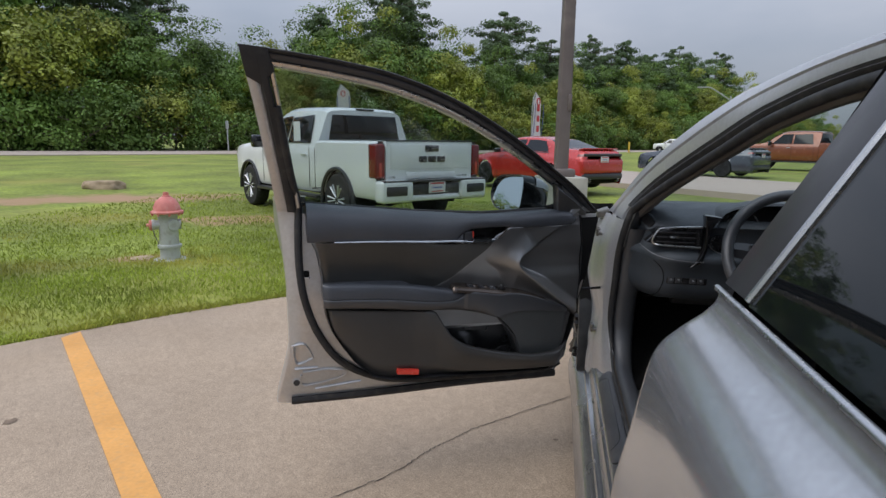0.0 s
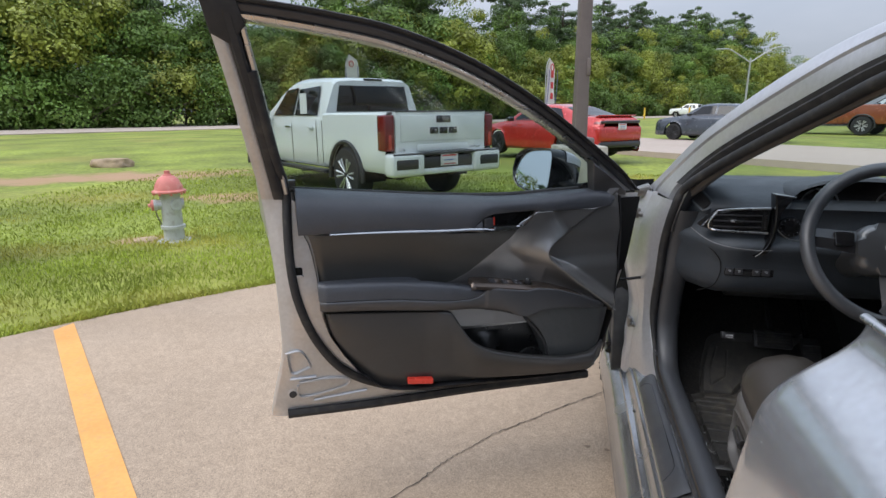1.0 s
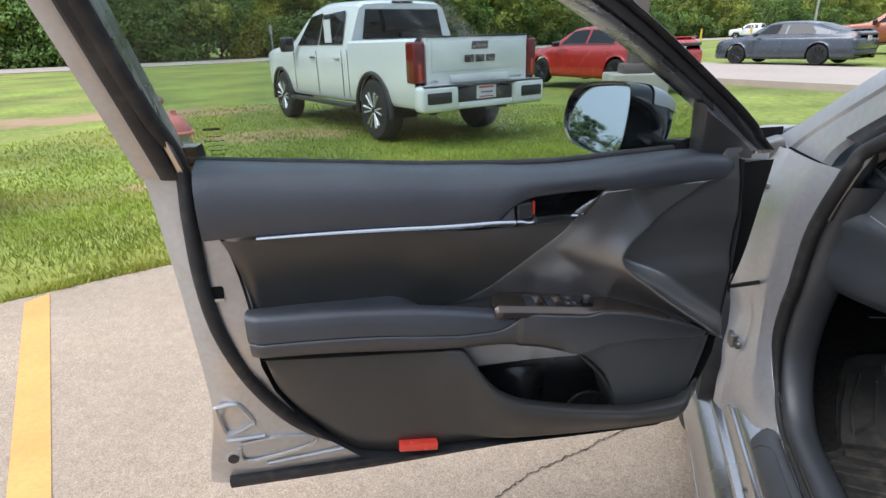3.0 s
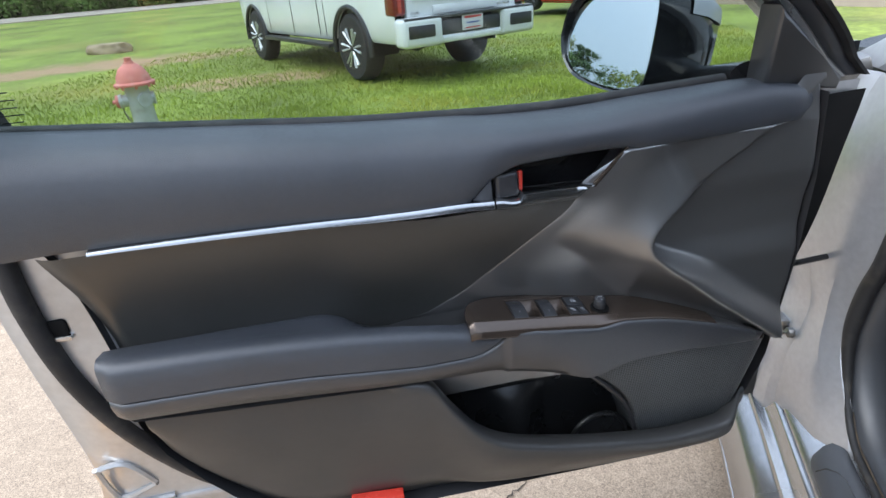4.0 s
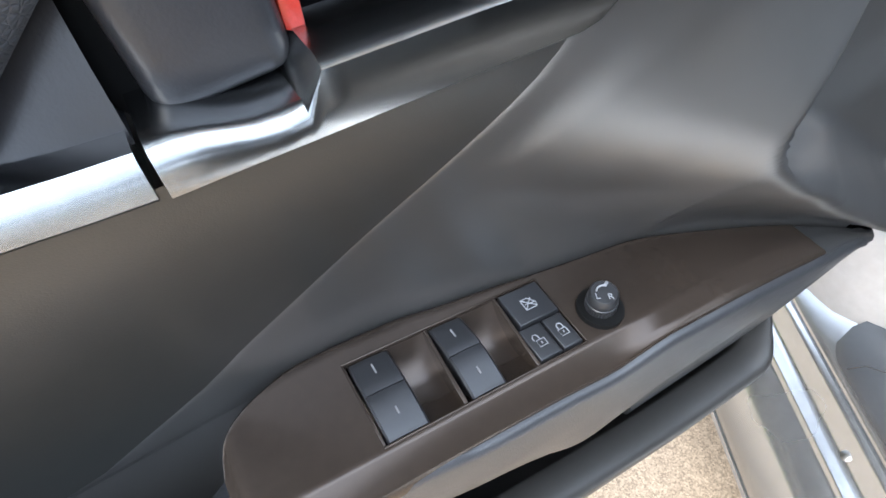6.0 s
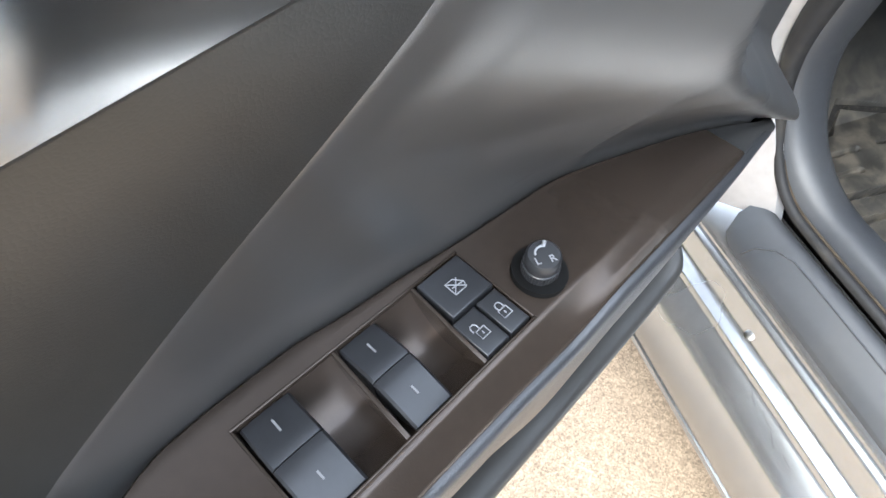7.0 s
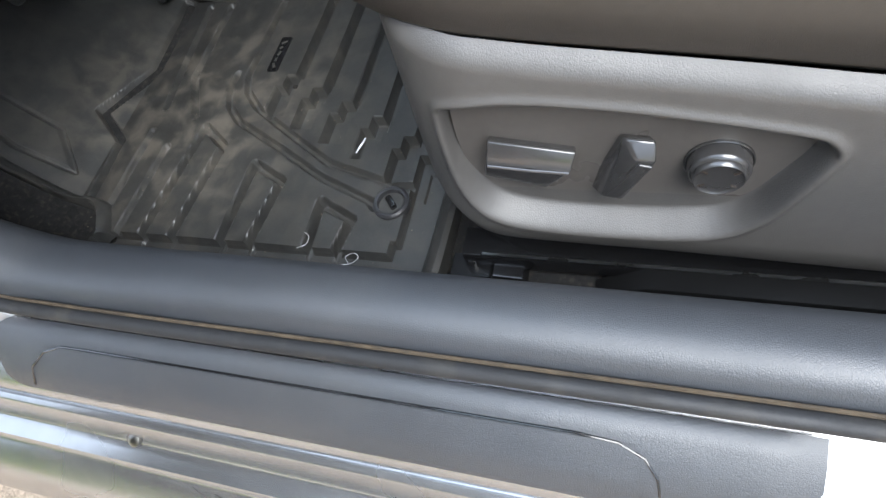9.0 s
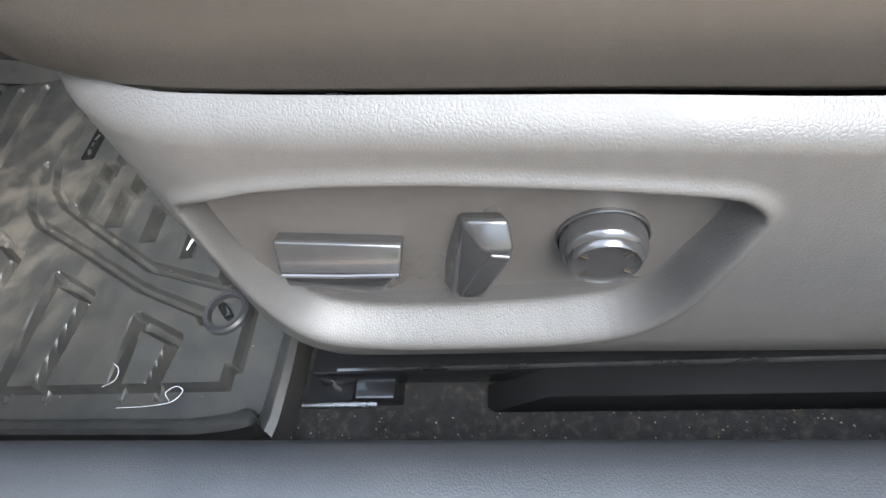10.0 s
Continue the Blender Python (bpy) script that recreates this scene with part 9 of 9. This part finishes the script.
# cushion
bm = bmesh.new()
rows = []
for y in lin(-0.455, -1.20, 50):
    t = topz(y)
    f = math.sqrt(max(0, 1 - max(0, (y + 0.54) / 0.09) ** 2)) if y > -0.54 else 1.0
    h = 0.10 * f + 0.012
    ins = 0.045 * (1 - f)
    pr = [(0.230, -0.06), (0.2085, -0.02), (0.2045, 0.03), (0.2030, 0.3), (0.214, 0.62), (0.246, 0.88), (0.288, 1.0), (0.335, 0.96), (0.365, 0.80), (0.40, 0.74), (0.55, 0.74), (0.60, 0.80), (0.64, 0.97), (0.69, 0.95), (0.72, 0.6), (0.725, 0.0)]
    rows.append([(x + (ins if x < 0.48 else -ins), y, t + q * h) for x, q in pr])
vs = grid(bm, rows)
cap(bm, vs[0])
part("cushion", bm, M["leather"], seat, "black leatherette seat cushion", sharp=60)
bm = bmesh.new()
rows = []
for z in lin(0.30, 0.60, 12):
    rows.append([(0.236, -0.51, z), (0.27, -0.470, z), (0.34, -0.452, z), (0.48, -0.446, z), (0.62, -0.452, z), (0.70, -0.475, z), (0.725, -0.52, z)])
grid(bm, rows)
part("front_apron", bm, M["leather"], seat)
bm = bmesh.new()
rows = []
for z in lin(0.50, 1.12, 24):
    y = -1.10 - (z - 0.5) * 0.36
    w = 0.26 - 0.05 * step(z, 0.85, 1.12)
    rows.append([(0.48 - w, y - 0.03, z), (0.48 - w, y + 0.06, z), (0.48 - w * 0.8, y + 0.10, z), (0.48 - w * 0.45, y + 0.06, z), (0.48 + w * 0.45, y + 0.06, z), (0.48 + w * 0.8, y + 0.10, z), (0.48 + w, y + 0.06, z), (0.48 + w, y - 0.03, z), (0.48, y - 0.06, z)])
vs = grid(bm, rows, close=True)
cap(bm, vs[-1])
part("backrest", bm, M["leather"], seat, "black leatherette backrest", sharp=60)
bm = bmesh.new()
box(bm, (0.48, -1.36, 1.22), (0.25, 0.10, 0.19), Matrix.Rotation(radians(-15), 4, "X"), 0.04, 4)
part("headrest", bm, M["leather"], seat)
# seat rail, its cover and the clip at its front
bm = bmesh.new()
box(bm, (0.222, -0.90, 0.277), (0.030, 0.84, 0.022), None, 0.003)
part("slide_rail", bm, M["steel"], seat, "glossy black seat rail")
bm = bmesh.new()
tube(bm, [(0.209, -0.50, 0.2885), (0.209, -1.3, 0.2885)], 0.0016, 6)
part("rail_edge", bm, M["bright"], seat, "bright edge of the rail")
bm = bmesh.new()
box(bm, (0.250, -0.94, 0.262), (0.05, 0.88, 0.03), None, 0.004)
part("rail_base", bm, M["dark"], seat)
bm = bmesh.new()
prism(bm, [(-0.464, 0.258), (-0.540, 0.258), (-0.540, 0.268), (-0.537, 0.274), (-0.510, 0.275), (-0.505, 0.268), (-0.468, 0.267)], lambda a, n, b: Vector((0.205 - n, a, b)), -0.014, 0.011, 0.002)
part("rail_cover", bm, M["steel"], seat, "black plastic rail cover")
bm = bmesh.new()
tube(bm, [(0.1935, -0.466, 0.2625), (0.1935, -0.522, 0.2615)], 0.0013, 6)
part("cover_edge", bm, M["bright"], seat)
bm = bmesh.new()
lathe(bm, [(0.006, -0.012), (0.006, 0.003), (0.004, 0.005)], (0.209, -0.488, 0.272), n=10)
part("rail_bolt", bm, M["steel"], seat)
bm = bmesh.new()
prism(bm, [(-0.60, 0.258), (-1.2, 0.258), (-1.2, 0.288), (-0.64, 0.288)], lambda a, n, b: Vector((0.198 - n, a, b)), -0.01, 0.010, 0.004)
part("rail_shroud", bm, M["dark"], seat)
